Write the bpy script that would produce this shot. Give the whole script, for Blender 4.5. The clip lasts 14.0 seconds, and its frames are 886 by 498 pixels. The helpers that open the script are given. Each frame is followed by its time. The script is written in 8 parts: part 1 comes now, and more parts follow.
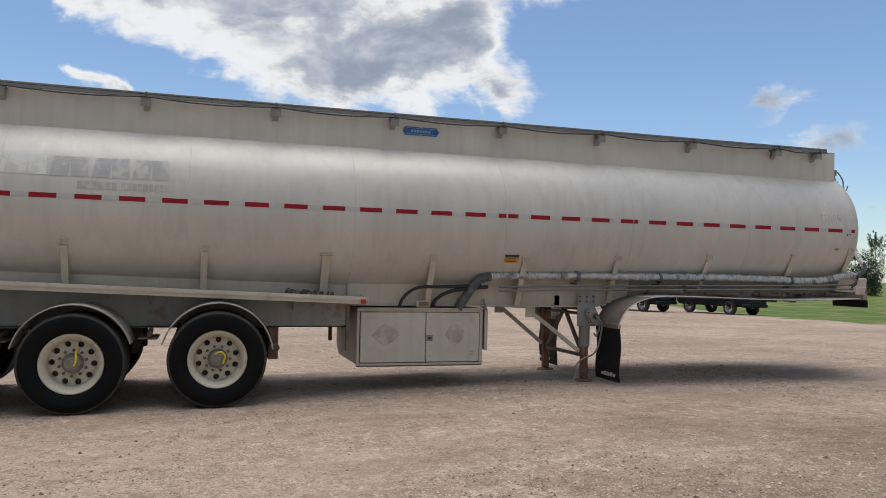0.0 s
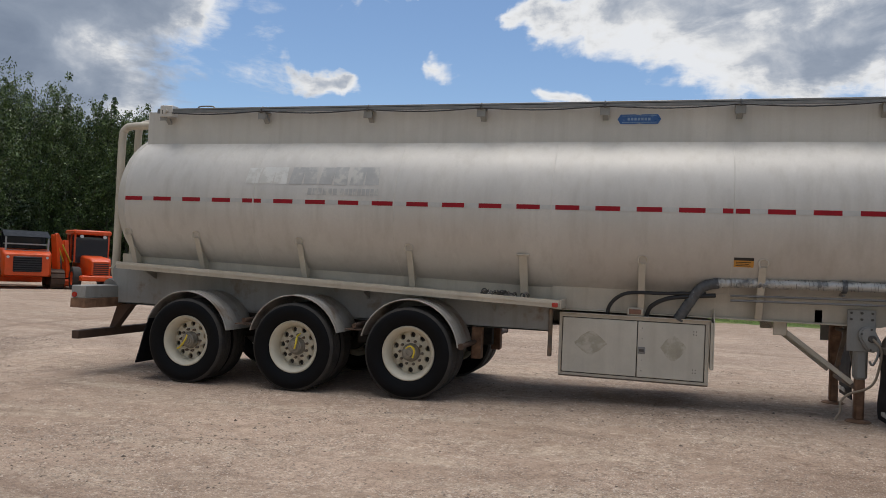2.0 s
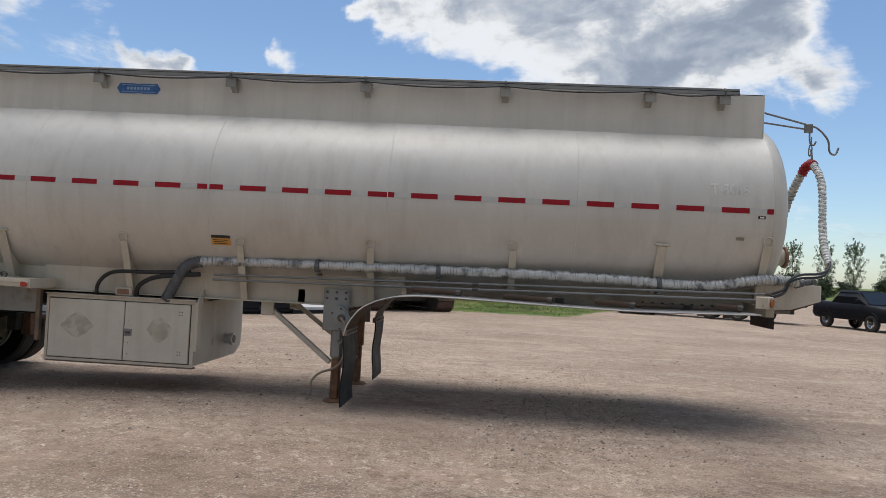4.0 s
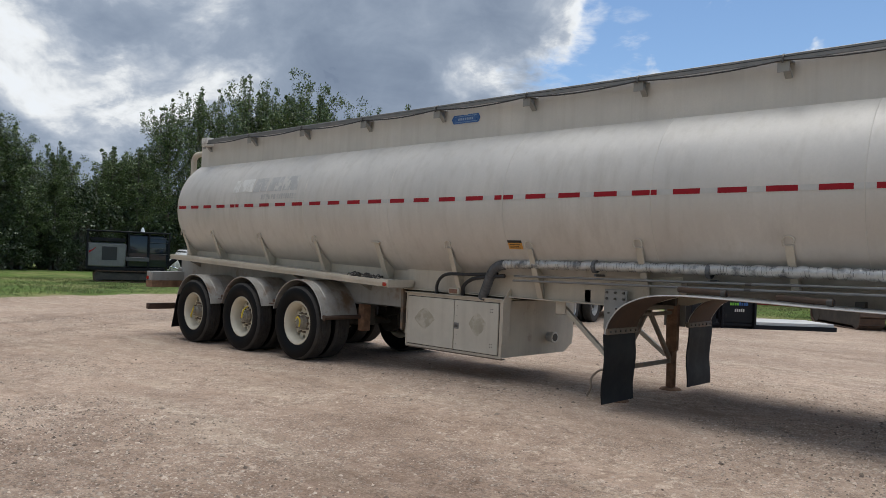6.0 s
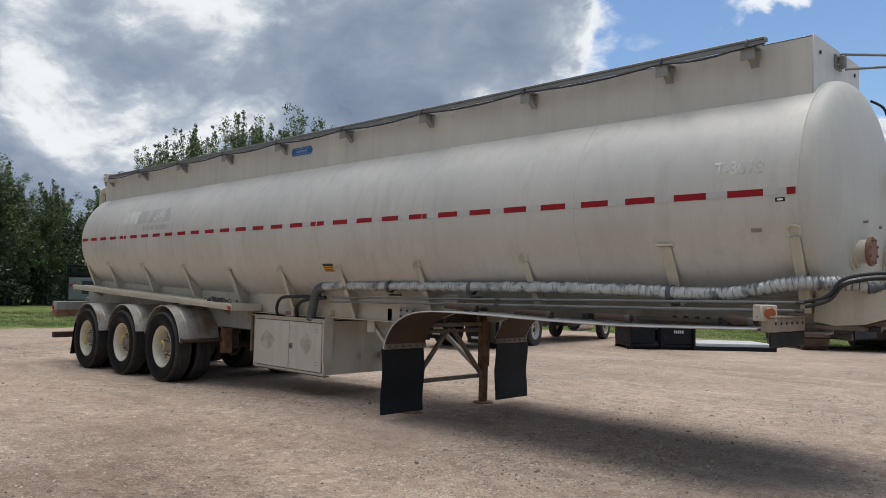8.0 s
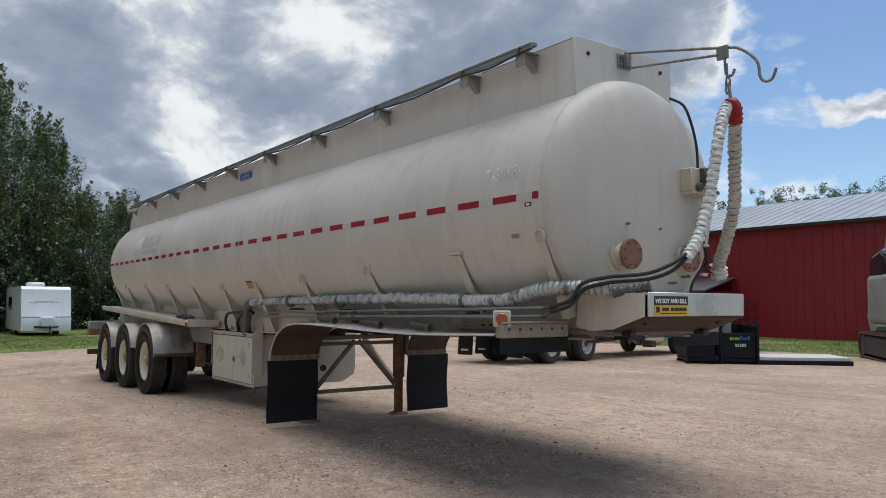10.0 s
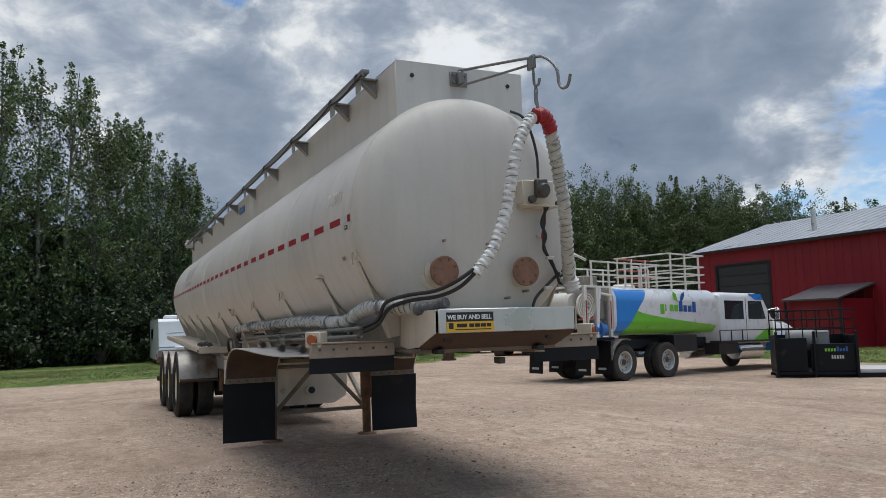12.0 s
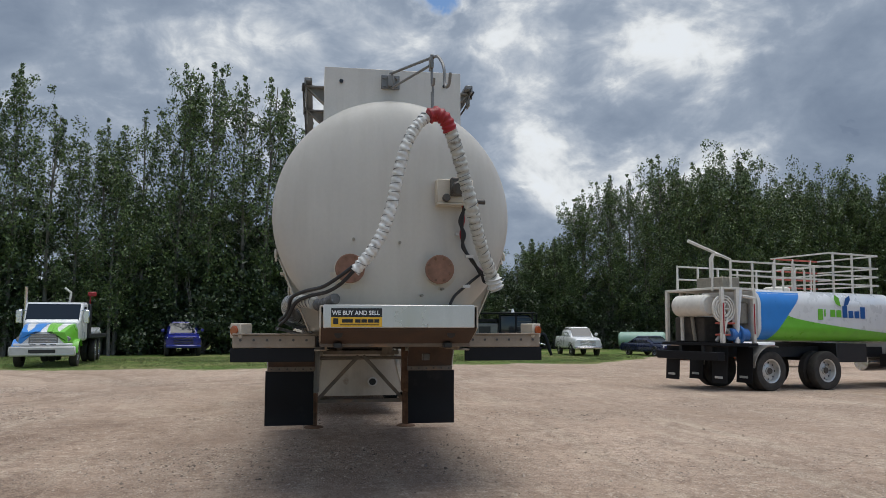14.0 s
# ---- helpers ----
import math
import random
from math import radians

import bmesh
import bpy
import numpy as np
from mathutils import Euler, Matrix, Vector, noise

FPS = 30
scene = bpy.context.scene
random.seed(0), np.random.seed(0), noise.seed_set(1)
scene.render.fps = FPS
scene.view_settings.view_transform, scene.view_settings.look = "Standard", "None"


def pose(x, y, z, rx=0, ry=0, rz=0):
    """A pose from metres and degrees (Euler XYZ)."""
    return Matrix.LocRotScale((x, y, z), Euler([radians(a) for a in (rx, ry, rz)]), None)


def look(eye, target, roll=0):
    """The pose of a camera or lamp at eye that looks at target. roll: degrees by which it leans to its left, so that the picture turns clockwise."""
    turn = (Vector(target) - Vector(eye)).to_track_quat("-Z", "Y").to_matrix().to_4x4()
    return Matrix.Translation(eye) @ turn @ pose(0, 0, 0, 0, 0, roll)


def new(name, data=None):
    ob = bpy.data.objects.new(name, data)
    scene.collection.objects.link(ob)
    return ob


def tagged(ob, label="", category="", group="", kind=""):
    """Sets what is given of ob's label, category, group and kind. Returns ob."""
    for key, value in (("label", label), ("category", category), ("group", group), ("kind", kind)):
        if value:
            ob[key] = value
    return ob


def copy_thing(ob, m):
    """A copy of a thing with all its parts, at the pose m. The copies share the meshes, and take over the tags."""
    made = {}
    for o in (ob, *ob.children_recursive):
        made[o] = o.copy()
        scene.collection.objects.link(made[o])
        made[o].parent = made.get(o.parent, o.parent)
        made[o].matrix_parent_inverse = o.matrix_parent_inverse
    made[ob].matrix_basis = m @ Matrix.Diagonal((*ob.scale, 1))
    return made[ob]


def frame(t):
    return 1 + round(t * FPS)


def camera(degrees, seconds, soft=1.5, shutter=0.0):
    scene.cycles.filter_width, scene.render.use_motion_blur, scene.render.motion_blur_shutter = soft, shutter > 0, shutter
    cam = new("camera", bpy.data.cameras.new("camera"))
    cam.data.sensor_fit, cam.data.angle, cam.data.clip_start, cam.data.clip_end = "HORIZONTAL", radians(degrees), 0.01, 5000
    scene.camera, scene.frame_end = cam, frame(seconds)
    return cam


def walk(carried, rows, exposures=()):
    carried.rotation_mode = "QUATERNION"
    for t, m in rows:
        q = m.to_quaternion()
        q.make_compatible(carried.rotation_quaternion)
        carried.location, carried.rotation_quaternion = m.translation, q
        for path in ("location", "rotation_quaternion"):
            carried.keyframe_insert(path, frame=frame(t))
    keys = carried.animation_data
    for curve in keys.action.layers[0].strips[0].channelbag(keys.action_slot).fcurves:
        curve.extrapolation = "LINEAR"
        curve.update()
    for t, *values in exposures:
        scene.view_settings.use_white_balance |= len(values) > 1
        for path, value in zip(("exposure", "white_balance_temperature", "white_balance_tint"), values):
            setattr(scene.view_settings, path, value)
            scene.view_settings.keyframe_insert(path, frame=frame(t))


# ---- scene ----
cam = camera(60.4, 14.0, 0.65)
PATH = [
    (0, (0.382, 1.133, 1.431), (0.977, 3.041, 1.491), 1.2),
    (0.5, (1.181, 1.114, 1.459), (1.384, 3.102, 1.53), 2.3),
    (1, (1.79, 1.198, 1.429), (1.573, 3.183, 1.556), 3.1),
    (1.5, (2.437, 1.329, 1.456), (1.886, 3.25, 1.541), 3.3),
    (2, (3.27, 1.521, 1.46), (2.718, 3.443, 1.5), 2.5),
    (2.2, (3.583, 1.595, 1.483), (3.079, 3.53, 1.519), 2.6),
    (2.5, (4.052, 1.739, 1.503), (4.088, 3.738, 1.539), 3.1),
    (4.8, (8.271, 2.902, 1.429), (7.655, 4.804, 1.487), 2.8),
    (5, (8.515, 2.981, 1.416), (7.672, 4.794, 1.478), 4.4),
    (5.5, (9.063, 3.112, 1.431), (7.835, 4.691, 1.457), 4.7),
    (6, (9.442, 3.257, 1.431), (8.073, 4.715, 1.455), 2.3),
    (6.5, (9.92, 3.391, 1.432), (8.526, 4.825, 1.465), 1.3),
    (7, (10.425, 3.646, 1.413), (9.063, 5.11, 1.469), 0.8),
    (7.5, (11.004, 4.027, 1.388), (9.67, 5.514, 1.47), 0.5),
    (8, (11.577, 4.501, 1.409), (10.178, 5.926, 1.51), 1.3),
    (8.5, (12.083, 4.966, 1.397), (10.552, 6.248, 1.506), 2.6),
    (9, (12.567, 5.483, 1.375), (10.982, 6.699, 1.482), 1.9),
    (9.2, (12.784, 5.686, 1.39), (11.207, 6.911, 1.501), 1.3),
    (11.3, (14.383, 7.716, 1.358), (12.635, 8.668, 1.554), -1.3),
    (11.5, (14.486, 7.924, 1.348), (12.723, 8.848, 1.54), -1.3),
    (12, (14.842, 8.423, 1.36), (13.034, 9.254, 1.559), -1.7),
    (12.5, (15.091, 8.959, 1.336), (13.227, 9.631, 1.612), -2.3),
    (13, (15.301, 9.531, 1.313), (13.381, 10.016, 1.595), -0.9),
    (13.5, (15.536, 10.046, 1.314), (13.588, 10.433, 1.548), 0.1),
    (14, (15.593, 10.463, 1.314), (13.63, 10.785, 1.517), -0.0),
]
walk(cam, [(t, look(eye, target, roll)) for t, eye, target, roll in PATH], [(0, -0.09, 6450, 10), (1, -0.18, 6480, 10), (2.7, -0.18, 6450, 10), (4.8, -0.05, 6320, 9), (9.2, -0.03, 6340, 8), (11.3, -0.11, 6320, 8), (14, -0.16, 6300, 8)])

# ---- light and sky settings ----
SUN_STRENGTH, SUN_SPREAD = 3.1, 56.0
SKY_STRENGTH, CLOUD_BIAS = 0.15, -0.90
CLOUD_LIGHT, SKY_TINT = (6.0, 6.15, 6.4, 1), (0.84, 0.90, 0.95, 1)
# banks of cloud (+) and blue gaps (-): heading left of +y, height, half width, half height in degrees, and weight
SKY_BANKS = [
    ((-8, 25, 20, 12), 0.90), ((-4, 33, 28, 9), 0.5), ((-13, 14.5, 19, 4), 0.70), ((3, 17.5, 9, 3), 0.50), ((-24, 24, 12, 6), 0.55),
    ((-41, 12.5, 5, 2.4), 0.50), ((-38, 8.5, 10, 2.4), 0.42), ((-58, 14, 10, 8), 0.30),
    ((-32, 13, 13, 7), -0.50), ((19, 15, 11, 13), -0.55),
    ((17, 14, 5.0, 2.4), 0.84), ((21, 19, 5.5, 2.4), 0.80), ((25, 12.5, 5, 1.8), 0.76), ((12, 18.5, 4.5, 1.8), 0.68), ((13, 10.5, 6, 1.6), 0.75), ((7, 12, 3, 1.4), 0.6),
    # headings 150, -145 and 180: unseen banks behind, added to whiten the light
    ((50, 21, 18, 17), 1.7), ((70, 25, 36, 24), 0.85), ((110, 25, 44, 26), 0.85), ((75, 4, 60, 13), 0.55), ((150, 28, 45, 30), 0.80), ((-145, 26, 50, 28), 0.75), ((180, 10, 80, 18), 0.55),
    ((80, 26.5, 8, 4.5), -1.5), ((79, 8, 6, 3), -0.40),
]
# places where the cloud is thin and glows
SKY_THIN = [
    ((19, 14, 13, 11), 0.45),
    ((-8, 20, 34, 16), 0.30),
    ((69, 9.5, 14, 4), 0.42), ((64, 20, 7, 5), 0.55), ((41, 12.5, 5, 3.4), 0.45), ((90, 14, 12, 5), 0.26), ((99, 20, 8, 6), 0.42),
    ((53, 27, 6, 4), 0.36), ((76, 20, 6, 5), 0.32), ((84, 22, 14, 4), 0.26), ((74, 13, 5, 3), 0.36), ((60, 13, 9, 3), 0.32),
]

# ---- ground shape, shared by everything that stands on it ----
YC = 11.04  # the trailer's centre line


def ground_z(x, y):
    a = 0.58 * (1 - math.exp(-max(0.0, 4.5 - x) / 16.5))
    f = min(1.0, max(0.0, (-20 - x) / 12))
    a += 0.16 * f * f * (3 - 2 * f)
    b = 1 - math.exp(-max(0.0, y - 12) / 22)
    c, d = min(1.0, max(0.0, (-14 - x) / 14)), min(1.0, max(0.0, (y - 21) / 12))
    e = min(1.0, max(0.0, (y - 25) / 15))
    fall = 0.006 * min(48.0, max(0.0, x - 12)) * e * e * (3 - 2 * e)
    return -0.75 * (1 - (1 - a) * (1 - b)) - fall - 0.12 * c * c * (3 - 2 * c) * d * d * (3 - 2 * d)


# ---- world: broken cloud over a blue sky ----
world = bpy.data.worlds.new("sky")
scene.world = world
world.use_nodes = True
wt = world.node_tree
wt.nodes.clear()


def wnode(kind):
    return wt.nodes.new(kind)


def wmath(op, a, b=None, clamp=False):
    n = wnode("ShaderNodeMath")
    n.operation, n.use_clamp = op, clamp
    for i, v in enumerate((a, b)):
        if v is None:
            continue
        if isinstance(v, (int, float)):
            n.inputs[i].default_value = v
        else:
            wt.links.new(v, n.inputs[i])
    return n.outputs[0]


SUN_DIR = Vector((-0.03, 0.12, 0.99)).normalized()
sky = wnode("ShaderNodeTexSky")
sky.sky_type, sky.sun_disc, sky.altitude, sky.air_density, sky.dust_density = "NISHITA", False, 600, 1.0, 0.7
sky.sun_elevation = math.asin(SUN_DIR.z)
sky.sun_rotation = math.atan2(SUN_DIR.x, SUN_DIR.y)
coord = wnode("ShaderNodeTexCoord")
split = wnode("ShaderNodeSeparateXYZ")
wt.links.new(coord.outputs["Generated"], split.inputs[0])
low = wmath("MAXIMUM", wmath("ADD", split.outputs["Z"], 0.22), 0.05)
flat = wnode("ShaderNodeCombineXYZ")
wt.links.new(wmath("DIVIDE", split.outputs["X"], low), flat.inputs[0])
wt.links.new(wmath("DIVIDE", split.outputs["Y"], low), flat.inputs[1])


def wnoise(scale, detail, rough, shift, distort=0.0, source=None):
    move = wnode("ShaderNodeVectorMath")
    move.operation = "ADD"
    move.inputs[1].default_value = (shift, shift * 0.7, shift * 0.3)
    wt.links.new(source or flat.outputs[0], move.inputs[0])
    n = wnode("ShaderNodeTexNoise")
    n.inputs["Scale"].default_value = scale
    n.inputs["Detail"].default_value = detail
    n.inputs["Roughness"].default_value = rough
    n.inputs["Distortion"].default_value = distort
    wt.links.new(move.outputs[0], n.inputs["Vector"])
    return n.outputs[0]


def sky_dir(yaw, pitch):
    """A direction from a heading in degrees left of +y and a height in degrees."""
    a, p = radians(yaw), radians(pitch)
    return Vector((-math.sin(a) * math.cos(p), math.cos(a) * math.cos(p), math.sin(p)))


def warped(scale, detail, amount, source):
    """The direction, pushed about by a noise of its own."""
    n = wnode("ShaderNodeTexNoise")
    n.inputs["Scale"].default_value, n.inputs["Detail"].default_value, n.inputs["Roughness"].default_value = scale, detail, 0.55
    wt.links.new(source, n.inputs["Vector"])
    push = wnode("ShaderNodeVectorMath")
    push.operation = "MULTIPLY_ADD"
    push.inputs[1].default_value = (amount, amount, amount * 0.7)
    mid = wnode("ShaderNodeVectorMath")
    mid.operation = "SUBTRACT"
    mid.inputs[1].default_value = (0.5, 0.5, 0.5)
    wt.links.new(n.outputs["Color"], mid.inputs[0])
    wt.links.new(mid.outputs[0], push.inputs[0])
    wt.links.new(source, push.inputs[2])
    return push.outputs[0]


WARPED = warped(14, 4, 0.13, warped(5, 3, 0.16, coord.outputs["Generated"]))


def blob(yaw, pitch, wide, high):
    """One bank of cloud, or one gap: 1 at its middle, 0 at its rim."""
    rot = wnode("ShaderNodeVectorRotate")
    rot.rotation_type = "Z_AXIS"
    rot.inputs["Angle"].default_value = -radians(yaw)
    wt.links.new(WARPED, rot.inputs["Vector"])
    off = wnode("ShaderNodeVectorMath")
    off.operation = "SUBTRACT"
    off.inputs[1].default_value = sky_dir(0, pitch)
    wt.links.new(rot.outputs[0], off.inputs[0])
    mul = wnode("ShaderNodeVectorMath")
    mul.operation = "MULTIPLY"
    mul.inputs[1].default_value = (1 / math.sin(radians(wide)), 0.5, 1 / math.sin(radians(high)))
    wt.links.new(off.outputs[0], mul.inputs[0])
    size = wnode("ShaderNodeVectorMath")
    size.operation = "LENGTH"
    wt.links.new(mul.outputs[0], size.inputs[0])
    return wmath("SUBTRACT", 1.0, size.outputs["Value"], clamp=True)


terms = [wmath("MULTIPLY", blob(*where), weight) for where, weight in SKY_BANKS]
total = terms[0]
for term in terms[1:]:
    total = wmath("ADD", total, term)
shape = wmath("ADD", wmath("MULTIPLY", wnoise(1.5, 9, 0.62, 3.1, 0.35), 1.25), wmath("MULTIPLY", wnoise(5.5, 9, 0.68, 9.7, 0.6), 0.42))
density = wmath("ADD", wmath("ADD", shape, total), CLOUD_BIAS)
ramp = wnode("ShaderNodeValToRGB")
ramp.color_ramp.elements[0].position, ramp.color_ramp.elements[0].color = 0.0, (0, 0, 0, 1)
ramp.color_ramp.interpolation = "EASE"
ramp.color_ramp.elements[1].position, ramp.color_ramp.elements[1].color = 0.26, (1, 1, 1, 1)
wt.links.new(density, ramp.inputs[0])
tone = wnode("ShaderNodeValToRGB")
tone.color_ramp.interpolation = "B_SPLINE"
stops = [(0.0, (1.0, 1.0, 1.0)), (0.12, (1.0, 0.975, 0.93)), (0.25, (0.58, 0.61, 0.66)), (0.45, (0.35, 0.405, 0.49)), (0.95, (0.215, 0.26, 0.34))]
for i, (at, c) in enumerate(stops):
    e = tone.color_ramp.elements[i] if i < 2 else tone.color_ramp.elements.new(at)
    e.position, e.color = at, (*c, 1)
thin = wmath("MULTIPLY", blob(*SKY_THIN[0][0]), SKY_THIN[0][1])
for where, weight in SKY_THIN[1:]:
    thin = wmath("ADD", thin, wmath("MULTIPLY", blob(*where), weight))
squash = wnode("ShaderNodeVectorMath")
squash.operation = "MULTIPLY"
squash.inputs[1].default_value = (1.0, 1.0, 1.7)
wt.links.new(coord.outputs["Generated"], squash.inputs[0])
lumps = squash.outputs[0]
billow = wmath("ADD", wmath("MULTIPLY", wnoise(5.0, 6, 0.55, 21.0, 0.5, lumps), 1.0), wmath("MULTIPLY", wnoise(15.0, 6, 0.6, 33.0, 0.4, lumps), 0.45))
wt.links.new(wmath("SUBTRACT", wmath("ADD", wmath("MINIMUM", density, 0.50), wmath("MULTIPLY", wmath("SUBTRACT", billow, 0.70), 1.5)), thin), tone.inputs[0])
cloud = wnode("ShaderNodeMix")
cloud.data_type, cloud.blend_type = "RGBA", "MULTIPLY"
cloud.inputs["Factor"].default_value = 1.0
wt.links.new(tone.outputs[0], cloud.inputs[6])
cloud.inputs[7].default_value = CLOUD_LIGHT
blue = wnode("ShaderNodeMix")
blue.data_type, blue.blend_type = "RGBA", "MULTIPLY"
blue.inputs["Factor"].default_value = 1.0
wt.links.new(sky.outputs[0], blue.inputs[6])
blue.inputs[7].default_value = SKY_TINT
mix = wnode("ShaderNodeMix")
mix.data_type = "RGBA"
wt.links.new(ramp.outputs[0], mix.inputs["Factor"])
wt.links.new(blue.outputs[2], mix.inputs[6])
wt.links.new(cloud.outputs[2], mix.inputs[7])
back = wnode("ShaderNodeBackground")
back.inputs["Strength"].default_value = SKY_STRENGTH
wt.links.new(mix.outputs[2], back.inputs["Color"])
wt.links.new(back.outputs[0], wnode("ShaderNodeOutputWorld").inputs["Surface"])

# ---- sun, veiled by cloud ----
sun = new("sun", bpy.data.lights.new("sun", "SUN"))
sun.data.energy, sun.data.angle, sun.data.color = SUN_STRENGTH, radians(SUN_SPREAD), (1.0, 0.955, 0.885)
sun.matrix_basis = look(SUN_DIR * 60, (0, 0, 0))


# ---- materials ----
def material(name, base, rough=0.5, metal=0.0, vary=0.25, tint=None, scale=3.0, fine=60.0, bump=0.1, depth=0.004, streak=0.0,
             spots=None, random_vary=0.0, coat=0.0, spec=0.5, spot_size=(0.55, 0.68), spot_scale=2.2):
    """A surface with two scales of variation, fine relief, optional run-down streaks and worn spots of another colour."""
    m = bpy.data.materials.new(name)
    m.use_nodes = True
    t = m.node_tree
    bsdf = t.nodes["Principled BSDF"]
    bsdf.inputs["Metallic"].default_value = metal
    bsdf.inputs["Coat Weight"].default_value = coat
    bsdf.inputs["Specular IOR Level"].default_value = spec
    tc = t.nodes.new("ShaderNodeTexCoord")

    def noise_at(sc, detail, stretch=(1, 1, 1)):
        mp = t.nodes.new("ShaderNodeMapping")
        mp.inputs["Scale"].default_value = stretch
        t.links.new(tc.outputs["Object"], mp.inputs["Vector"])
        n = t.nodes.new("ShaderNodeTexNoise")
        n.inputs["Scale"].default_value, n.inputs["Detail"].default_value = sc, detail
        n.inputs["Roughness"].default_value = 0.6
        t.links.new(mp.outputs[0], n.inputs["Vector"])
        return n.outputs[0]

    def mixed(fac, a, b):
        n = t.nodes.new("ShaderNodeMix")
        n.data_type = "RGBA"
        t.links.new(fac, n.inputs["Factor"])
        for sock, v in ((n.inputs[6], a), (n.inputs[7], b)):
            if isinstance(v, tuple):
                sock.default_value = (*v, 1)
            else:
                t.links.new(v, sock)
        return n.outputs[2]

    def ranged(value, lo, hi, out0=0.0, out1=1.0):
        n = t.nodes.new("ShaderNodeMapRange")
        n.inputs["From Min"].default_value, n.inputs["From Max"].default_value = lo, hi
        n.inputs["To Min"].default_value, n.inputs["To Max"].default_value = out0, out1
        t.links.new(value, n.inputs["Value"])
        return n.outputs[0]

    dark = tuple(c * (1 - vary) for c in base)
    light = tint if tint else tuple(min(1, c * (1 + vary * 0.6)) for c in base)
    coarse, grain = noise_at(scale, 5), noise_at(fine, 4)
    colour = mixed(ranged(coarse, 0.3, 0.7), dark, light)
    colour = mixed(ranged(grain, 0.35, 0.75, 0.0, 0.35), colour, tuple(c * (1 - vary * 1.3) if vary < 0.7 else c * 0.15 for c in base))
    if streak:
        colour = mixed(ranged(noise_at(2.0, 6, (3.5, 3.5, 0.18)), 0.48, 0.75, 0.0, streak), colour, tuple(c * 0.55 * k for c, k in zip(base, (1.0, 0.93, 0.82))))
        colour = mixed(ranged(noise_at(3.3, 5, (2.6, 2.6, 0.12)), 0.55, 0.8, 0.0, streak * 0.9), colour, tuple(min(1, c * 1.25) for c in base))
    if spots:
        colour = mixed(ranged(noise_at(spot_scale, 8), spot_size[0], spot_size[1]), colour, spots)
    if random_vary:
        info = t.nodes.new("ShaderNodeObjectInfo")
        colour = mixed(ranged(info.outputs["Random"], 0, 1, 0.0, random_vary), colour, tuple(c * 0.4 for c in base))
    t.links.new(colour, bsdf.inputs["Base Color"])
    t.links.new(ranged(coarse, 0.3, 0.7, max(0.02, rough - 0.1), min(1, rough + 0.1)), bsdf.inputs["Roughness"])
    if bump:
        b = t.nodes.new("ShaderNodeBump")
        b.inputs["Strength"].default_value, b.inputs["Distance"].default_value = bump, depth
        t.links.new(grain, b.inputs["Height"])
        t.links.new(b.outputs[0], bsdf.inputs["Normal"])
    return m


def glass(name, base=(0.02, 0.025, 0.03), rough=0.04):
    m = bpy.data.materials.new(name)
    m.use_nodes = True
    b = m.node_tree.nodes["Principled BSDF"]
    b.inputs["Base Color"].default_value = (*base, 1)
    b.inputs["Roughness"].default_value = rough
    b.inputs["IOR"].default_value = 1.5
    b.inputs["Specular IOR Level"].default_value = 0.5
    return m


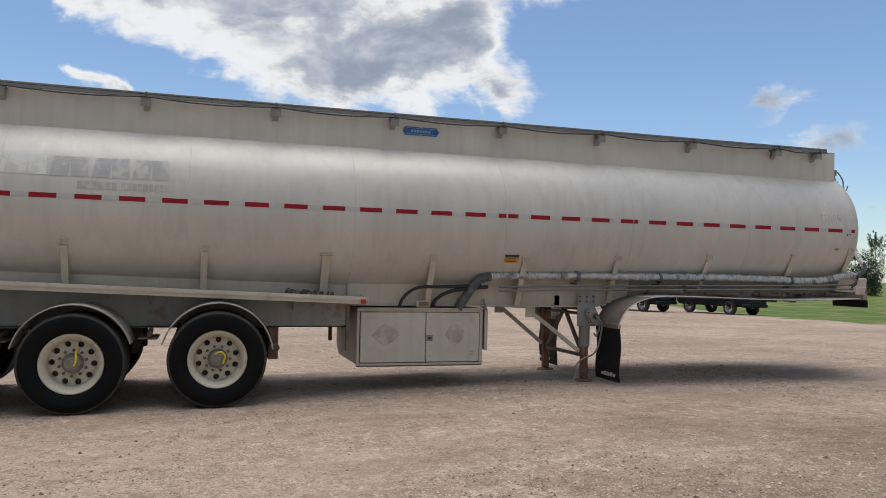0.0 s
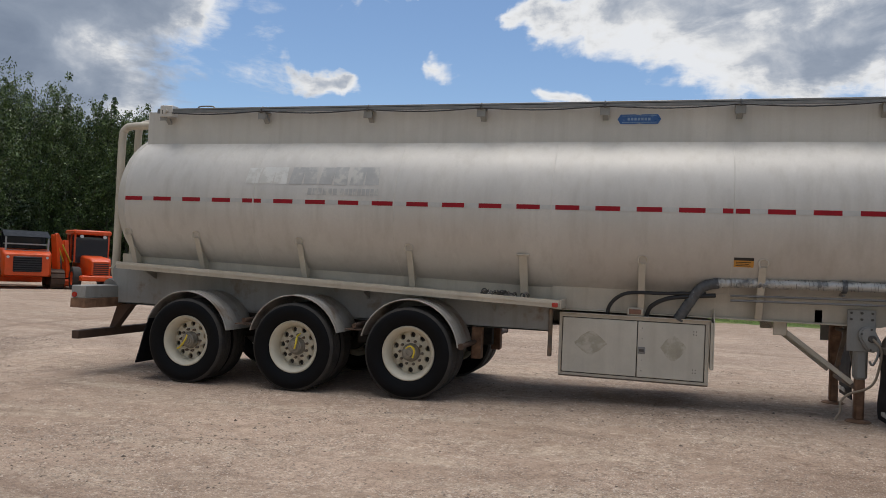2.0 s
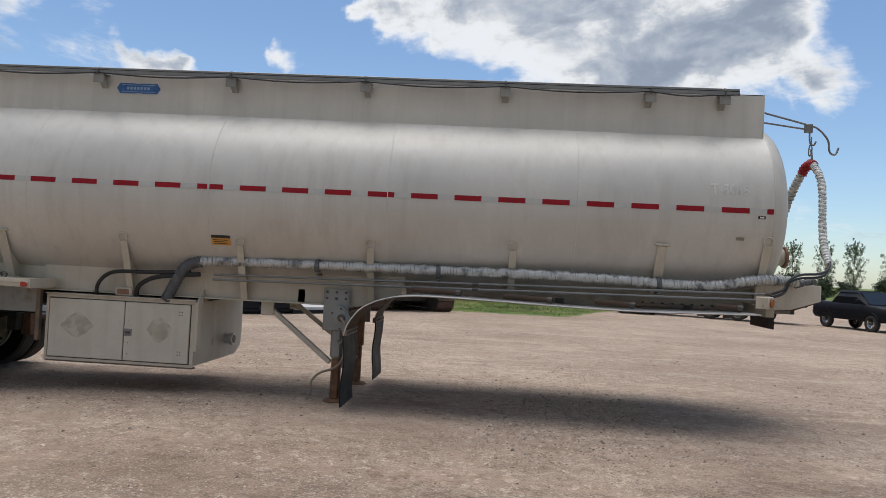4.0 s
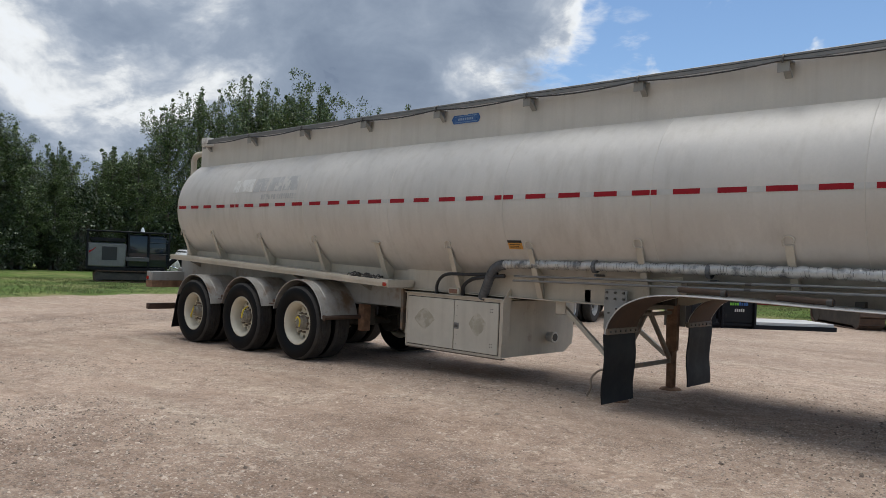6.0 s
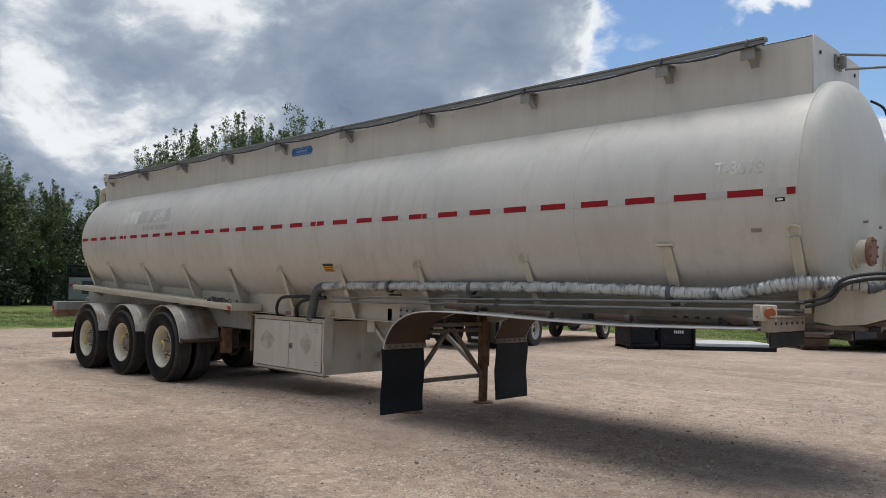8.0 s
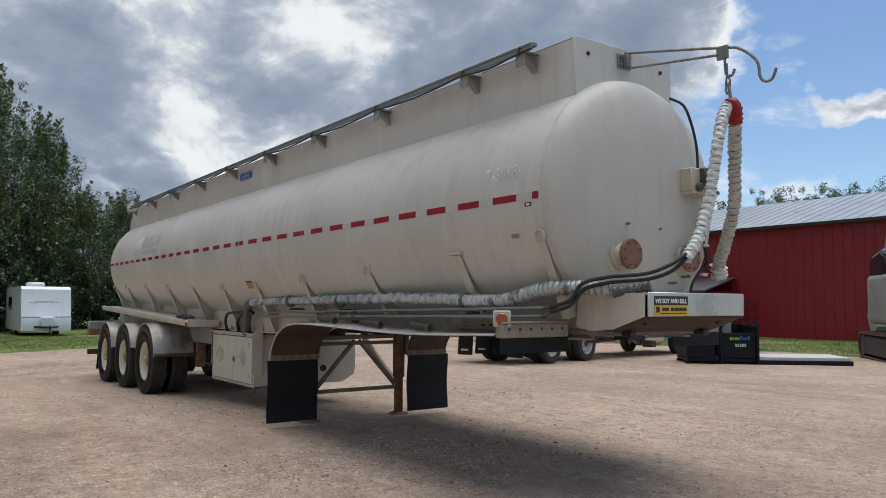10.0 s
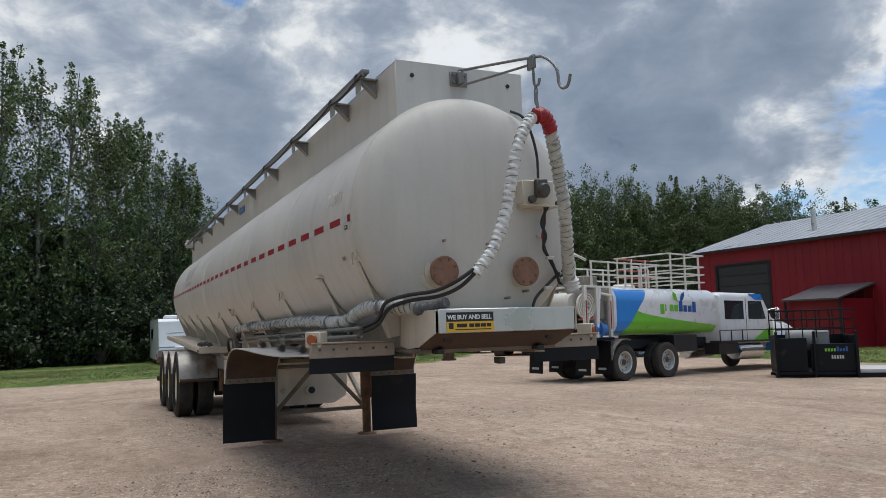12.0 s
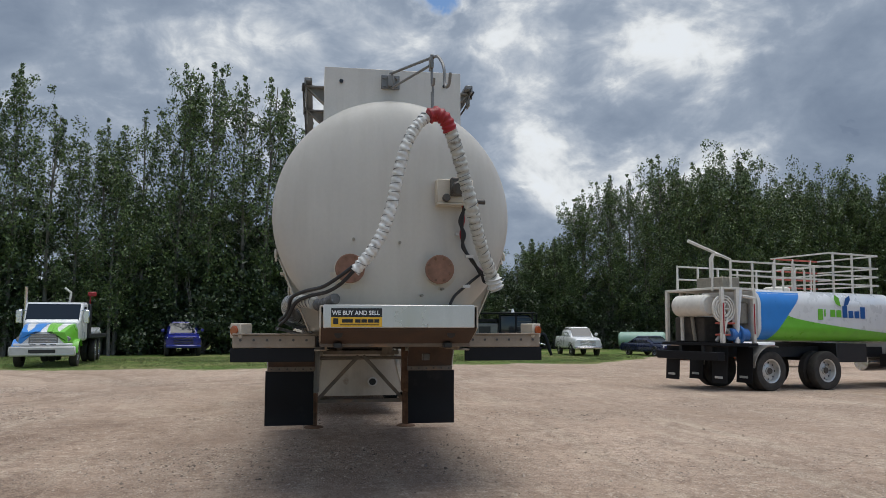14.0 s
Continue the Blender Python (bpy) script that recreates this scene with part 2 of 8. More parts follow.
M = {
    "tank": material("aged cream tank paint", (0.595, 0.562, 0.512), 0.50, metal=0.25, vary=0.12, scale=0.9, fine=35, bump=0.05, streak=0.30),
    "cream": material("aged cream frame paint", (0.55, 0.49, 0.395), 0.5, vary=0.18, scale=2.5, bump=0.12, streak=0.35, spots=(0.25, 0.17, 0.11), spot_size=(0.66, 0.76)),
    "dam": material("dusty cream paint", (0.60, 0.565, 0.51), 0.45, metal=0.12, vary=0.12, scale=1.5, bump=0.06, streak=0.25),
    "steelgrey": material("dull grey steel", (0.31, 0.305, 0.285), 0.6, metal=0.1, vary=0.2, scale=1.6, bump=0.1, streak=0.4, spots=(0.17, 0.10, 0.065), spot_size=(0.57, 0.70)),
    "alu": material("scuffed aluminium sheet", (0.62, 0.61, 0.58), 0.34, metal=0.55, vary=0.18, scale=2.5, fine=90, bump=0.08, streak=0.2),
    "fender": material("weathered fender steel", (0.41, 0.385, 0.345), 0.42, metal=0.35, vary=0.3, scale=4, bump=0.15, streak=0.45, spots=(0.21, 0.14, 0.095), spot_size=(0.54, 0.70), spot_scale=3.5),
    "galv": material("galvanised steel", (0.24, 0.235, 0.225), 0.5, metal=0.4, vary=0.2, scale=8, bump=0.08),
    "rust": material("rusted steel", (0.20, 0.10, 0.055), 0.85, vary=0.45, tint=(0.30, 0.17, 0.10), scale=9, bump=0.35, depth=0.006),
    "rustflange": material("rust brown flange", (0.25, 0.13, 0.085), 0.8, vary=0.3, scale=14, bump=0.25),
    "dirtysteel": material("brown dirty steel", (0.19, 0.155, 0.12), 0.75, vary=0.35, scale=5, bump=0.2, spots=(0.28, 0.17, 0.10)),
    "black": material("black rubber", (0.010, 0.0105, 0.0125), 0.6, vary=0.3, scale=5, bump=0.12, streak=0.2, spots=(0.035, 0.032, 0.029), spot_size=(0.6, 0.8), spec=0.22),
    "tyre": material("dressed tyre rubber", (0.0045, 0.005, 0.006), 0.5, vary=0.3, tint=(0.007, 0.0072, 0.008), scale=4, bump=0.12, spec=0.12),
    "tread": material("dusty tyre tread", (0.030, 0.027, 0.024), 0.85, vary=0.35, tint=(0.065, 0.057, 0.048), scale=6, bump=0.3),
    "rim": material("cream wheel paint", (0.60, 0.545, 0.42), 0.45, vary=0.15, scale=6, bump=0.1, spots=(0.30, 0.24, 0.17), spot_size=(0.6, 0.78), spot_scale=5),
    "hub": material("dirty hub steel", (0.30, 0.27, 0.22), 0.5, metal=0.4, vary=0.3, scale=12, bump=0.2),
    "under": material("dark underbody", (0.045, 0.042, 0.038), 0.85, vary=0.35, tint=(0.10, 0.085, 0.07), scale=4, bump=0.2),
    "wrap": material("silver foil and white tape wrap", (0.56, 0.555, 0.53), 0.36, metal=0.4, vary=0.22, scale=14, fine=120, bump=0.35, depth=0.006, spots=(0.17, 0.175, 0.175), spot_size=(0.54, 0.68), spot_scale=8),
    "wrapdark": material("dark duct tape wrap", (0.10, 0.105, 0.11), 0.42, vary=0.4, scale=12, bump=0.3, spots=(0.35, 0.36, 0.37), spot_size=(0.58, 0.66), spot_scale=9),
    "wrapwhite": material("white plastic hose wrap", (0.70, 0.69, 0.65), 0.45, vary=0.16, scale=14, fine=120, bump=0.3, depth=0.006, spots=(0.33, 0.32, 0.30), spot_size=(0.58, 0.70), spot_scale=12),
    "wrapgrey": material("dusty grey hose wrap", (0.50, 0.49, 0.44), 0.6, vary=0.2, scale=14, fine=120, bump=0.3, depth=0.006, spots=(0.20, 0.19, 0.17), spot_size=(0.57, 0.68), spot_scale=11),
    "hose": material("black hose rubber", (0.018, 0.018, 0.019), 0.5, vary=0.3, scale=20, bump=0.1),
    "redtape": material("red reflective tape", (0.30, 0.006, 0.014), 0.45, vary=0.2, scale=6, bump=0.05, spec=0.25),
    "whitetape": material("grey white reflective tape", (0.52, 0.51, 0.48), 0.45, vary=0.12, scale=9, bump=0.04),
    "redwrap": material("red tape wrap", (0.34, 0.013, 0.016), 0.5, vary=0.3, scale=16, bump=0.3),
    "ghost": material("faded grey lettering", (0.43, 0.42, 0.40), 0.5, vary=0.14, scale=5, bump=0.05, spots=(0.54, 0.52, 0.47), spot_size=(0.50, 0.60), spot_scale=7),
    "ghostpale": material("bleached lettering", (0.66, 0.645, 0.60), 0.45, vary=0.08, scale=5, bump=0.03, spots=(0.55, 0.53, 0.48), spot_size=(0.48, 0.58), spot_scale=7),
    "unitwhite": material("worn white numbers", (0.90, 0.89, 0.86), 0.5, vary=0.1, scale=9, bump=0.03, spots=(0.56, 0.54, 0.48), spot_size=(0.64, 0.70), spot_scale=16),
    "badge": material("blue plastic badge", (0.035, 0.12, 0.34), 0.35, vary=0.2, scale=8, bump=0.05, spots=(0.15, 0.25, 0.42), spot_size=(0.58, 0.7), spot_scale=9),
    "badgepale": material("pale badge bar", (0.25, 0.36, 0.52), 0.4, vary=0.2, scale=12, bump=0.03),
    "signyellow": material("yellow sign vinyl", (0.80, 0.46, 0.03), 0.4, vary=0.1, scale=9, bump=0.02),
    "signorange": material("orange warning vinyl", (0.62, 0.30, 0.05), 0.5, vary=0.15, scale=9, bump=0.02),
    "signblack": material("black sign vinyl", (0.015, 0.015, 0.016), 0.4, vary=0.1, scale=9, bump=0.02),
    "signwhite": material("white sign letters", (0.82, 0.82, 0.80), 0.4, vary=0.05, scale=9, bump=0.02),
    "amber": material("amber lens", (0.33, 0.075, 0.018), 0.15, vary=0.1, scale=20, bump=0.05, coat=0.5),
    "redlens": material("red lens", (0.40, 0.02, 0.015), 0.15, vary=0.1, scale=20, bump=0.05, coat=0.5),
    "ribbon": material("yellow ribbon", (0.72, 0.55, 0.05), 0.6, vary=0.15, scale=20, bump=0.1),
    "bolt": material("dark bolt steel", (0.11, 0.10, 0.09), 0.5, metal=0.6, vary=0.3, scale=20, bump=0.1),
    "white": material("dusty white vehicle paint", (0.74, 0.74, 0.73), 0.3, vary=0.07, scale=2.5, bump=0.03, coat=0.3, streak=0.12),
    "rvwhite": material("white fibreglass siding", (0.72, 0.73, 0.74), 0.4, vary=0.06, scale=2.0, bump=0.04, streak=0.15),
    "blue": material("bright blue vinyl", (0.03, 0.22, 0.62), 0.35, vary=0.1, scale=3, bump=0.03),
    "lime": material("bright green vinyl", (0.17, 0.50, 0.04), 0.35, vary=0.12, scale=3, bump=0.03),
    "navy": material("dark blue car paint", (0.018, 0.025, 0.21), 0.2, vary=0.2, scale=3, bump=0.02, coat=0.6),
    "letterblue": material("dark blue logo vinyl", (0.02, 0.10, 0.32), 0.35, vary=0.1, scale=6, bump=0.02),
    "blackpaint": material("black machine paint", (0.007, 0.008, 0.011), 0.5, vary=0.3, scale=4, bump=0.08, spec=0.2, spots=(0.06, 0.05, 0.045), spot_size=(0.62, 0.8)),
    "orange": material("orange machine paint", (0.72, 0.085, 0.010), 0.4, vary=0.15, scale=3, bump=0.05, spots=(0.30, 0.06, 0.02), spot_size=(0.62, 0.8)),
    "greymachine": material("grey machine paint", (0.30, 0.30, 0.29), 0.5, vary=0.2, scale=3, bump=0.06, streak=0.25),
    "track": material("rusty crawler track", (0.10, 0.062, 0.042), 0.85, vary=0.4, scale=6, bump=0.3),
    "hazard": material("yellow hazard paint", (0.55, 0.40, 0.03), 0.5, vary=0.15, scale=6, bump=0.04),
    "chrome": material("bright trim metal", (0.60, 0.60, 0.61), 0.18, metal=0.95, vary=0.1, scale=9, bump=0.03),
    "beige": material("pale rail paint", (0.68, 0.65, 0.58), 0.5, vary=0.15, scale=5, bump=0.06, spots=(0.35, 0.22, 0.13), spot_size=(0.64, 0.78)),
    "rosy": material("red primer rail paint", (0.45, 0.10, 0.07), 0.55, vary=0.15, scale=5, bump=0.05),
    "pumpblue": material("blue pump paint", (0.04, 0.15, 0.42), 0.35, vary=0.2, scale=8, bump=0.06),
    "lens": material("clear lamp lens", (0.55, 0.56, 0.57), 0.08, vary=0.1, scale=12, bump=0.02, coat=0.8),
    "palegreen": material("pale green tank paint", (0.36, 0.52, 0.42), 0.45, vary=0.1, scale=2, bump=0.04, streak=0.2),
    "redwall": material("red ribbed metal siding", (0.27, 0.012, 0.022), 0.42, vary=0.12, scale=0.8, fine=20, bump=0.04, streak=0.18),
    "roofmetal": material("grey metal roofing", (0.46, 0.47, 0.49), 0.35, metal=0.35, vary=0.12, scale=0.7, bump=0.05, streak=0.2),
    "roofdark": material("dark grey metal roofing", (0.10, 0.10, 0.11), 0.45, metal=0.2, vary=0.15, scale=1.0, bump=0.05),
    "doorgrey": material("dark sectional door", (0.045, 0.048, 0.052), 0.5, vary=0.15, scale=1.5, bump=0.05),
    "trimblack": material("black trim", (0.02, 0.02, 0.022), 0.5, vary=0.2, scale=4, bump=0.05),
    "plank": material("weathered steel deck", (0.58, 0.57, 0.54), 0.6, vary=0.2, scale=2, bump=0.1),
    "bark": material("grey poplar bark", (0.20, 0.18, 0.15), 0.9, vary=0.4, scale=3, fine=25, bump=0.5, depth=0.02),
    "door": material("cream cabinet door", (0.56, 0.515, 0.43), 0.45, vary=0.12, scale=3, bump=0.1, streak=0.22),
    # brown of dusty parts; on the front rails it stands for shade
    "dustshade": material("dusty brown frame steel", (0.33, 0.27, 0.205), 0.75, vary=0.3, scale=3, bump=0.15, streak=0.3, spots=(0.20, 0.125, 0.08), spot_size=(0.58, 0.72)),
    "dullgrey": material("dull grey machine paint", (0.17, 0.17, 0.165), 0.55, vary=0.2, scale=3, bump=0.06, streak=0.25),
    "greydark": material("dark grey machine paint", (0.085, 0.085, 0.085), 0.5, vary=0.2, scale=3, bump=0.06),
    # rust with a base dark enough to carry deep shade underneath
    "rustshade": material("dark rusted underside", (0.085, 0.050, 0.032), 0.85, vary=0.4, scale=5, bump=0.25),
    "darknavy": material("near-black blue car paint", (0.012, 0.015, 0.045), 0.25, vary=0.2, scale=3, bump=0.02, coat=0.5),
    "tankhead": material("matt cream tank end paint", (0.53, 0.50, 0.445), 0.5, vary=0.10, scale=0.9, fine=35, bump=0.05, streak=0.22),
    "fendersheet": material("weathered bright fender sheet", (0.60, 0.59, 0.57), 0.33, metal=0.35, vary=0.25, scale=2.5, fine=90, bump=0.1, streak=0.3, spots=(0.20, 0.15, 0.11), spot_size=(0.60, 0.74)),
    "cord": material("dark cord", (0.11, 0.11, 0.11), 0.7, vary=0.3, scale=9, bump=0.05),
    "stain": material("brown residue patch", (0.42, 0.375, 0.29), 0.75, vary=0.18, scale=7, bump=0.15, spots=(0.52, 0.475, 0.39), spot_size=(0.46, 0.60), spot_scale=8),
}


def leaf_material(name, low, high, gloss=0.45):
    """Foliage that differs from leaf to leaf."""
    m = bpy.data.materials.new(name)
    m.use_nodes = True
    t = m.node_tree
    b = t.nodes["Principled BSDF"]
    g = t.nodes.new("ShaderNodeNewGeometry")
    r = t.nodes.new("ShaderNodeValToRGB")
    r.color_ramp.elements[0].color, r.color_ramp.elements[1].color = (*low, 1), (*high, 1)
    r.color_ramp.elements[0].position, r.color_ramp.elements[1].position = 0.1, 0.95
    t.links.new(g.outputs["Random Per Island"], r.inputs[0])
    t.links.new(r.outputs[0], b.inputs["Base Color"])
    b.inputs["Roughness"].default_value = gloss
    b.inputs["Transmission Weight"].default_value = 0.0
    b.inputs["Subsurface Weight"].default_value = 0.0
    return m


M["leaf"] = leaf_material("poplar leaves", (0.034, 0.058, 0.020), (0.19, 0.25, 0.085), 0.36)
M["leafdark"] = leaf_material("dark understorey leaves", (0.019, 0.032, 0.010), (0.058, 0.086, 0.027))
M["blade"] = leaf_material("grass blades", (0.06, 0.095, 0.02), (0.19, 0.21, 0.06), 0.6)
M["glassdark"] = glass("dark vehicle glass")


# ---- mesh helpers ----
def part(name, bm, mat, parent=None, label="", smooth=38, loc=None):
    """Links a bmesh as one mesh object, under a thing or a part if given."""
    bmesh.ops.recalc_face_normals(bm, faces=bm.faces)
    me = bpy.data.meshes.new(name)
    bm.to_mesh(me)
    bm.free()
    if smooth:
        me.shade_smooth()
        me.set_sharp_from_angle(angle=radians(smooth))
    me.materials.append(M[mat] if isinstance(mat, str) else mat)
    ob = new(name, me)
    if parent is not None:
        ob.parent = parent
    if loc is not None:
        ob.location = loc
    if label:
        ob["label"] = label
    return ob


def thing(name, label, category, x=0.0, y=0.0, z=0.0, rz=0.0, group="", kind=""):
    ob = new(name)
    ob.matrix_basis = pose(x, y, z, 0, 0, rz)
    return tagged(ob, label, category, group, kind)


def box(bm, x0, x1, y0, y1, z0, z1, b=0.006, m=None):
    """A box with chamfered edges."""
    lo, hi = (min(x0, x1), min(y0, y1), min(z0, z1)), (max(x0, x1), max(y0, y1), max(z0, z1))
    b = min(b, *[(h - l) * 0.45 for l, h in zip(lo, hi)])
    v = {}
    for c in range(8):
        s = [(c >> k) & 1 for k in range(3)]
        for a in range(3):
            p = [(hi[k] if s[k] else lo[k]) + (0 if k == a else (-b if s[k] else b)) for k in range(3)]
            p = Vector(p)
            v[c, a] = bm.verts.new(m @ p if m else p)
    for a in range(3):
        u, w = (a + 1) % 3, (a + 2) % 3
        for s in (0, 1):
            cs = [(s << a) | (i << u) | (j << w) for i, j in ((0, 0), (1, 0), (1, 1), (0, 1))]
            bm.faces.new([v[c, a] for c in cs])
        for i in (0, 1):
            for j in (0, 1):
                c1 = (i << u) | (j << w)
                c2 = c1 | (1 << a)
                bm.faces.new([v[c1, u], v[c2, u], v[c2, w], v[c1, w]])
    for c in range(8):
        bm.faces.new([v[c, 0], v[c, 1], v[c, 2]])
    return bm


def ring_frame(d):
    d = d.normalized()
    up = Vector((0, 0, 1)) if abs(d.z) < 0.9 else Vector((1, 0, 0))
    u = d.cross(up).normalized()
    return u, d.cross(u).normalized()


def tube(bm, pts, r, seg=10, caps=True, smooth_steps=0):
    """A tube along points; r is one radius or a list of one a point."""
    pts = [Vector(p) for p in pts]
    if smooth_steps:
        pts = curve_points(pts, smooth_steps)
    rs = r if isinstance(r, (list, tuple)) else [r] * len(pts)
    if len(rs) != len(pts):
        rs = [rs[min(len(rs) - 1, int(i * len(rs) / len(pts)))] for i in range(len(pts))]
    rings, u = [], None
    for i, p in enumerate(pts):
        d = (pts[min(i + 1, len(pts) - 1)] - pts[max(i - 1, 0)]).normalized()
        if u is None:
            u, w = ring_frame(d)
        else:
            u = (u - d * u.dot(d)).normalized()
            w = d.cross(u)
        rings.append([bm.verts.new(p + (u * math.cos(a) + w * math.sin(a)) * rs[i]) for a in [2 * math.pi * k / seg for k in range(seg)]])
    for a, b in zip(rings, rings[1:]):
        for k in range(seg):
            bm.faces.new([a[k], a[(k + 1) % seg], b[(k + 1) % seg], b[k]])
    if caps:
        bm.faces.new(rings[0]), bm.faces.new(rings[-1])
    return bm


def curve_points(pts, steps):
    """A smooth line through points (Catmull-Rom)."""
    out = []
    n = len(pts)
    for i in range(n - 1):
        p0, p1, p2, p3 = pts[max(i - 1, 0)], pts[i], pts[i + 1], pts[min(i + 2, n - 1)]
        for s in range(steps):
            t = s / steps
            out.append(0.5 * ((2 * p1) + (p2 - p0) * t + (2 * p0 - 5 * p1 + 4 * p2 - p3) * t * t + (3 * p1 - p0 - 3 * p2 + p3) * t ** 3))
    return out + [pts[-1]]


def cyl(bm, p0, p1, r, seg=20, r1=None, b=0.0):
    """A cylinder or cone between two points, its rims chamfered by b."""
    p0, p1 = Vector(p0), Vector(p1)
    r1 = r if r1 is None else r1
    d = (p1 - p0).normalized()
    if b:
        return tube(bm, [p0, p0 + d * b, p1 - d * b, p1], [r - b, r, r1, r1 - b], seg)
    return tube(bm, [p0, p1], [r, r1], seg)


def lathe(bm, prof, m=None, seg=32, closed=False):
    """Turns a profile of (radius, height) about the z axis."""
    m = m or Matrix.Identity(4)
    rings = []
    for r, h in prof:
        if r < 1e-5:
            rings.append([bm.verts.new(m @ Vector((0, 0, h)))])
        else:
            rings.append([bm.verts.new(m @ Vector((r * math.cos(a), r * math.sin(a), h))) for a in [2 * math.pi * k / seg for k in range(seg)]])
    pairs = list(zip(rings, rings[1:])) + ([(rings[-1], rings[0])] if closed else [])
    for a, b in pairs:
        for k in range(seg):
            j = (k + 1) % seg
            if len(a) == 1 and len(b) == 1:
                continue
            if len(a) == 1:
                bm.faces.new([a[0], b[j], b[k]])
            elif len(b) == 1:
                bm.faces.new([a[k], a[j], b[0]])
            else:
                bm.faces.new([a[k], a[j], b[j], b[k]])
    return bm


def plate(bm, poly, axis, c0, c1, m=None):
    """A flat outline pushed from c0 to c1 along an axis. Outline: x, z for 'y'; y, z for 'x'; x, y for 'z'."""
    def at(a, b, c):
        p = {"y": (a, c, b), "x": (c, a, b), "z": (a, b, c)}[axis]
        return bm.verts.new(m @ Vector(p) if m else p)
    a = [at(p, q, c0) for p, q in poly]
    b = [at(p, q, c1) for p, q in poly]
    bm.faces.new(a), bm.faces.new(b[::-1])
    n = len(a)
    for k in range(n):
        bm.faces.new([a[k], a[(k + 1) % n], b[(k + 1) % n], b[k]])
    return bm


def sheet(bm, line, axis, c0, c1, thick, cuts=1):
    """A bent sheet: a line of points in a plane, thickened, and swept along an axis."""
    pts = [Vector((p, q)) for p, q in line]
    n = len(pts)
    off = []
    for i, p in enumerate(pts):
        d = (pts[min(i + 1, n - 1)] - pts[max(i - 1, 0)]).normalized()
        off.append(p + Vector((-d.y, d.x)) * thick)
    return plate(bm, [tuple(p) for p in pts] + [tuple(p) for p in off[::-1]], axis, c0, c1)


def bar(bm, p0, p1, w, h, b=0.004):
    """A square bar between two points."""
    p0, p1 = Vector(p0), Vector(p1)
    d = p1 - p0
    m = Matrix.Translation(p0) @ d.to_track_quat("X", "Z").to_matrix().to_4x4()
    return box(bm, 0, d.length, -w / 2, w / 2, -h / 2, h / 2, b, m)


def fresh():
    return bmesh.new()


def words(name, text, size, mat, parent, place, turn, squeeze=1.0, heavy=0.0, bend=None, label=""):
    """Letters as a thin mesh. place: lower left corner; turn: Euler degrees; bend: moves each point onto a surface."""
    cu = bpy.data.curves.new(name, "FONT")
    cu.body, cu.size, cu.extrude, cu.offset = text, size, 0.0012, heavy
    tmp = bpy.data.objects.new(name, cu)
    scene.collection.objects.link(tmp)
    me = bpy.data.meshes.new_from_object(tmp.evaluated_get(bpy.context.evaluated_depsgraph_get()))
    bpy.data.objects.remove(tmp)
    bm = fresh()
    bm.from_mesh(me)
    mm = pose(*place, *turn) @ Matrix.Diagonal((squeeze, 1, 1, 1))
    bm.transform(mm)
    if bend:
        zs = [v.co.z for v in bm.verts]
        for k in range(1, 6):
            z = min(zs) + (max(zs) - min(zs)) * k / 6
            bmesh.ops.bisect_plane(bm, geom=list(bm.verts) + list(bm.edges) + list(bm.faces), plane_co=(0, 0, z), plane_no=(0, 0, 1))
        for v in bm.verts:
            v.co = bend(v.co)
    return part(name, bm, mat, parent, label, smooth=0)


# ---- ground: a gravel yard that falls gently to grass ----
def grassy(x, y):
    """Above 0 on grass, below 0 on gravel; about metres from the edge."""
    left = (-14.9 - 0.45 * min(13.0, max(0.0, y - 8)) - 1.5 * min(14.0, max(0.0, y - 24))) - x
    far = y - max(35.5, 35.5 + 3.0 * (x - 10), 35.5 - 1.2 * (x + 16))
    right = x - (26.2 - 0.12 * (y - 13) + 0.4 * max(0.0, y - 22))
    return max(left, far, right, -14 - y)


def axis_steps(lo, fine_lo, fine_hi, hi, fine, grow):
    out = list(np.arange(fine_lo, fine_hi + 1e-6, fine))
    s, a = fine, fine_hi
    while a < hi:
        s *= grow
        a += s
        out.append(a)
    s, a = fine, fine_lo
    while a > lo:
        s *= grow
        a -= s
        out.insert(0, a)
    return out


# tyre tracks: centre and radius of each curved rut
RUTS = [(-3.0, -8.5, 12.6), (-3.0, -8.5, 14.4), (6.0, 19.0, 15.4), (6.0, 19.0, 17.2), (-14.0, 6.0, 9.0), (-14.0, 6.0, 10.8), (22.0, -2.0, 11.0), (22.0, -2.0, 12.8)]


def rut_at(x, y):
    """How deep in a tyre track a place lies, 0 to 1."""
    best = 0.0
    wob = 0.25 * noise.noise((x * 0.3, y * 0.3, 15.0))
    for cx, cy, r in RUTS:
        d = abs(math.hypot(x - cx, y - cy) - r + wob)
        if d < 0.30:
            best = max(best, 1 - d / 0.30)
    return best * min(1.0, max(0.0, 0.75 + 1.5 * noise.noise((x * 0.16, y * 0.16, 18.0))))


def yard_bumps(x, y):
    h = 0.022 * noise.noise((x * 0.35, y * 0.35, 0.0)) + 0.010 * noise.noise((x * 1.3, y * 1.3, 4.0))
    h += 0.012 * noise.noise((x * 2.9, y * 2.9, 8.0))
    rut = math.sin((y - 0.25 * x - 4.6) * 1.9 + noise.noise((x * 0.2, y * 0.2, 9.0)) * 2)
    return h + 0.016 * max(0, rut - 0.5) - 0.02 * rut_at(x, y)


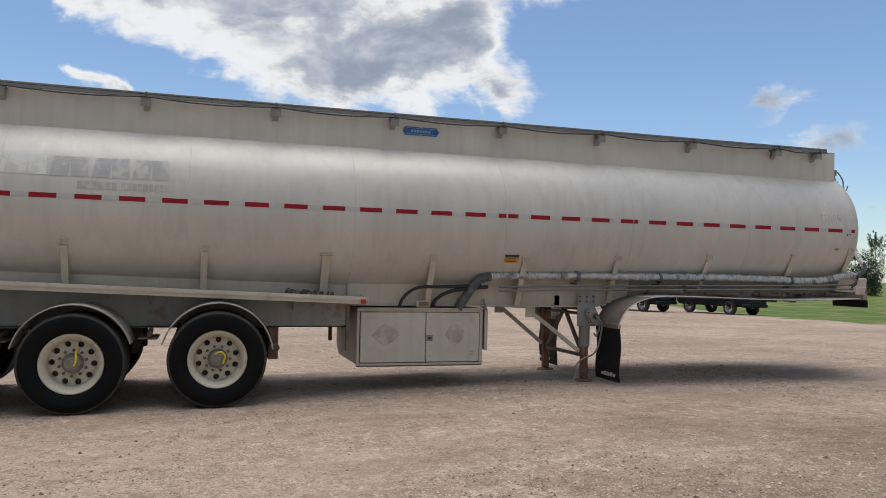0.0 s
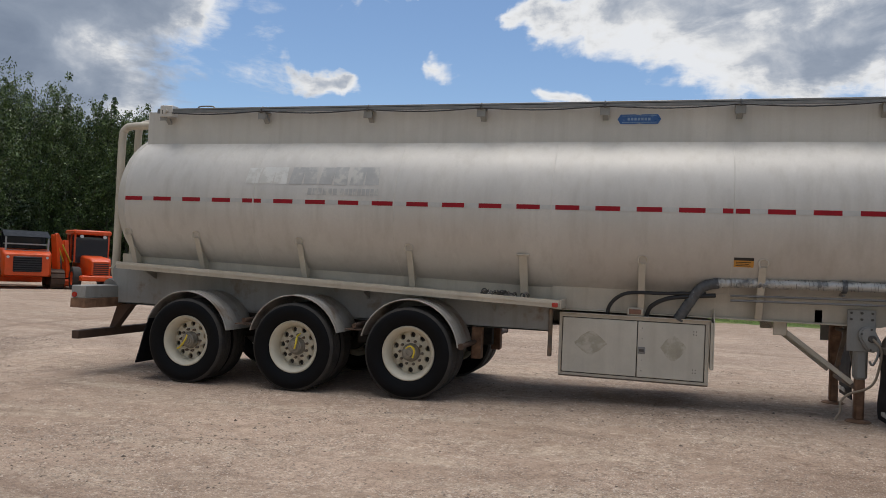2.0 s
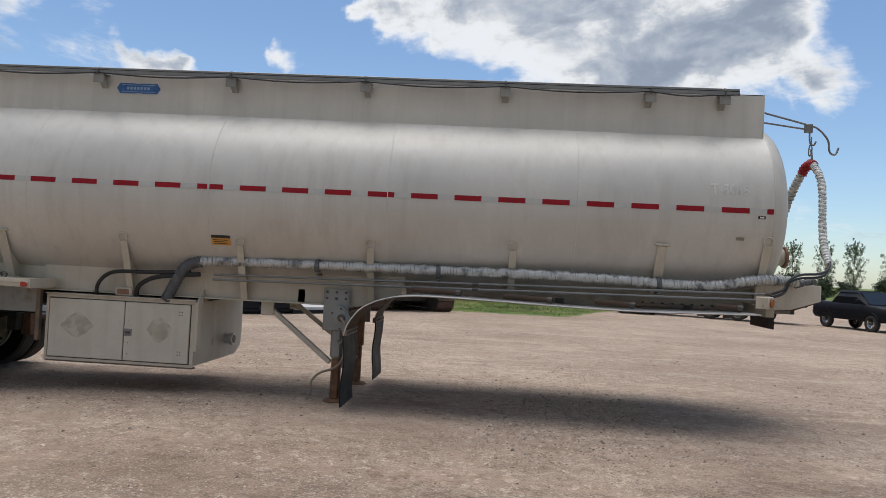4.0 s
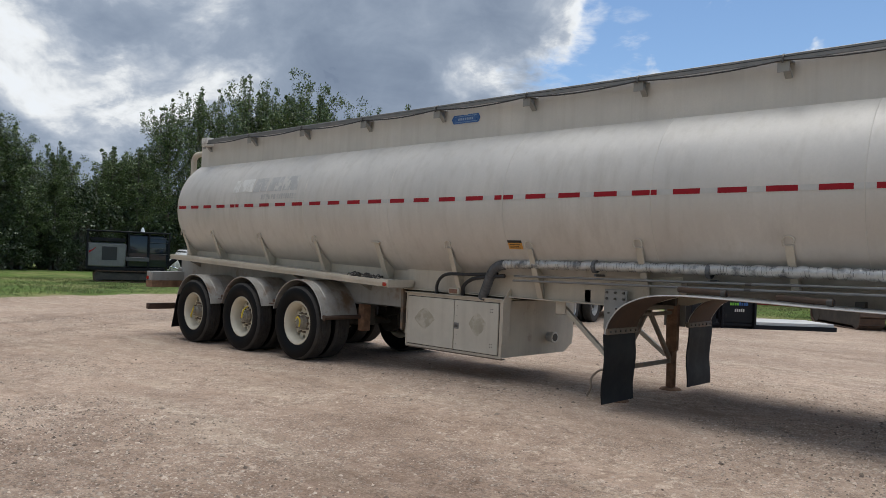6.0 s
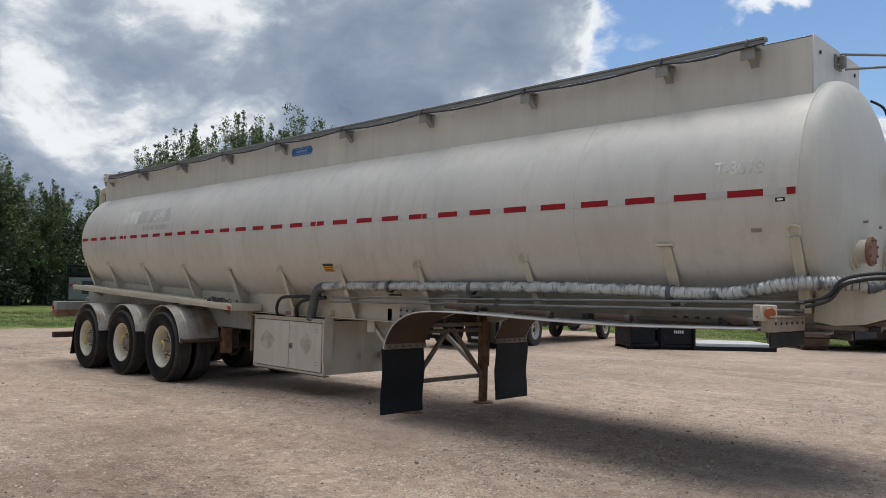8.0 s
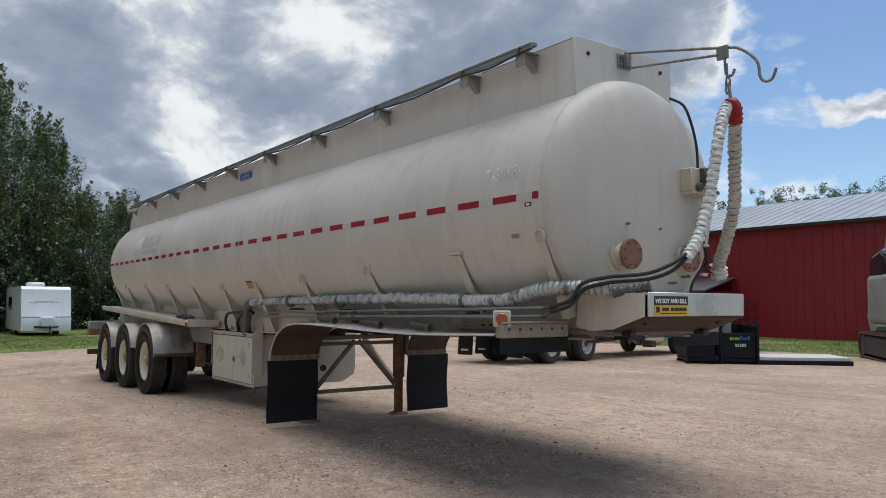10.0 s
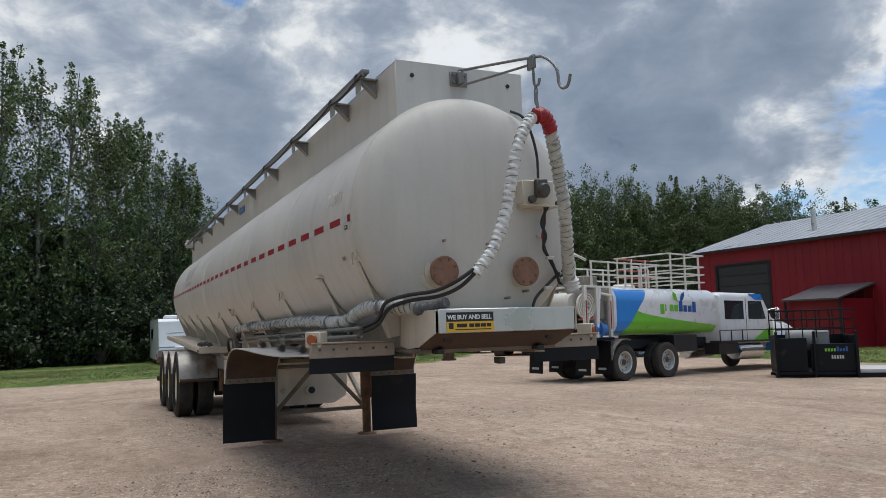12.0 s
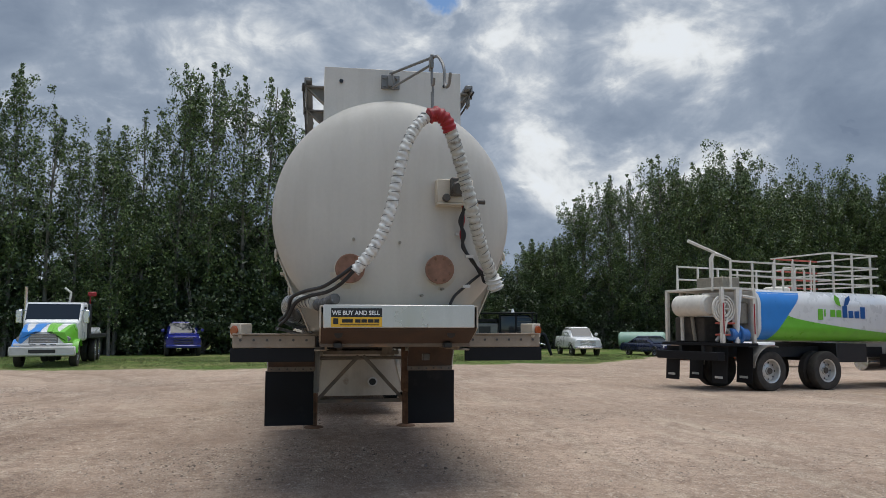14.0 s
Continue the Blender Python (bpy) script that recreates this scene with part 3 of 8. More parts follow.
gx = axis_steps(-900, -12, 20, 900, 0.13, 1.09)
gy = axis_steps(-900, 1.0, 18, 900, 0.13, 1.09)
gverts, gfaces, ggrass, gruts = [], [], [], []
for yv in gy:
    for xv in gx:
        near = abs(xv) < 60 and abs(yv) < 60
        under = 1.0 if not (-4.5 < xv < 10.5 and 9 < yv < 13.2) else 0.35
        gverts.append((xv, yv, ground_z(xv, yv) + (yard_bumps(xv, yv) * under if near else 0)))
        gruts.append(rut_at(xv, yv) if near else 0.0)
        ggrass.append(grassy(xv, yv) + (1.4 * noise.noise((xv * 0.4, yv * 0.4, 2.0)) if near else 0))
nx = len(gx)
for j in range(len(gy) - 1):
    for i in range(nx - 1):
        gfaces.append((j * nx + i, j * nx + i + 1, (j + 1) * nx + i + 1, (j + 1) * nx + i))
gme = bpy.data.meshes.new("ground")
gme.from_pydata(gverts, [], gfaces)
gme.shade_smooth()
gme.attributes.new("grass", "FLOAT", "POINT").data.foreach_set("value", ggrass)

gme.attributes.new("rut", "FLOAT", "POINT").data.foreach_set("value", gruts)

gm = bpy.data.materials.new("gravel and grass")
gm.use_nodes = True
gt = gm.node_tree
gb = gt.nodes["Principled BSDF"]
gc = gt.nodes.new("ShaderNodeTexCoord")


def gnoise(sc, detail=6, rough=0.62, stretch=(1, 1, 1), distort=0.0):
    mp = gt.nodes.new("ShaderNodeMapping")
    mp.inputs["Scale"].default_value = stretch
    gt.links.new(gc.outputs["Object"], mp.inputs["Vector"])
    n = gt.nodes.new("ShaderNodeTexNoise")
    n.inputs["Scale"].default_value, n.inputs["Detail"].default_value, n.inputs["Roughness"].default_value = sc, detail, rough
    n.inputs["Distortion"].default_value = distort
    gt.links.new(mp.outputs[0], n.inputs["Vector"])
    return n.outputs[0]


def grange(v, lo, hi, a=0.0, b=1.0):
    n = gt.nodes.new("ShaderNodeMapRange")
    for key, value in (("From Min", lo), ("From Max", hi), ("To Min", a), ("To Max", b)):
        n.inputs[key].default_value = value
    gt.links.new(v, n.inputs["Value"])
    return n.outputs[0]


def gmix(fac, a, b, blend="MIX"):
    n = gt.nodes.new("ShaderNodeMix")
    n.data_type, n.blend_type = "RGBA", blend
    if isinstance(fac, float):
        n.inputs["Factor"].default_value = fac
    else:
        gt.links.new(fac, n.inputs["Factor"])
    for sock, v in ((n.inputs[6], a), (n.inputs[7], b)):
        if isinstance(v, tuple):
            sock.default_value = (*v, 1)
        else:
            gt.links.new(v, sock)
    return n.outputs[2]


def gmath(op, a, b):
    n = gt.nodes.new("ShaderNodeMath")
    n.operation = op
    for i, v in enumerate((a, b)):
        if isinstance(v, (int, float)):
            n.inputs[i].default_value = v
        else:
            gt.links.new(v, n.inputs[i])
    return n.outputs[0]


dirt = gmix(grange(gnoise(0.22, 7, 0.6), 0.36, 0.66), (0.448, 0.336, 0.256), (0.672, 0.525, 0.414))
dirt = gmix(grange(gnoise(0.8, 6, 0.62, (0.30, 2.2, 1), 0.6), 0.50, 0.68, 0.0, 0.6), dirt, (0.708, 0.607, 0.479))
dirt = gmix(grange(gnoise(0.9, 6, 0.65, (0.45, 1.5, 1), 0.8), 0.54, 0.70, 0.0, 0.7), dirt, (0.302, 0.215, 0.159))
dirt = gmix(grange(gnoise(3.4, 8, 0.80), 0.50, 0.60, 0.0, 0.5), dirt, (0.314, 0.228, 0.171))
dirt = gmix(grange(gnoise(16, 6, 0.75), 0.48, 0.62, 0.0, 0.28), dirt, (0.269, 0.196, 0.149))
dirt = gmix(1.0, dirt, (0.855, 0.82, 0.785), "MULTIPLY")
# dark tone for shade in crevices, which the bump leaves flat
crevices = gmath("MULTIPLY", grange(gnoise(7.5, 5, 0.66, (1, 1, 1), 0.4), 0.535, 0.59), grange(gnoise(0.55, 5, 0.6), 0.36, 0.56, 0.15, 1.0))
dirt = gmix(gmath("MULTIPLY", crevices, 0.55), dirt, (0.225, 0.152, 0.108))
pale = gmath("MULTIPLY", grange(gnoise(8.5, 5, 0.66, (1.1, 0.9, 1), 0.5), 0.56, 0.62), grange(gnoise(0.7, 5, 0.6), 0.40, 0.58, 0.1, 1.0))
dirt = gmix(gmath("MULTIPLY", pale, 0.6), dirt, (0.72, 0.585, 0.455))
crumbs = gmath("MULTIPLY", grange(gnoise(52, 3, 0.6), 0.52, 0.60), grange(gnoise(1.3, 5, 0.65), 0.34, 0.48))
dirt = gmix(gmath("MULTIPLY", crumbs, 0.55), dirt, (0.19, 0.145, 0.113))
glints = gmath("MULTIPLY", grange(gnoise(46, 3, 0.6, (1, 1, 1.1)), 0.58, 0.65), grange(gnoise(1.1, 5, 0.65), 0.36, 0.50))
dirt = gmix(gmath("MULTIPLY", glints, 0.85), dirt, (0.655, 0.552, 0.454))


def stone_layer(scale, lo, hi, patch, p0, p1):
    """Rounded stones of one size, in patches: how much stone, and a value for each stone."""
    v = gt.nodes.new("ShaderNodeTexVoronoi")
    v.inputs["Scale"].default_value = scale
    gt.links.new(gc.outputs["Object"], v.inputs["Vector"])
    tone = gt.nodes.new("ShaderNodeSeparateColor")
    gt.links.new(v.outputs["Color"], tone.inputs[0])
    keep = gmath("MULTIPLY", grange(v.outputs["Distance"], lo, hi, 1.0, 0.0), grange(gnoise(patch, 5), p0, p1))
    return gmath("MULTIPLY", keep, grange(tone.outputs[1], 0.35, 0.45)), tone.outputs[0]


stones, tone_a = stone_layer(44, 0.30, 0.42, 1.1, 0.40, 0.56)
dirt = gmix(gmath("MULTIPLY", stones, 0.9), dirt, gmix(tone_a, (0.195, 0.149, 0.115), (0.584, 0.484, 0.392)))
big, tone_b = stone_layer(19, 0.18, 0.28, 0.8, 0.44, 0.56)
dirt = gmix(gmath("MULTIPLY", big, 0.9), dirt, gmix(tone_b, (0.248, 0.19, 0.148), (0.584, 0.489, 0.396)))
rut_attr = gt.nodes.new("ShaderNodeAttribute")
rut_attr.attribute_name = "rut"
rut_dirt = gmath("MULTIPLY", rut_attr.outputs["Fac"], grange(gnoise(5.0, 5, 0.7), 0.3, 0.6))
dirt = gmix(gmath("MULTIPLY", rut_dirt, 0.75), dirt, (0.226, 0.158, 0.116))
# darker patch of ground beside the trailer's front, broken up by streaks
patch_map = gt.nodes.new("ShaderNodeMapping")
patch_map.inputs["Location"].default_value, patch_map.inputs["Scale"].default_value = (-9.8 / 6.5, -5.1 / 3.7, 0), (1 / 6.5, 1 / 3.7, 0)
gt.links.new(gc.outputs["Object"], patch_map.inputs["Vector"])
patch_far = gt.nodes.new("ShaderNodeVectorMath")
patch_far.operation = "LENGTH"
gt.links.new(patch_map.outputs[0], patch_far.inputs[0])
dark_patch = grange(gmath("ADD", patch_far.outputs["Value"], grange(gnoise(0.7, 6, 0.65), 0.3, 0.7, -0.5, 0.5)), 0.6, 1.2, 0.9, 0.0)
dark_patch = gmath("MULTIPLY", dark_patch, grange(gnoise(2.1, 6, 0.7, (0.5, 1.6, 1), 0.5), 0.38, 0.58, 0.35, 1.0))
dirt = gmix(dark_patch, dirt, (0.60, 0.565, 0.545), "MULTIPLY")
lawn = gmix(grange(gnoise(0.6, 6), 0.35, 0.65), (0.085, 0.145, 0.03), (0.165, 0.225, 0.05))
lawn = gmix(grange(gnoise(14, 5), 0.4, 0.7, 0.0, 0.7), lawn, (0.045, 0.075, 0.018))
lawn = gmix(grange(gnoise(0.25, 4), 0.48, 0.62, 0.0, 0.5), lawn, (0.33, 0.28, 0.13))
attr = gt.nodes.new("ShaderNodeAttribute")
attr.attribute_name = "grass"
edge = gmath("ADD", attr.outputs["Fac"], grange(gnoise(2.2, 6, 0.7), 0, 1, -1.6, 1.6))
green = grange(edge, -0.25, 0.35)
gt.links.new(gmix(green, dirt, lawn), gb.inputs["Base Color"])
gb.inputs["Roughness"].default_value = 0.92
gb.inputs["Specular IOR Level"].default_value = 0.2
height = gmath("ADD", gmath("MULTIPLY", gnoise(55, 5, 0.7), 0.5), gmath("ADD", gmath("MULTIPLY", gnoise(9, 6, 0.65), 0.9), gmath("ADD", gmath("MULTIPLY", stones, 0.5), gmath("MULTIPLY", big, 0.9))))
gbump = gt.nodes.new("ShaderNodeBump")
gbump.inputs["Strength"].default_value, gbump.inputs["Distance"].default_value = 0.8, 0.04
gt.links.new(height, gbump.inputs["Height"])
gt.links.new(gbump.outputs[0], gb.inputs["Normal"])
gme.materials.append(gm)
ground = tagged(new("ground", gme), "brown packed gravel yard with loose stones, running into grass", "ground", kind="structure")


# ---- the tank trailer: x along it (front at +x), y from its centre line, z as the world ----
trailer = thing("tank_trailer", "long cream tri-axle tanker trailer parked on its landing legs", "trailer", 0, YC, 0)
X_REAR, X_FRONT, TOP = -3.635, 9.6, 3.12
BELLY0, BELLY1 = 2.065, 3.99
SEAMS = (X_REAR, -1.70, 0.19, BELLY0, BELLY1, 5.815, 7.7, X_FRONT)


def tank_r(x):
    if x < BELLY0:
        return 1.025 - 0.065 * (BELLY0 - x) / (BELLY0 - X_REAR)
    if x > BELLY1:
        return 1.025 - 0.09 * (x - BELLY1) / (X_FRONT - BELLY1)
    return 1.025


def tank_cz(x):
    return TOP - tank_r(x)


def skin_y(x, z, lift=0.0):
    """Half width of the tank at x and z."""
    r = tank_r(x) + lift
    return math.sqrt(max(0.0, r * r - (z - tank_cz(x)) ** 2))


def on_skin(p, lift=0.004):
    return Vector((p.x, -skin_y(p.x, p.z, lift), p.z))


def ring_of(bm, x, r, cz, seg):
    return [bm.verts.new((x, r * math.cos(a), cz + r * math.sin(a))) for a in [2 * math.pi * k / seg for k in range(seg)]]


def skin_rings(bm, xs, seg=96, lift=0.0):
    rings = [ring_of(bm, x, tank_r(x) + lift, tank_cz(x), seg) for x in xs]
    for a, b in zip(rings, rings[1:]):
        for k in range(seg):
            bm.faces.new([a[k], a[(k + 1) % seg], b[(k + 1) % seg], b[k]])
    return rings


bm = fresh()
skin_rings(bm, SEAMS)
part("barrel", bm, "tank", trailer, "long cream tank barrel with streaked dusty paint", smooth=60)


def dished_head(name, x, depth, power, label):
    bm = fresh()
    r0, cz, seg = tank_r(x), tank_cz(x), 96
    last = None
    for i in range(15):
        a = math.pi / 2 * i / 14
        f, g = math.cos(a) ** (2 / power), math.sin(a) ** (2 / power)
        ring = ring_of(bm, x + depth * g, max(1e-4, r0 * f), cz, seg) if i < 14 else [bm.verts.new((x + depth, 0, cz))]
        if last:
            for k in range(seg):
                j = (k + 1) % seg
                bm.faces.new([last[k], last[j], ring[j], ring[k]] if len(ring) > 1 else [last[k], last[j], ring[0]])
        last = ring
    part(name, bm, "tankhead", trailer, label, smooth=60)


dished_head("front_head", X_FRONT, 0.27, 2.35, "dished front end of the tank")
dished_head("rear_head", X_REAR, -0.38, 2.1, "dished rear end of the tank")
for x in SEAMS:
    bm = fresh()
    lathe(bm, [(tank_r(x) - 0.01, -0.010), (tank_r(x) + 0.0035, -0.004), (tank_r(x) + 0.0035, 0.004), (tank_r(x) - 0.01, 0.010)],
          Matrix.Translation((x, 0, tank_cz(x))) @ Matrix.Rotation(radians(90), 4, "Y"), 96)
    part("weld_seam", bm, "dam", trailer)

# spill dam along the top: two long side plates and two end plates
DAM_Y, DAM_TOP = 0.555, 3.385
for s in (-1, 1):
    bm = fresh()
    box(bm, X_REAR + 0.02, X_FRONT - 0.03, s * DAM_Y, s * (DAM_Y - 0.012), 2.86, DAM_TOP, 0.003)
    box(bm, X_REAR + 0.02, X_FRONT - 0.03, s * DAM_Y, s * (DAM_Y - 0.05), DAM_TOP - 0.012, DAM_TOP, 0.003)
    part("dam_side", bm, "dam", trailer, "upright cream dam plate along the top of the tank")
for x, nm in ((X_FRONT - 0.03, "dam_front"), (X_REAR + 0.008, "dam_rear")):
    bm = fresh()
    box(bm, x, x + 0.012, -DAM_Y, DAM_Y, 2.8, DAM_TOP + 0.01, 0.003)
    ob = part(nm, bm, "dam", trailer, "cream end plate of the top dam")
    if nm == "dam_front":
        for y in (-0.42, 0.42):
            bm = fresh()
            cyl(bm, (x + 0.006, y, 3.28), (x + 0.022, y, 3.28), 0.016, 12)
            part("drain_hole", bm, "signblack", ob)

# top rails on brackets, with a cable along each
BRACKETS = [-3.275, -1.79, -0.313, 1.14, 2.59, 4.042, 5.482, 6.935, 8.405, 9.14]
RAIL_Z = -0.03  # the rail sits a little under the dam's top
for s in (-1, 1):
    bm = fresh()
    box(bm, -3.37, 9.28, s * 0.655, s * 0.72, 3.395 + RAIL_Z, 3.43 + RAIL_Z, 0.006)
    box(bm, -3.37, 9.28, s * 0.705, s * 0.72, 3.365 + RAIL_Z, 3.41 + RAIL_Z, 0.003)
    part("top_rail", bm, "galv", trailer, "grey steel rail along the tank top")
    bm = fresh()
    pts = []
    for a, b in zip(BRACKETS, BRACKETS[1:]):
        for k in range(6):
            f = k / 6
            pts.append((a + (b - a) * f, s * (0.728 + 0.004 * math.sin(9 * a)), 3.345 - 0.035 * math.sin(math.pi * f)))
    pts.append((9.28, s * 0.728, 3.34))
    tube(bm, pts, 0.009, 6)
    part("rail_cable", bm, "hose", trailer, "thin black cable under the rail")
    for x in BRACKETS:
        bm = fresh()
        box(bm, x - 0.05, x + 0.05, s * 0.54, s * 0.70, 3.345, 3.36, 0.003)
        plate(bm, [(s * 0.545, 3.20), (s * 0.545, 3.215), (s * 0.70, 3.355), (s * 0.70, 3.34)], "x", x - 0.032, x + 0.032)
        plate(bm, [(s * 0.545, 3.21), (s * 0.69, 3.35), (s * 0.545, 3.35)], "x", x - 0.006, x + 0.006)
        box(bm, x - 0.055, x + 0.055, s * 0.70, s * 0.712, 3.24, 3.365, 0.003)
        ob = part("rail_bracket", bm, "steelgrey", trailer)
        bm = fresh()
        tube(bm, [(x, s * 0.735, 3.32), (x, s * 0.735, 3.37), (x, s * 0.715, 3.395), (x, s * 0.68, 3.405)], 0.009, 6)
        part("clamp", bm, "bolt", ob)
bm = fresh()
box(bm, -3.315, -3.12, -0.74, -0.60, 3.285, 3.44, 0.008)
cyl(bm, (-3.22, -0.738, 3.36), (-3.22, -0.765, 3.36), 0.03, 14)
part("light_box", bm, "dam", trailer, "small cream box at the rear of the top rail")
bm = fresh()
tube(bm, [(-2.78, -0.69, 3.37), (-2.75, -0.69, 3.41), (-2.71, -0.69, 3.425), (-2.56, -0.69, 3.425), (-2.51, -0.69, 3.41), (-2.48, -0.69, 3.37)], 0.01, 8, smooth_steps=4)
part("grab_handle", bm, "galv", trailer)

# reflective tape: red and white along both sides
for s in (-1, 1):
    x = -3.615
    stripe_z = lambda q: 2.160 - 0.012 * max(0.0, 1 - abs(q - 3.0) / 6.5)
    while x < 9.55:
        pitch = 0.4405 if x < 4 else 0.434
        for a, b, mt, nm in ((x, x + 0.268, "redtape", "red_tape"), (x + 0.268, x + pitch, "whitetape", "white_tape")):
            b = min(b, 9.585)
            if a >= b - 0.01:
                continue
            cuts = [(a, b)]
            for seam in (-1.70, BELLY1):
                if a < seam < b:
                    cuts = [(a, seam - 0.012), (seam + 0.012, b)]
            for c0, c1 in cuts:
                bm = fresh()
                rows = []
                for i in range(3):
                    q = c0 + (c1 - c0) * i / 2
                    z = stripe_z(q)
                    inner = max(q, X_REAR + 0.002)
                    rows.append([bm.verts.new((q, s * (skin_y(inner, z + h, 0.0025 + (0.0022 if abs(q - X_FRONT) < 0.03 else 0))), z + h)) for h in (-0.026, 0.0, 0.026)])
                for r0, r1 in zip(rows, rows[1:]):
                    for i in range(2):
                        bm.faces.new([r0[i], r0[i + 1], r1[i + 1], r1[i]])
                part(nm, bm, mt, trailer, smooth=60)
        x += pitch

# gusset ribs that carry the tank on its frame, each with a lifting loop
RIBS = [-3.62, -2.565, -1.08, 0.368, 1.748, 3.07, 4.30, 5.647, 7.09, 8.55, 9.557]
for s in (-1, 1):
    for i, x in enumerate(RIBS):
        q = min(max(x, X_REAR), X_FRONT)
        cz = tank_cz(q)
        ztop = TOP - 2 * tank_r(q) + {0: 0.48, 4: 0.52, 9: 0.565, 10: 0.585}.get(i, 0.495)
        ytop = skin_y(q, ztop) + 0.012
        foot = (0.64, 1.30 - 0.24 * min(1.0, max(0.0, 1 - abs(x - 3.0) / 6.5)) + (0.02 if i < 10 else -0.04))
        bm = fresh()
        low = foot[1] - 0.12 if x < 6 else foot[1] + 0.02
        bar(bm, (x, s * ytop, ztop), (x, s * foot[0], low), 0.095 if i in (4, 9) else 0.075, 0.014)
        poly = [(s * ytop, ztop), (s * foot[0], low), (s * 0.5, low + 0.02)]
        for k in range(7):
            z = foot[1] - 0.02 + (ztop - foot[1] - 0.02) * k / 6
            poly.append((s * (skin_y(q, z) - 0.01), z))
        plate(bm, poly, "x", x - 0.008, x + 0.008)
        rib = part("gusset_rib", bm, "cream", trailer)
        bm = fresh()
        if i in (4, 9):
            box(bm, x - 0.075, x + 0.075, s * (ytop - 0.03), s * (ytop + 0.035), ztop, ztop + 0.02, 0.004)
        else:
            yo = s * (skin_y(q, ztop + 0.05) + 0.02)
            tube(bm, [(x - 0.03, yo, ztop - 0.01), (x - 0.045, yo, ztop + 0.03), (x - 0.03, yo, ztop + 0.07), (x + 0.02, yo, ztop + 0.075), (x + 0.05, yo, ztop + 0.05), (x + 0.045, yo, ztop + 0.01)], 0.009, 6, smooth_steps=3)
        part("lifting_loop", bm, "cream", rib)

# frame: cream saddle skirts, grey rear subframe, cream front rails
for s in (-1, 1):
    bm = fresh()
    xs = [-3.92, -3.66, -2.4, -0.9, 0.6, 2.06]
    poly = [(x, 1.08) for x in xs] + [(x, tank_cz(max(x, X_REAR)) - math.sqrt(max(0.01, tank_r(max(x, X_REAR)) ** 2 - 0.57 ** 2)) + 0.03) for x in xs[::-1]]
    plate(bm, poly, "y", s * 0.57, s * 0.555)
    part("saddle_skirt", bm, "cream", trailer, "cream skirt plate under the tank")
    bm = fresh()
    xs = [2.06, 3.0, 4.0, 5.5, 6.0]
    under_tank = lambda x, y: tank_cz(min(x, X_FRONT)) - math.sqrt(max(0.01, tank_r(min(x, X_FRONT)) ** 2 - y * y)) + 0.03
    plate(bm, [(2.06, 0.995), (5.5, 0.995), (5.95, 1.13)] + [(x, under_tank(x, 0.6)) for x in xs[::-1]], "y", s * 0.60, s * 0.585)
    box(bm, 2.06, 5.45, s * 0.60, s * 0.66, 0.995, 1.01, 0.003)
    part("frame_rail", bm, "cream", trailer, "cream main frame rail under the tank")
    # shade below the tank is put into this rail's brown
    bm = fresh()
    xs = [6.0, 7.0, 8.5, 9.7]
    plate(bm, [(6.0, 1.13), (9.7, 1.13)] + [(x, under_tank(x, 0.52)) for x in xs[::-1]], "y", s * 0.52, s * 0.505)
    box(bm, 6.0, 9.7, s * 0.52, s * 0.60, 1.13, 1.142, 0.003)
    part("front_rail", bm, "dustshade", trailer, "front frame rail, browned for the shade under the tank")
    bm = fresh()
    poly = [(-4.0, 0.74), (-3.1, 0.72), (2.05, 0.735), (2.05, 1.08), (-3.95, 1.27), (-4.0, 1.2)]
    plate(bm, poly, "y", s * 0.66, s * 0.64)
    plate(bm, [(-4.0, 0.735), (2.05, 0.735), (2.05, 0.75), (-4.0, 0.75)], "y", s * 0.66, s * 0.50)
    part("subframe", bm, "steelgrey", trailer, "dull grey steel subframe above the axles")
for x in (-3.9, -2.0, -0.3, 1.5, 4.9, 6.3, 7.6, 8.9):
    bm = fresh()
    box(bm, x - 0.04, x + 0.04, -0.6, 0.6, 1.135 if x > 6 else 1.01 if x > 2 else 0.77, 1.20 if x > 6 else 1.15, 0.004)
    part("cross_member", bm, "under", trailer)
for s in (-1, 1):
    bm = fresh()
    box(bm, -3.8, 5.5, s * 0.26, s * 0.32, 1.0, 1.14, 0.004)
    part("inner_beam", bm, "under", trailer)

# long side shelves above the wheels, sloping down towards the front
def shelf_z(x):
    return 1.298 + (x + 3.58) * (1.105 - 1.298) / 5.78


for s in (-1, 1):
    a, b = -3.595, 2.215
    shelf = None
    for y0, y1, z0, z1 in ((0.62, 1.068, -0.012, 0.0), (1.07, 1.10, -0.075, 0.012), (1.02, 1.045, -0.07, -0.014), (1.102, 1.115, -0.030, -0.012), (0.68, 0.71, -0.06, -0.014)):
        bm = fresh()
        plate(bm, [(a, shelf_z(a) + z0), (b, shelf_z(b) + z0), (b, shelf_z(b) + z1), (a, shelf_z(a) + z1)], "y", s * y0, s * y1)
        if shelf is None:
            shelf = part("side_shelf", bm, "cream", trailer, "weathered steel shelf running above the wheels")
        else:
            part("shelf_edge", bm, "cream", shelf)
    bm = fresh()
    box(bm, b + 0.002, b + 0.016, s * 0.64, s * 1.11, shelf_z(b) - 0.08, shelf_z(b) + 0.02, 0.003)
    part("end_plate", bm, "cream", shelf)
    bm = fresh()
    box(bm, 2.13, 2.195, s * 1.105, s * 1.123, 1.04, 1.09, 0.006)
    part("marker_light", bm, "redlens", shelf)
    for x in (-3.3, -0.2, 1.4):
        bm = fresh()
        plate(bm, [(s * 0.66, shelf_z(x) - 0.02), (s * 1.05, shelf_z(x) - 0.02), (s * 0.66, shelf_z(x) - 0.2)], "x", x - 0.01, x + 0.01)
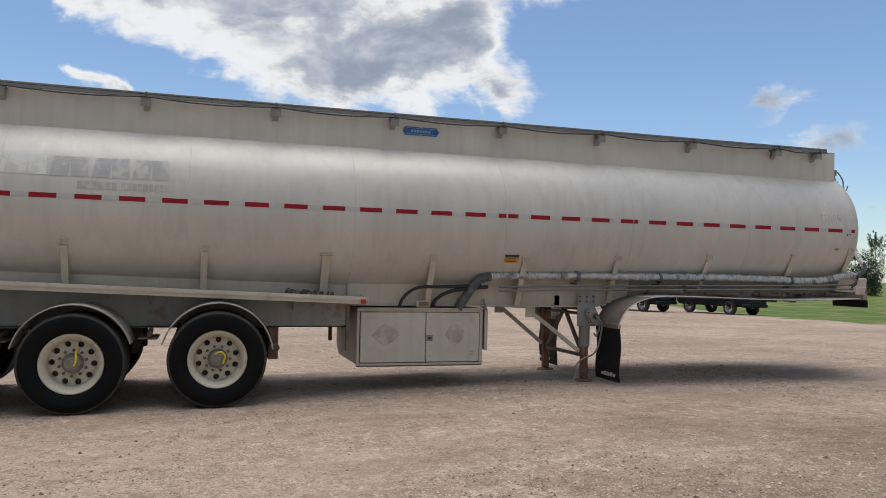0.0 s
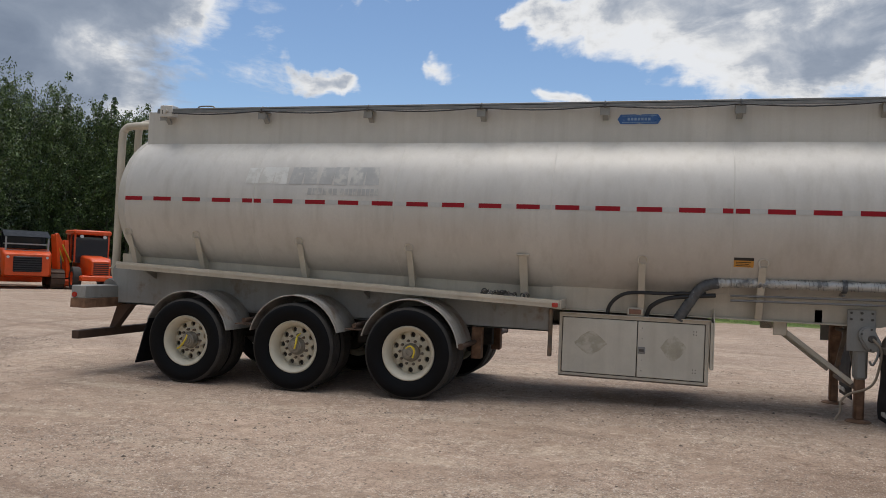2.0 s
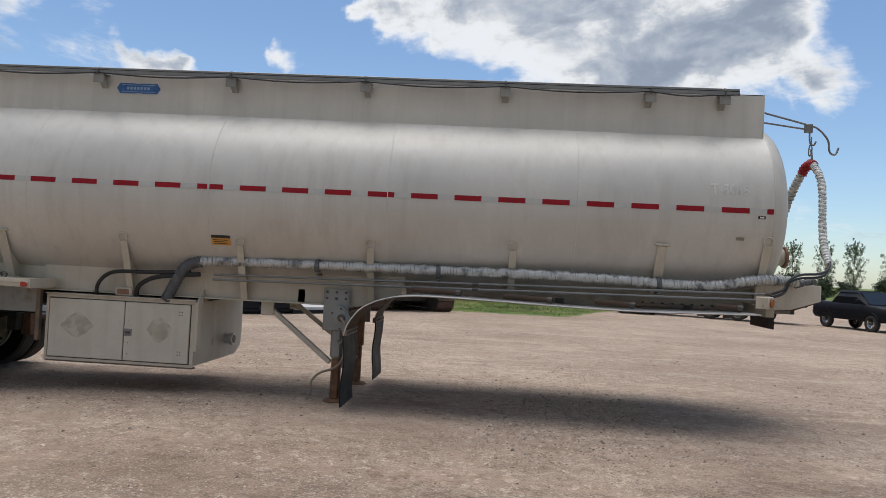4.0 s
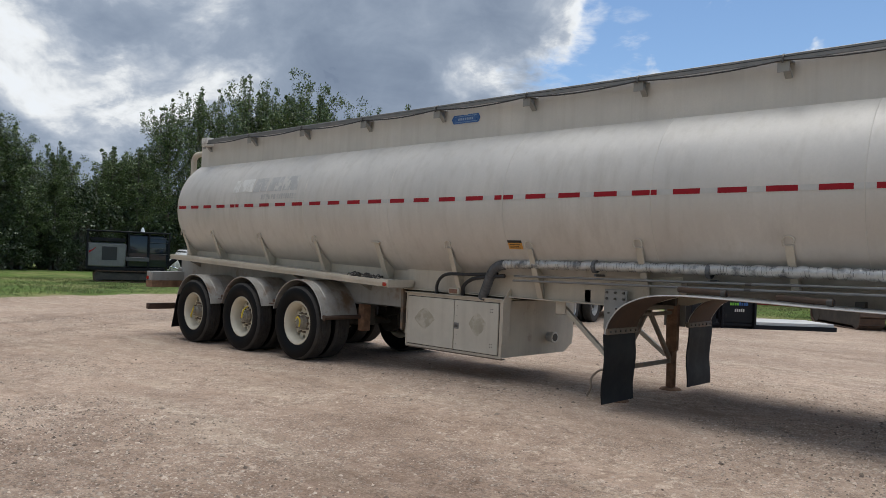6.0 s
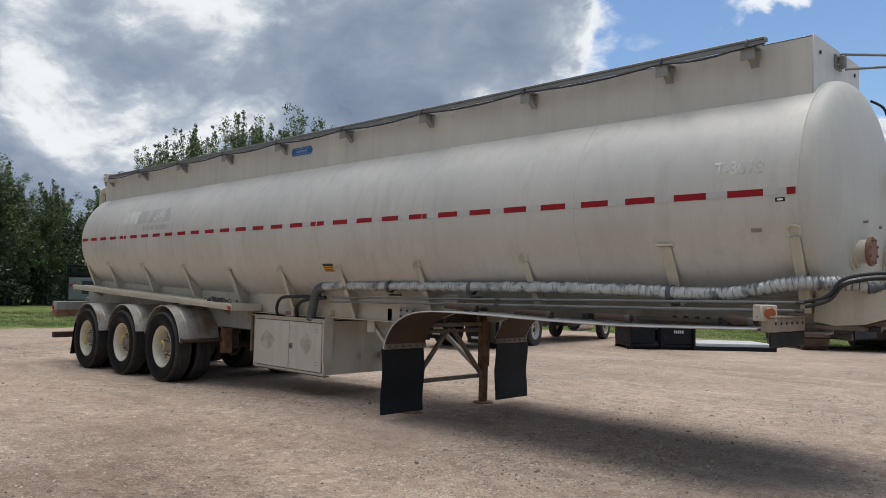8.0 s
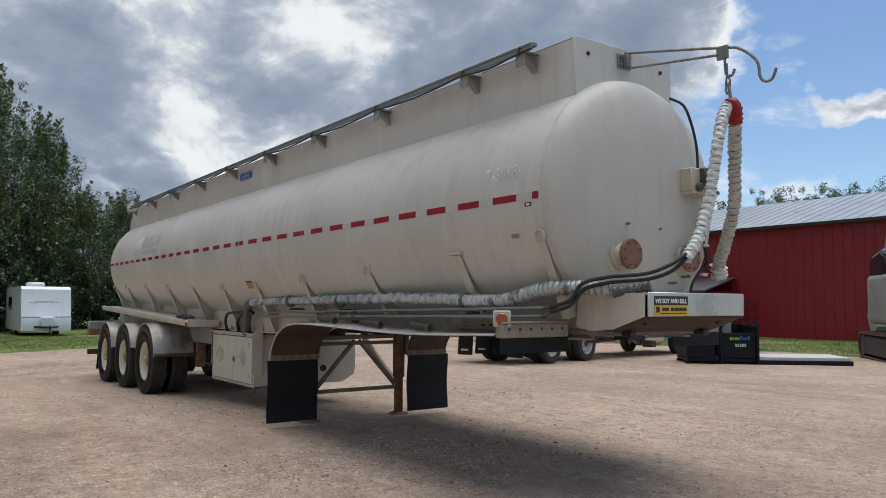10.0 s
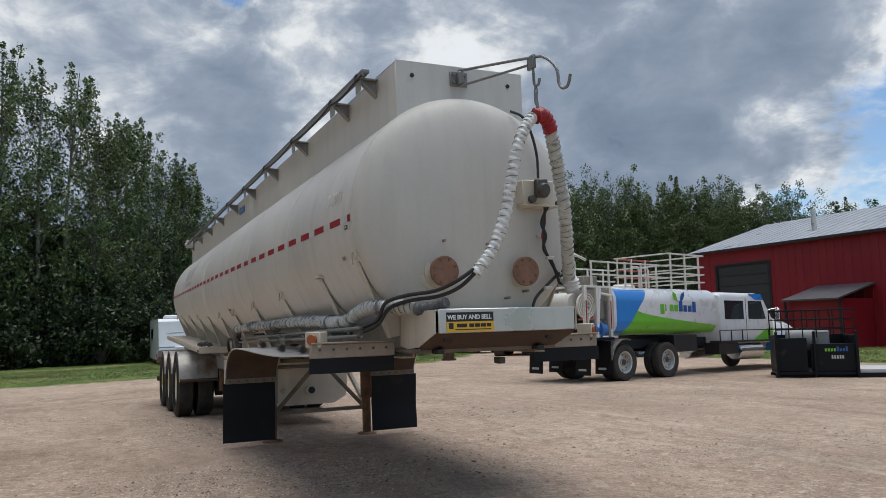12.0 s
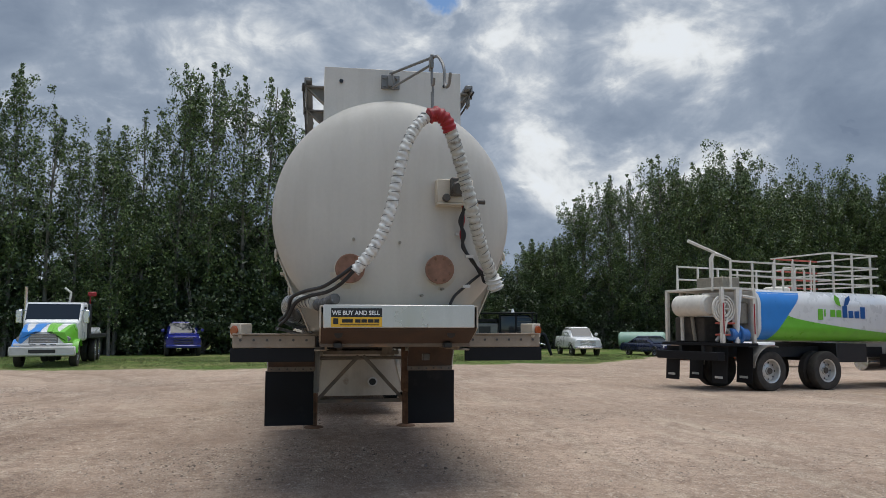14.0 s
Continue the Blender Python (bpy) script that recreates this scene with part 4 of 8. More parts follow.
        part("shelf_bracket", bm, "steelgrey", shelf)
rng = random.Random(5)
chain = None
for k in range(26):
    x = 1.30 + rng.random() * 0.52
    m = Matrix.Translation((x, -0.80 - rng.random() * 0.22, shelf_z(x) + 0.015 + rng.random() * 0.025)) @ Euler((rng.random() * 3, rng.random() * 3, rng.random() * 3)).to_matrix().to_4x4()
    bm = fresh()
    lathe(bm, [(0.030, -0.007), (0.037, 0), (0.030, 0.007), (0.022, 0)], m, 10, closed=True)
    if chain is None:
        chain = part("chain", bm, "bolt", trailer, "heap of dark chain on the shelf")
    else:
        part("chain_link", bm, "bolt", chain)

# wheels
AXLES = [-2.375, -0.905, 0.540]
HUB_Z = [ground_z(x, YC) + 0.522 for x in AXLES]
WHEEL_SIZE = Matrix.Diagonal((0.95, 1, 0.95, 1))
TYRE_R = 0.55
bm = fresh()
half = 0.132
prof = [(0.335, -half * 0.80), (0.40, -half * 1.04), (0.47, -half * 1.06), (0.52, -half * 0.97), (0.542, -half * 0.84)]
tread = []
for c in (-0.62, -0.31, 0.0, 0.31, 0.62):
    w = 0.125
    tread += [(TYRE_R, half * (c - w)), (TYRE_R, half * (c + w)), (TYRE_R - 0.014, half * (c + w + 0.01)), (TYRE_R - 0.014, half * (c + 0.31 - w - 0.01))]
tread = tread[:-2]
full = prof + tread + [(r, -h) for r, h in prof[::-1]]
lathe(bm, full, Matrix.Rotation(radians(90), 4, "X"), 56)
tyre0 = part("tyre", bm, "tyre", None, "dusty black ribbed tyre", smooth=30)
tyre0.data.materials.append(M["tread"])
for poly in tyre0.data.polygons:
    if Vector((poly.center.x, 0, poly.center.z)).length > 0.525:
        poly.material_index = 1
tyre_mesh = tyre0.data
bpy.data.objects.remove(tyre0)


DISH = 0.06  # how far the discs sit back in their rims


def wheel_disc():
    """Rim with a dished disc and ten hand holes; its face looks to -y."""
    bm = fresh()
    rot = Matrix.Rotation(radians(90), 4, "X")  # z of the profile becomes -y
    lathe(bm, [(0.292, 0.088), (0.318, 0.104), (0.330, 0.098), (0.326, 0.085), (0.300, 0.075), (0.285, 0.03), (0.270, -0.02), (0.268, -0.10), (0.318, -0.104), (0.30, -0.112), (0.255, -0.10), (0.255, 0.03)], rot, 48, closed=True)
    # disc with holes: rings of ten sectors
    n, r_in, r_mid, r_out, hole = 10, 0.155, 0.214, 0.262, 0.033
    for k in range(n):
        a0 = 2 * math.pi * k / n
        da = 2 * math.pi / n
        outer, inner = [], []
        for j in range(4 * 6):
            t = j / 24
            # walk round the sector's edge: inner arc, side, outer arc, side
            if t < 0.25:
                r, a = r_in, a0 - da / 2 + da * (t / 0.25)
            elif t < 0.5:
                r, a = r_in + (r_out - r_in) * ((t - 0.25) / 0.25), a0 + da / 2
            elif t < 0.75:
                r, a = r_out, a0 + da / 2 - da * ((t - 0.5) / 0.25)
            else:
                r, a = r_out - (r_out - r_in) * ((t - 0.75) / 0.25), a0 - da / 2
            p = Vector((r * math.cos(a), 0, r * math.sin(a)))
            c = Vector((r_mid * math.cos(a0), 0, r_mid * math.sin(a0)))
            d = (p - c).normalized()
            outer.append(bm.verts.new((p.x, DISH - 0.035 + (r - 0.155) * 0.25, p.z)))
            h = c + d * hole
            inner.append((bm.verts.new((h.x, DISH - 0.022, h.z)), bm.verts.new((h.x, DISH + 0.02, h.z))))
        for j in range(24):
            i = (j + 1) % 24
            bm.faces.new([outer[j], outer[i], inner[i][0], inner[j][0]])
            bm.faces.new([inner[j][0], inner[i][0], inner[i][1], inner[j][1]])
    lathe(bm, [(0.0, 0.035 - DISH), (0.156, 0.035 - DISH)], rot, 40)
    bmesh.ops.remove_doubles(bm, verts=bm.verts, dist=0.0005)
    return bm


def hub_shape():
    bm = fresh()
    rot = Matrix.Rotation(radians(90), 4, "X")
    lathe(bm, [(0.112, -0.03), (0.110, 0.0), (0.098, 0.012), (0.090, 0.05), (0.078, 0.058), (0.072, 0.07), (0.050, 0.073), (0.045, 0.085), (0.022, 0.085), (0.020, 0.080), (0.0, 0.080)], rot, 28)
    return bm


def nut_shape():
    bm = fresh()
    cyl(bm, (0, DISH - 0.03, 0), (0, DISH - 0.062, 0), 0.0175, 6)
    cyl(bm, (0, DISH - 0.06, 0), (0, DISH - 0.09, 0), 0.010, 8)
    return bm


def nut_place(k):
    a = 2 * math.pi * (k + 0.5) / 10
    return (0.1425 * math.cos(a), 0, 0.1425 * math.sin(a))


disc0 = part("wheel", wheel_disc(), "rim", trailer, "cream steel wheel", smooth=35)
hub0 = part("hub", hub_shape(), "hub", disc0)
nut0 = part("wheel_nut", nut_shape(), "dirtysteel", disc0, loc=nut_place(0))
nuts = [nut0]
for k in range(1, 10):
    q = new("wheel_nut", nut0.data)
    q.parent, q.location = disc0, nut_place(k)
    nuts.append(q)
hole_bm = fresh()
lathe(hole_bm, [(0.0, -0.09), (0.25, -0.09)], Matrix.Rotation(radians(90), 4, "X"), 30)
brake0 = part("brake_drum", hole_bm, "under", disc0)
first = True
for x, z in zip(AXLES, HUB_Z):
    for s in (-1, 1):
        for outer in (True, False):
            y = 1.175 if outer else 0.845
            if first:
                w, first = disc0, False
            else:
                w = new("wheel", disc0.data)
                w.parent = trailer
                w["label"] = disc0["label"]
                if outer:
                    for o in [hub0] + nuts:
                        q = new(o.name.split(".")[0], o.data)
                        q.parent, q.location = w, o.location
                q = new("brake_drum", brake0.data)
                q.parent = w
            w.matrix_basis = pose(x, s * y, z, 0, 37 * x, 0 if s < 0 else 180) @ WHEEL_SIZE
            ty = new("tyre", tyre_mesh)
            ty.parent = w
            if not outer:
                w.matrix_basis = pose(x, s * y, z, 0, 0, 180 if s < 0 else 0) @ WHEEL_SIZE
            if outer and s < 0:
                bm = fresh()
                pts = {0: [(-0.16, -0.10, -0.12), (-0.08, -0.16, -0.09), (0.0, -0.175, 0.0), (0.03, -0.17, 0.08)], 1: [(0.03, -0.17, -0.02), (0.05, -0.17, 0.06), (0.04, -0.13, 0.13), (0.07, -0.09, 0.17)], 2: [(0.06, -0.16, -0.05), (0.08, -0.165, 0.04), (0.03, -0.17, 0.09), (-0.03, -0.16, 0.06)]}[AXLES.index(x)]
                pts = [(px, py + 0.06, pz) for px, py, pz in pts]
                tube(bm, pts, [0.012, 0.014, 0.012, 0.009], 5, smooth_steps=4)
                rb = part("ribbon", bm, "ribbon", w, "yellow ribbon tied to the hub")
                rb.matrix_basis = pose(0, 0, 0, 0, -37 * x, 0)
for x, z in zip(AXLES, HUB_Z):
    bm = fresh()
    cyl(bm, (x, -0.84, z), (x, 0.84, z), 0.065, 16)
    axle = part("axle", bm, "under", trailer, "dark axle tube")
    for s in (-1, 1):
        bm = fresh()
        cyl(bm, (x, s * 0.5, z), (x, s * 0.62, z), 0.2, 24)
        part("brake", bm, "under", axle)
        bm = fresh()
        box(bm, x - 0.1, x + 0.1, s * 0.36, s * 0.46, z, z + 0.36, 0.01)
        part("spring_block", bm, "under", axle)
        bm = fresh()
        bar(bm, (x + 0.05, s * 0.41, z + 0.1), (x + 0.55, s * 0.41, 0.66), 0.09, 0.1)
        part("trailing_arm", bm, "under", axle)
        bm = fresh()
        box(bm, x + 0.5, x + 0.62, s * 0.34, s * 0.48, 0.42, 0.75, 0.01)
        part("arm_hanger", bm, "under", axle)

# arched fenders over the rear wheels
for s in (-1, 1):
    for i, (x, z) in enumerate(zip(AXLES, HUB_Z)):
        lo, hi = (18, 166) if i else (14, 160)
        if i == 2:
            lo = 8
        line = [(x - 0.59 * math.cos(radians(180 - a)), z + 0.02 + 0.59 * math.sin(radians(a))) for a in np.linspace(hi, lo, 22)]
        bm = fresh()
        sheet(bm, line, "y", s * 0.655, s * 1.285, 0.006)
        rim_line = [(p, q) for p, q in line]
        tube(bm, [(p, s * 1.285, q + 0.003) for p, q in rim_line], 0.009, 6)
        for f in (0.3, 0.55, 0.8):
            tube(bm, [(p, s * (0.66 + 0.62 * f), q + 0.006) for p, q in rim_line], 0.006, 5)
        fen = part("wheel_fender", bm, "fender", trailer, "arched grey steel fender over a wheel")
        if i < 2:
            bm = fresh()
            xm = (x + AXLES[i + 1]) / 2
            zm = (z + HUB_Z[i + 1]) / 2 + 0.24
            box(bm, xm - 0.10, xm + 0.10, s * 0.66, s * 1.20, zm - 0.012, zm, 0.003)
            cyl(bm, (xm, s * 0.66, zm + 0.05), (xm + 0.02, s * 1.2, zm + 0.04), 0.028, 12)
            part("fender_tie", bm, "rustshade", fen)
    bm = fresh()
    x, z = AXLES[2] + 0.58, HUB_Z[2] + 0.13
    cyl(bm, (x + 0.04, s * 0.62, z - 0.01), (x + 0.04, s * 1.27, z - 0.01), 0.030, 12)
    cyl(bm, (x + 0.04, s * 1.27, z - 0.01), (x + 0.04, s * 1.285, z - 0.01), 0.038, 12)
    part("fender_tie", bm, "rustshade", trailer)
    bm = fresh()
    xr = AXLES[0] - 0.60
    sheet(bm, [(xr + 0.06, 0.62), (xr + 0.0, 0.45), (xr - 0.05, 0.25), (xr - 0.11, 0.05)], "y", s * 0.70, s * 1.29, 0.012)
    part("mud_flap", bm, "black", trailer, "black rubber mud flap behind the wheels")
for s in (-1, 1):
    bm = fresh()
    box(bm, 1.12, 1.24, s * 0.50, s * 0.64, 0.35, 0.75, 0.01)
    part("spring_hanger", bm, "rust", trailer)

# rear end: light beam, under-run bar, stand pipes
bm = fresh()
box(bm, -4.120, -3.900, -1.28, 1.28, 0.815, 0.98, 0.008)
beam = part("rear_beam", bm, "steelgrey", trailer, "grey rear light beam")
bm = fresh()
box(bm, -4.125, -3.890, -1.285, 1.285, 0.69, 0.813, 0.006)
part("beam_foot", bm, "rust", beam, "rusty brown lower edge")
for y in (-1.05, -0.8, 0.8, 1.05):
    bm = fresh()
    cyl(bm, (-4.120, y, 0.87), (-4.145, y, 0.87), 0.055, 18, b=0.006)
    part("tail_light", bm, "redlens", beam)
bm = fresh()
cyl(bm, (-4.060, -1.28, 0.86), (-4.060, -1.295, 0.86), 0.035, 16)
part("marker_light", bm, "redlens", beam)
bm = fresh()
box(bm, -4.080, -3.970, -1.28, 1.28, 0.285, 0.39, 0.006)
for s in (-1, 1):
    plate(bm, [(-4.060, 0.38), (-3.980, 0.38), (-3.720, 0.72), (-3.940, 0.72)], "y", s * 0.48, s * 0.60)
part("underrun_bar", bm, "rustshade", trailer, "rusty brown under-run bar at the rear")
for y, r, zt, dx in ((-0.42, 0.053, 3.22, -4.150), (-0.20, 0.05, 3.30, -4.060)):
    bm = fresh()
    tube(bm, [(dx + 0.12, y, 0.97), (dx, y, 1.12), (dx, y, 1.4), (dx, y, 2.3), (dx, y, zt - 0.2), (dx + 0.04, y, zt - 0.05), (dx + 0.18, y, zt), (dx + 0.62, y, zt)], r, 16, smooth_steps=5)
    tube(bm, [(dx, y, 1.20), (dx, y, 1.215)], r + 0.035, 18)
    part("stand_pipe", bm, "cream", trailer, "cream vent pipe rising behind the rear head")
bm = fresh()
cyl(bm, (-4.030, -0.62, 0.96), (-4.030, -0.30, 1.02), 0.07, 18, b=0.01)
cyl(bm, (-4.030, -0.50, 1.0), (-3.950, -0.50, 1.22), 0.045, 14)
cyl(bm, (-4.030, -0.66, 0.95), (-4.030, -0.62, 0.96), 0.11, 20)
part("outlet_valve", bm, "galv", trailer, "grey outlet valve and pipe at the rear")

# ---- pump cabinet slung under the belly ----
bm = fresh()
prof = [(-0.695, 0.215), (0.62, 0.215), (0.80, 0.32), (0.82, 0.42), (0.82, 0.93), (-0.695, 0.93)]
plate(bm, prof, "x", 2.13, 3.83)
cab = part("cabinet", bm, "cream", trailer, "cream steel pump cabinet slung under the belly", smooth=30)
cab.location, cab.scale = (0.162, 0, 0.068), (0.948, 1, 0.947)
bm = fresh()
box(bm, 2.12, 3.845, -0.71, -0.695, 0.905, 0.945, 0.004)
box(bm, 2.12, 3.845, -0.71, -0.695, 0.205, 0.235, 0.004)
box(bm, 2.12, 2.155, -0.71, -0.695, 0.235, 0.905, 0.004)
box(bm, 3.80, 3.845, -0.71, -0.695, 0.235, 0.905, 0.004)
box(bm, 2.12, 3.86, -0.74, -0.40, 0.945, 0.957, 0.003)
part("cabinet_frame", bm, "cream", cab)
# dark plate behind the doors, put in as shade in their gaps
bm = fresh()
box(bm, 2.156, 3.799, -0.699, -0.6955, 0.236, 0.904, 0.001)
part("door_gap", bm, "under", cab)
bm = fresh()
box(bm, 2.13, 3.84, -0.70, -0.62, 0.188, 0.204, 0.003)
part("drip_edge", bm, "dirtysteel", cab)
for x0, x1 in ((2.165, 3.035), (3.045, 3.79)):
    bm = fresh()
    box(bm, x0, x1, -0.722, -0.700, 0.245, 0.897, 0.006)
    door = part("cabinet_door", bm, "door", cab, "dusty cream cabinet door with brown residue")
    bm = fresh()
    cx, w = ((2.50, 0.19) if x0 < 3 else (3.45, 0.15))
    n = 22
    poly = []
    for k in range(n):
        a = 2 * math.pi * k / n
        r = 1 / (abs(math.cos(a)) ** 1.2 + abs(math.sin(a)) ** 1.2) ** (1 / 1.2) * (1 + 0.10 * noise.noise((k * 0.9, cx, 0.5)))
        poly.append((cx + w * r * math.cos(a), 0.605 + 0.155 * r * math.sin(a)))
    plate(bm, poly, "y", -0.7225, -0.7232)
    part("residue_patch", bm, "stain", door, "brown diamond-shaped residue", smooth=0)
    spots_ = [((3.10 if x0 < 3 else 3.70) - 0.03 * (q % 2), zz + 0.035 * (q // 2), 0.006) for zz in (0.34, 0.78) for q in range(4)]
    spots_ += [(x0 + 0.05, 0.32 + q * 0.125, 0.005) for q in range(5)]
    for hx, hz, hr in spots_:
        bm = fresh()
        cyl(bm, (hx, -0.722, hz), (hx, -0.727, hz), hr, 8)
        part("rivet", bm, "bolt" if x0 > 3 else "dam", door)
bm = fresh()
box(bm, 3.05, 3.135, -0.73, -0.722, 0.52, 0.60, 0.004)
latch = part("latch", bm, "galv", cab, "square steel paddle latch")
bm = fresh()
box(bm, 3.065, 3.12, -0.737, -0.729, 0.545, 0.575, 0.004)
part("latch_paddle", bm, "bolt", latch)
bm = fresh()
cyl(bm, (3.82, 0.26, 0.44), (3.90, 0.26, 0.44), 0.062, 24)
cyl(bm, (3.90, 0.26, 0.44), (3.94, 0.26, 0.44), 0.075, 24, b=0.006)
out = part("outlet", bm, "alu", cab, "capped steel outlet stub")
bm = fresh()
cyl(bm, (3.938, 0.26, 0.44), (3.944, 0.26, 0.44), 0.052, 20)
part("outlet_bore", bm, "signblack", out)
bm = fresh()
plate(bm, [(-0.76, 0.44), (-0.60, 0.44), (-0.60, 1.08), (-0.64, 1.10), (-0.76, 0.96)], "x", 3.842, 3.854)
box(bm, 3.815, 3.854, -0.612, -0.60, 0.44, 1.08, 0.003)
box(bm, 3.815, 3.842, -0.755, -0.745, 0.44, 0.95, 0.003)
part("support_post", bm, "cream", trailer, "cream folded support post at the cabinet's end")
for x, y in ((2.06, -0.66), (2.06, 0.66)):
    bm = fresh()
    box(bm, x - 0.02, x + 0.025, y - 0.03, y + 0.03, 0.45, 1.0, 0.006)
    part("support_post", bm, "dirtysteel", trailer)
bm = fresh()
box(bm, 2.92, 3.10, -0.715, -0.65, 0.978, 1.068, 0.012)
lamp = part("side_marker", bm, "cream", trailer, "side marker lamp in a cream housing")
bm = fresh()
box(bm, 2.945, 3.075, -0.724, -0.714, 0.996, 1.05, 0.01)
part("marker_lens", bm, "rustflange", lamp)
bm = fresh()
tube(bm, [(2.70, -0.68, 0.97), (2.73, -0.72, 1.08), (2.82, -0.75, 1.18), (2.96, -0.76, 1.235), (3.3, -0.77, 1.245), (3.75, -0.76, 1.27)], 0.021, 8, smooth_steps=5)
part("hose", bm, "hose", trailer, "black rubber hose above the cabinet")
bm = fresh()
tube(bm, [(3.13, -0.66, 0.97), (3.17, -0.71, 1.08), (3.28, -0.74, 1.16), (3.45, -0.76, 1.21), (3.85, -0.75, 1.25)], 0.024, 8, smooth_steps=5)
part("hose", bm, "hose", trailer, "black rubber hose above the cabinet")


# ---- insulated pipe along the side and its hose to the front ----
def wrapped(pts, r, lumps, seed, seg=16, step=0.007, pitch=0.032):
    """A taped and wrapped pipe: a tube with uneven ridges."""
    pts = curve_points([Vector(p) for p in pts], 40)
    line, acc = [pts[0]], 0.0
    for a, b in zip(pts, pts[1:]):
        acc += (b - a).length
        if acc >= step:
            line.append(b)
            acc = 0.0
    bm = fresh()
    rings, u = [], None
    for i, p in enumerate(line):
        d = (line[min(i + 1, len(line) - 1)] - line[max(i - 1, 0)]).normalized()
        if u is None:
            u, w = ring_frame(d)
        u = (u - d * u.dot(d)).normalized()
        w = d.cross(u)
        ring = []
        for k in range(seg):
            a = 2 * math.pi * k / seg
            q = p + (u * math.cos(a) + w * math.sin(a)) * r
            n1 = noise.noise((q.x * 26 + seed, q.y * 9, q.z * 9))
            n2 = math.sin((i * step) * 2 * math.pi / pitch + a + 2.0 * n1)
            rr = r * (1 + lumps * (0.6 * n1 + 0.42 * n2))
            ring.append(bm.verts.new(p + (u * math.cos(a) + w * math.sin(a)) * rr))
        rings.append(ring)
    for a, b in zip(rings, rings[1:]):
        for k in range(seg):
            bm.faces.new([a[k], a[(k + 1) % seg], b[(k + 1) % seg], b[k]])
    bm.faces.new(rings[0]), bm.faces.new(rings[-1])
    return bm


def cord(pts, r, pitch, thick, seed):
    """A thin cord wound round a wrapped pipe, unevenly."""
    pts = curve_points([Vector(p) for p in pts], 60)
    bm = fresh()
    out, u, a = [], None, 0.0
    for i in range(len(pts) - 1):
        step = (pts[i + 1] - pts[i]).length
        d = (pts[i + 1] - pts[i]).normalized()
        if u is None:
            u, w = ring_frame(d)
        u = (u - d * u.dot(d)).normalized()
        w = d.cross(u)
        n = max(1, int(step / (pitch / 10)))
        for k in range(n):
            p = pts[i].lerp(pts[i + 1], k / n)
            local = pitch * (1.0 + 0.7 * noise.noise((p.x * 7 + seed, p.y * 7, p.z * 7)))
            a += 2 * math.pi * (step / n) / local
            out.append(p + (u * math.cos(a) + w * math.sin(a)) * r)
    tube(bm, out, thick, 4)
    return bm


def wrapped_hose(name, pts, r, lumps, seed, mat, label, pitch=0.06, thick=0.0022):
    ob = part(name, wrapped(pts, r, lumps, seed), mat, trailer, label, smooth=70)
    part("cord", cord(pts, r * 1.03, pitch, thick, seed), "cord", ob, "thin dark cord wound round it")
    return ob


wrapped_hose("insulated_pipe", [(3.86, -0.775, 1.385), (4.1, -0.775, 1.397), (4.6, -0.775, 1.405), (6.0, -0.785, 1.418), (7.6, -0.79, 1.432), (8.4, -0.79, 1.415), (8.75, -0.795, 1.405), (9.05, -0.80, 1.415), (9.3, -0.81, 1.455), (9.52, -0.80, 1.495), (9.66, -0.765, 1.50), (9.78, -0.70, 1.50)], 0.050, 0.27, 1.0, "wrap", "pipe wrapped in silver foil and white tape along the side", 0.036, 0.0016)
part("pipe_elbow", wrapped([(3.47, -0.69, 0.97), (3.55, -0.72, 1.10), (3.64, -0.75, 1.25), (3.73, -0.77, 1.345), (3.88, -0.775, 1.388)], 0.058, 0.12, 7.0), "wrapdark", trailer, "taped dark elbow rising from the cabinet", smooth=70)
for x in (5.1, 6.35, 8.55):
    bm = fresh()
    lathe(bm, [(0.062, -0.025), (0.070, -0.02), (0.070, 0.02), (0.062, 0.025)], Matrix.Translation((x, -0.785, 1.405)) @ Matrix.Rotation(radians(90), 4, "Y"), 16)
    box(bm, x - 0.012, x + 0.012, -0.80, -0.60, 1.30, 1.325, 0.003)
    part("pipe_clamp", bm, "wrapdark", trailer, "taped pipe clamp")
for z0, z1, y in ((1.255, 1.36, -0.86), (1.205, 1.30, -0.88)):
    bm = fresh()
    cyl(bm, (4.0, y + 0.1, z0), (9.62, y, z1), 0.0125, 10)
    line = part("air_line", bm, "galv", trailer, "thin steel line below the wrapped pipe")
    for x0, x1, zc in ((9.56, 9.62, z1), (6.7, 6.76, z0 + 0.048)):
        bm = fresh()
        cyl(bm, (x0, y if x0 > 9 else y + 0.05, zc), (x1, y if x0 > 9 else y + 0.05, zc), 0.016, 6)
        part("fitting", bm, "bolt", line)
wrapped_hose("nose_wrap", [(9.74, -0.72, 1.50), (9.85, -0.66, 1.50), (9.95, -0.60, 1.49)], 0.046, 0.28, 3.0, "wrapgrey", "foil-wrapped pipe end at the nose", 0.05, 0.003)
wrapped_hose("nose_wrap", [(9.95, -0.58, 1.47), (10.02, -0.54, 1.48), (10.10, -0.49, 1.495), (10.17, -0.45, 1.515)], 0.036, 0.28, 4.0, "wrapdark", "tape-wrapped pipe end at the nose", 0.05, 0.003)
for dz, dy in ((0.0, 0.0), (0.035, -0.03)):
    bm = fresh()
    tube(bm, [(9.62, -0.86, 1.33 + dz), (9.76, -0.80, 1.38 + dz), (9.84, -0.74 + dy, 1.49 + dz), (9.98, -0.64 + dy, 1.535 + dz), (10.20, -0.52 + dy, 1.555 + dz), (10.32, -0.42 + dy, 1.61 + dz), (10.378, -0.33 + dy * 0.5, 1.705 + dz * 0.5)], 0.0135, 10, smooth_steps=6)
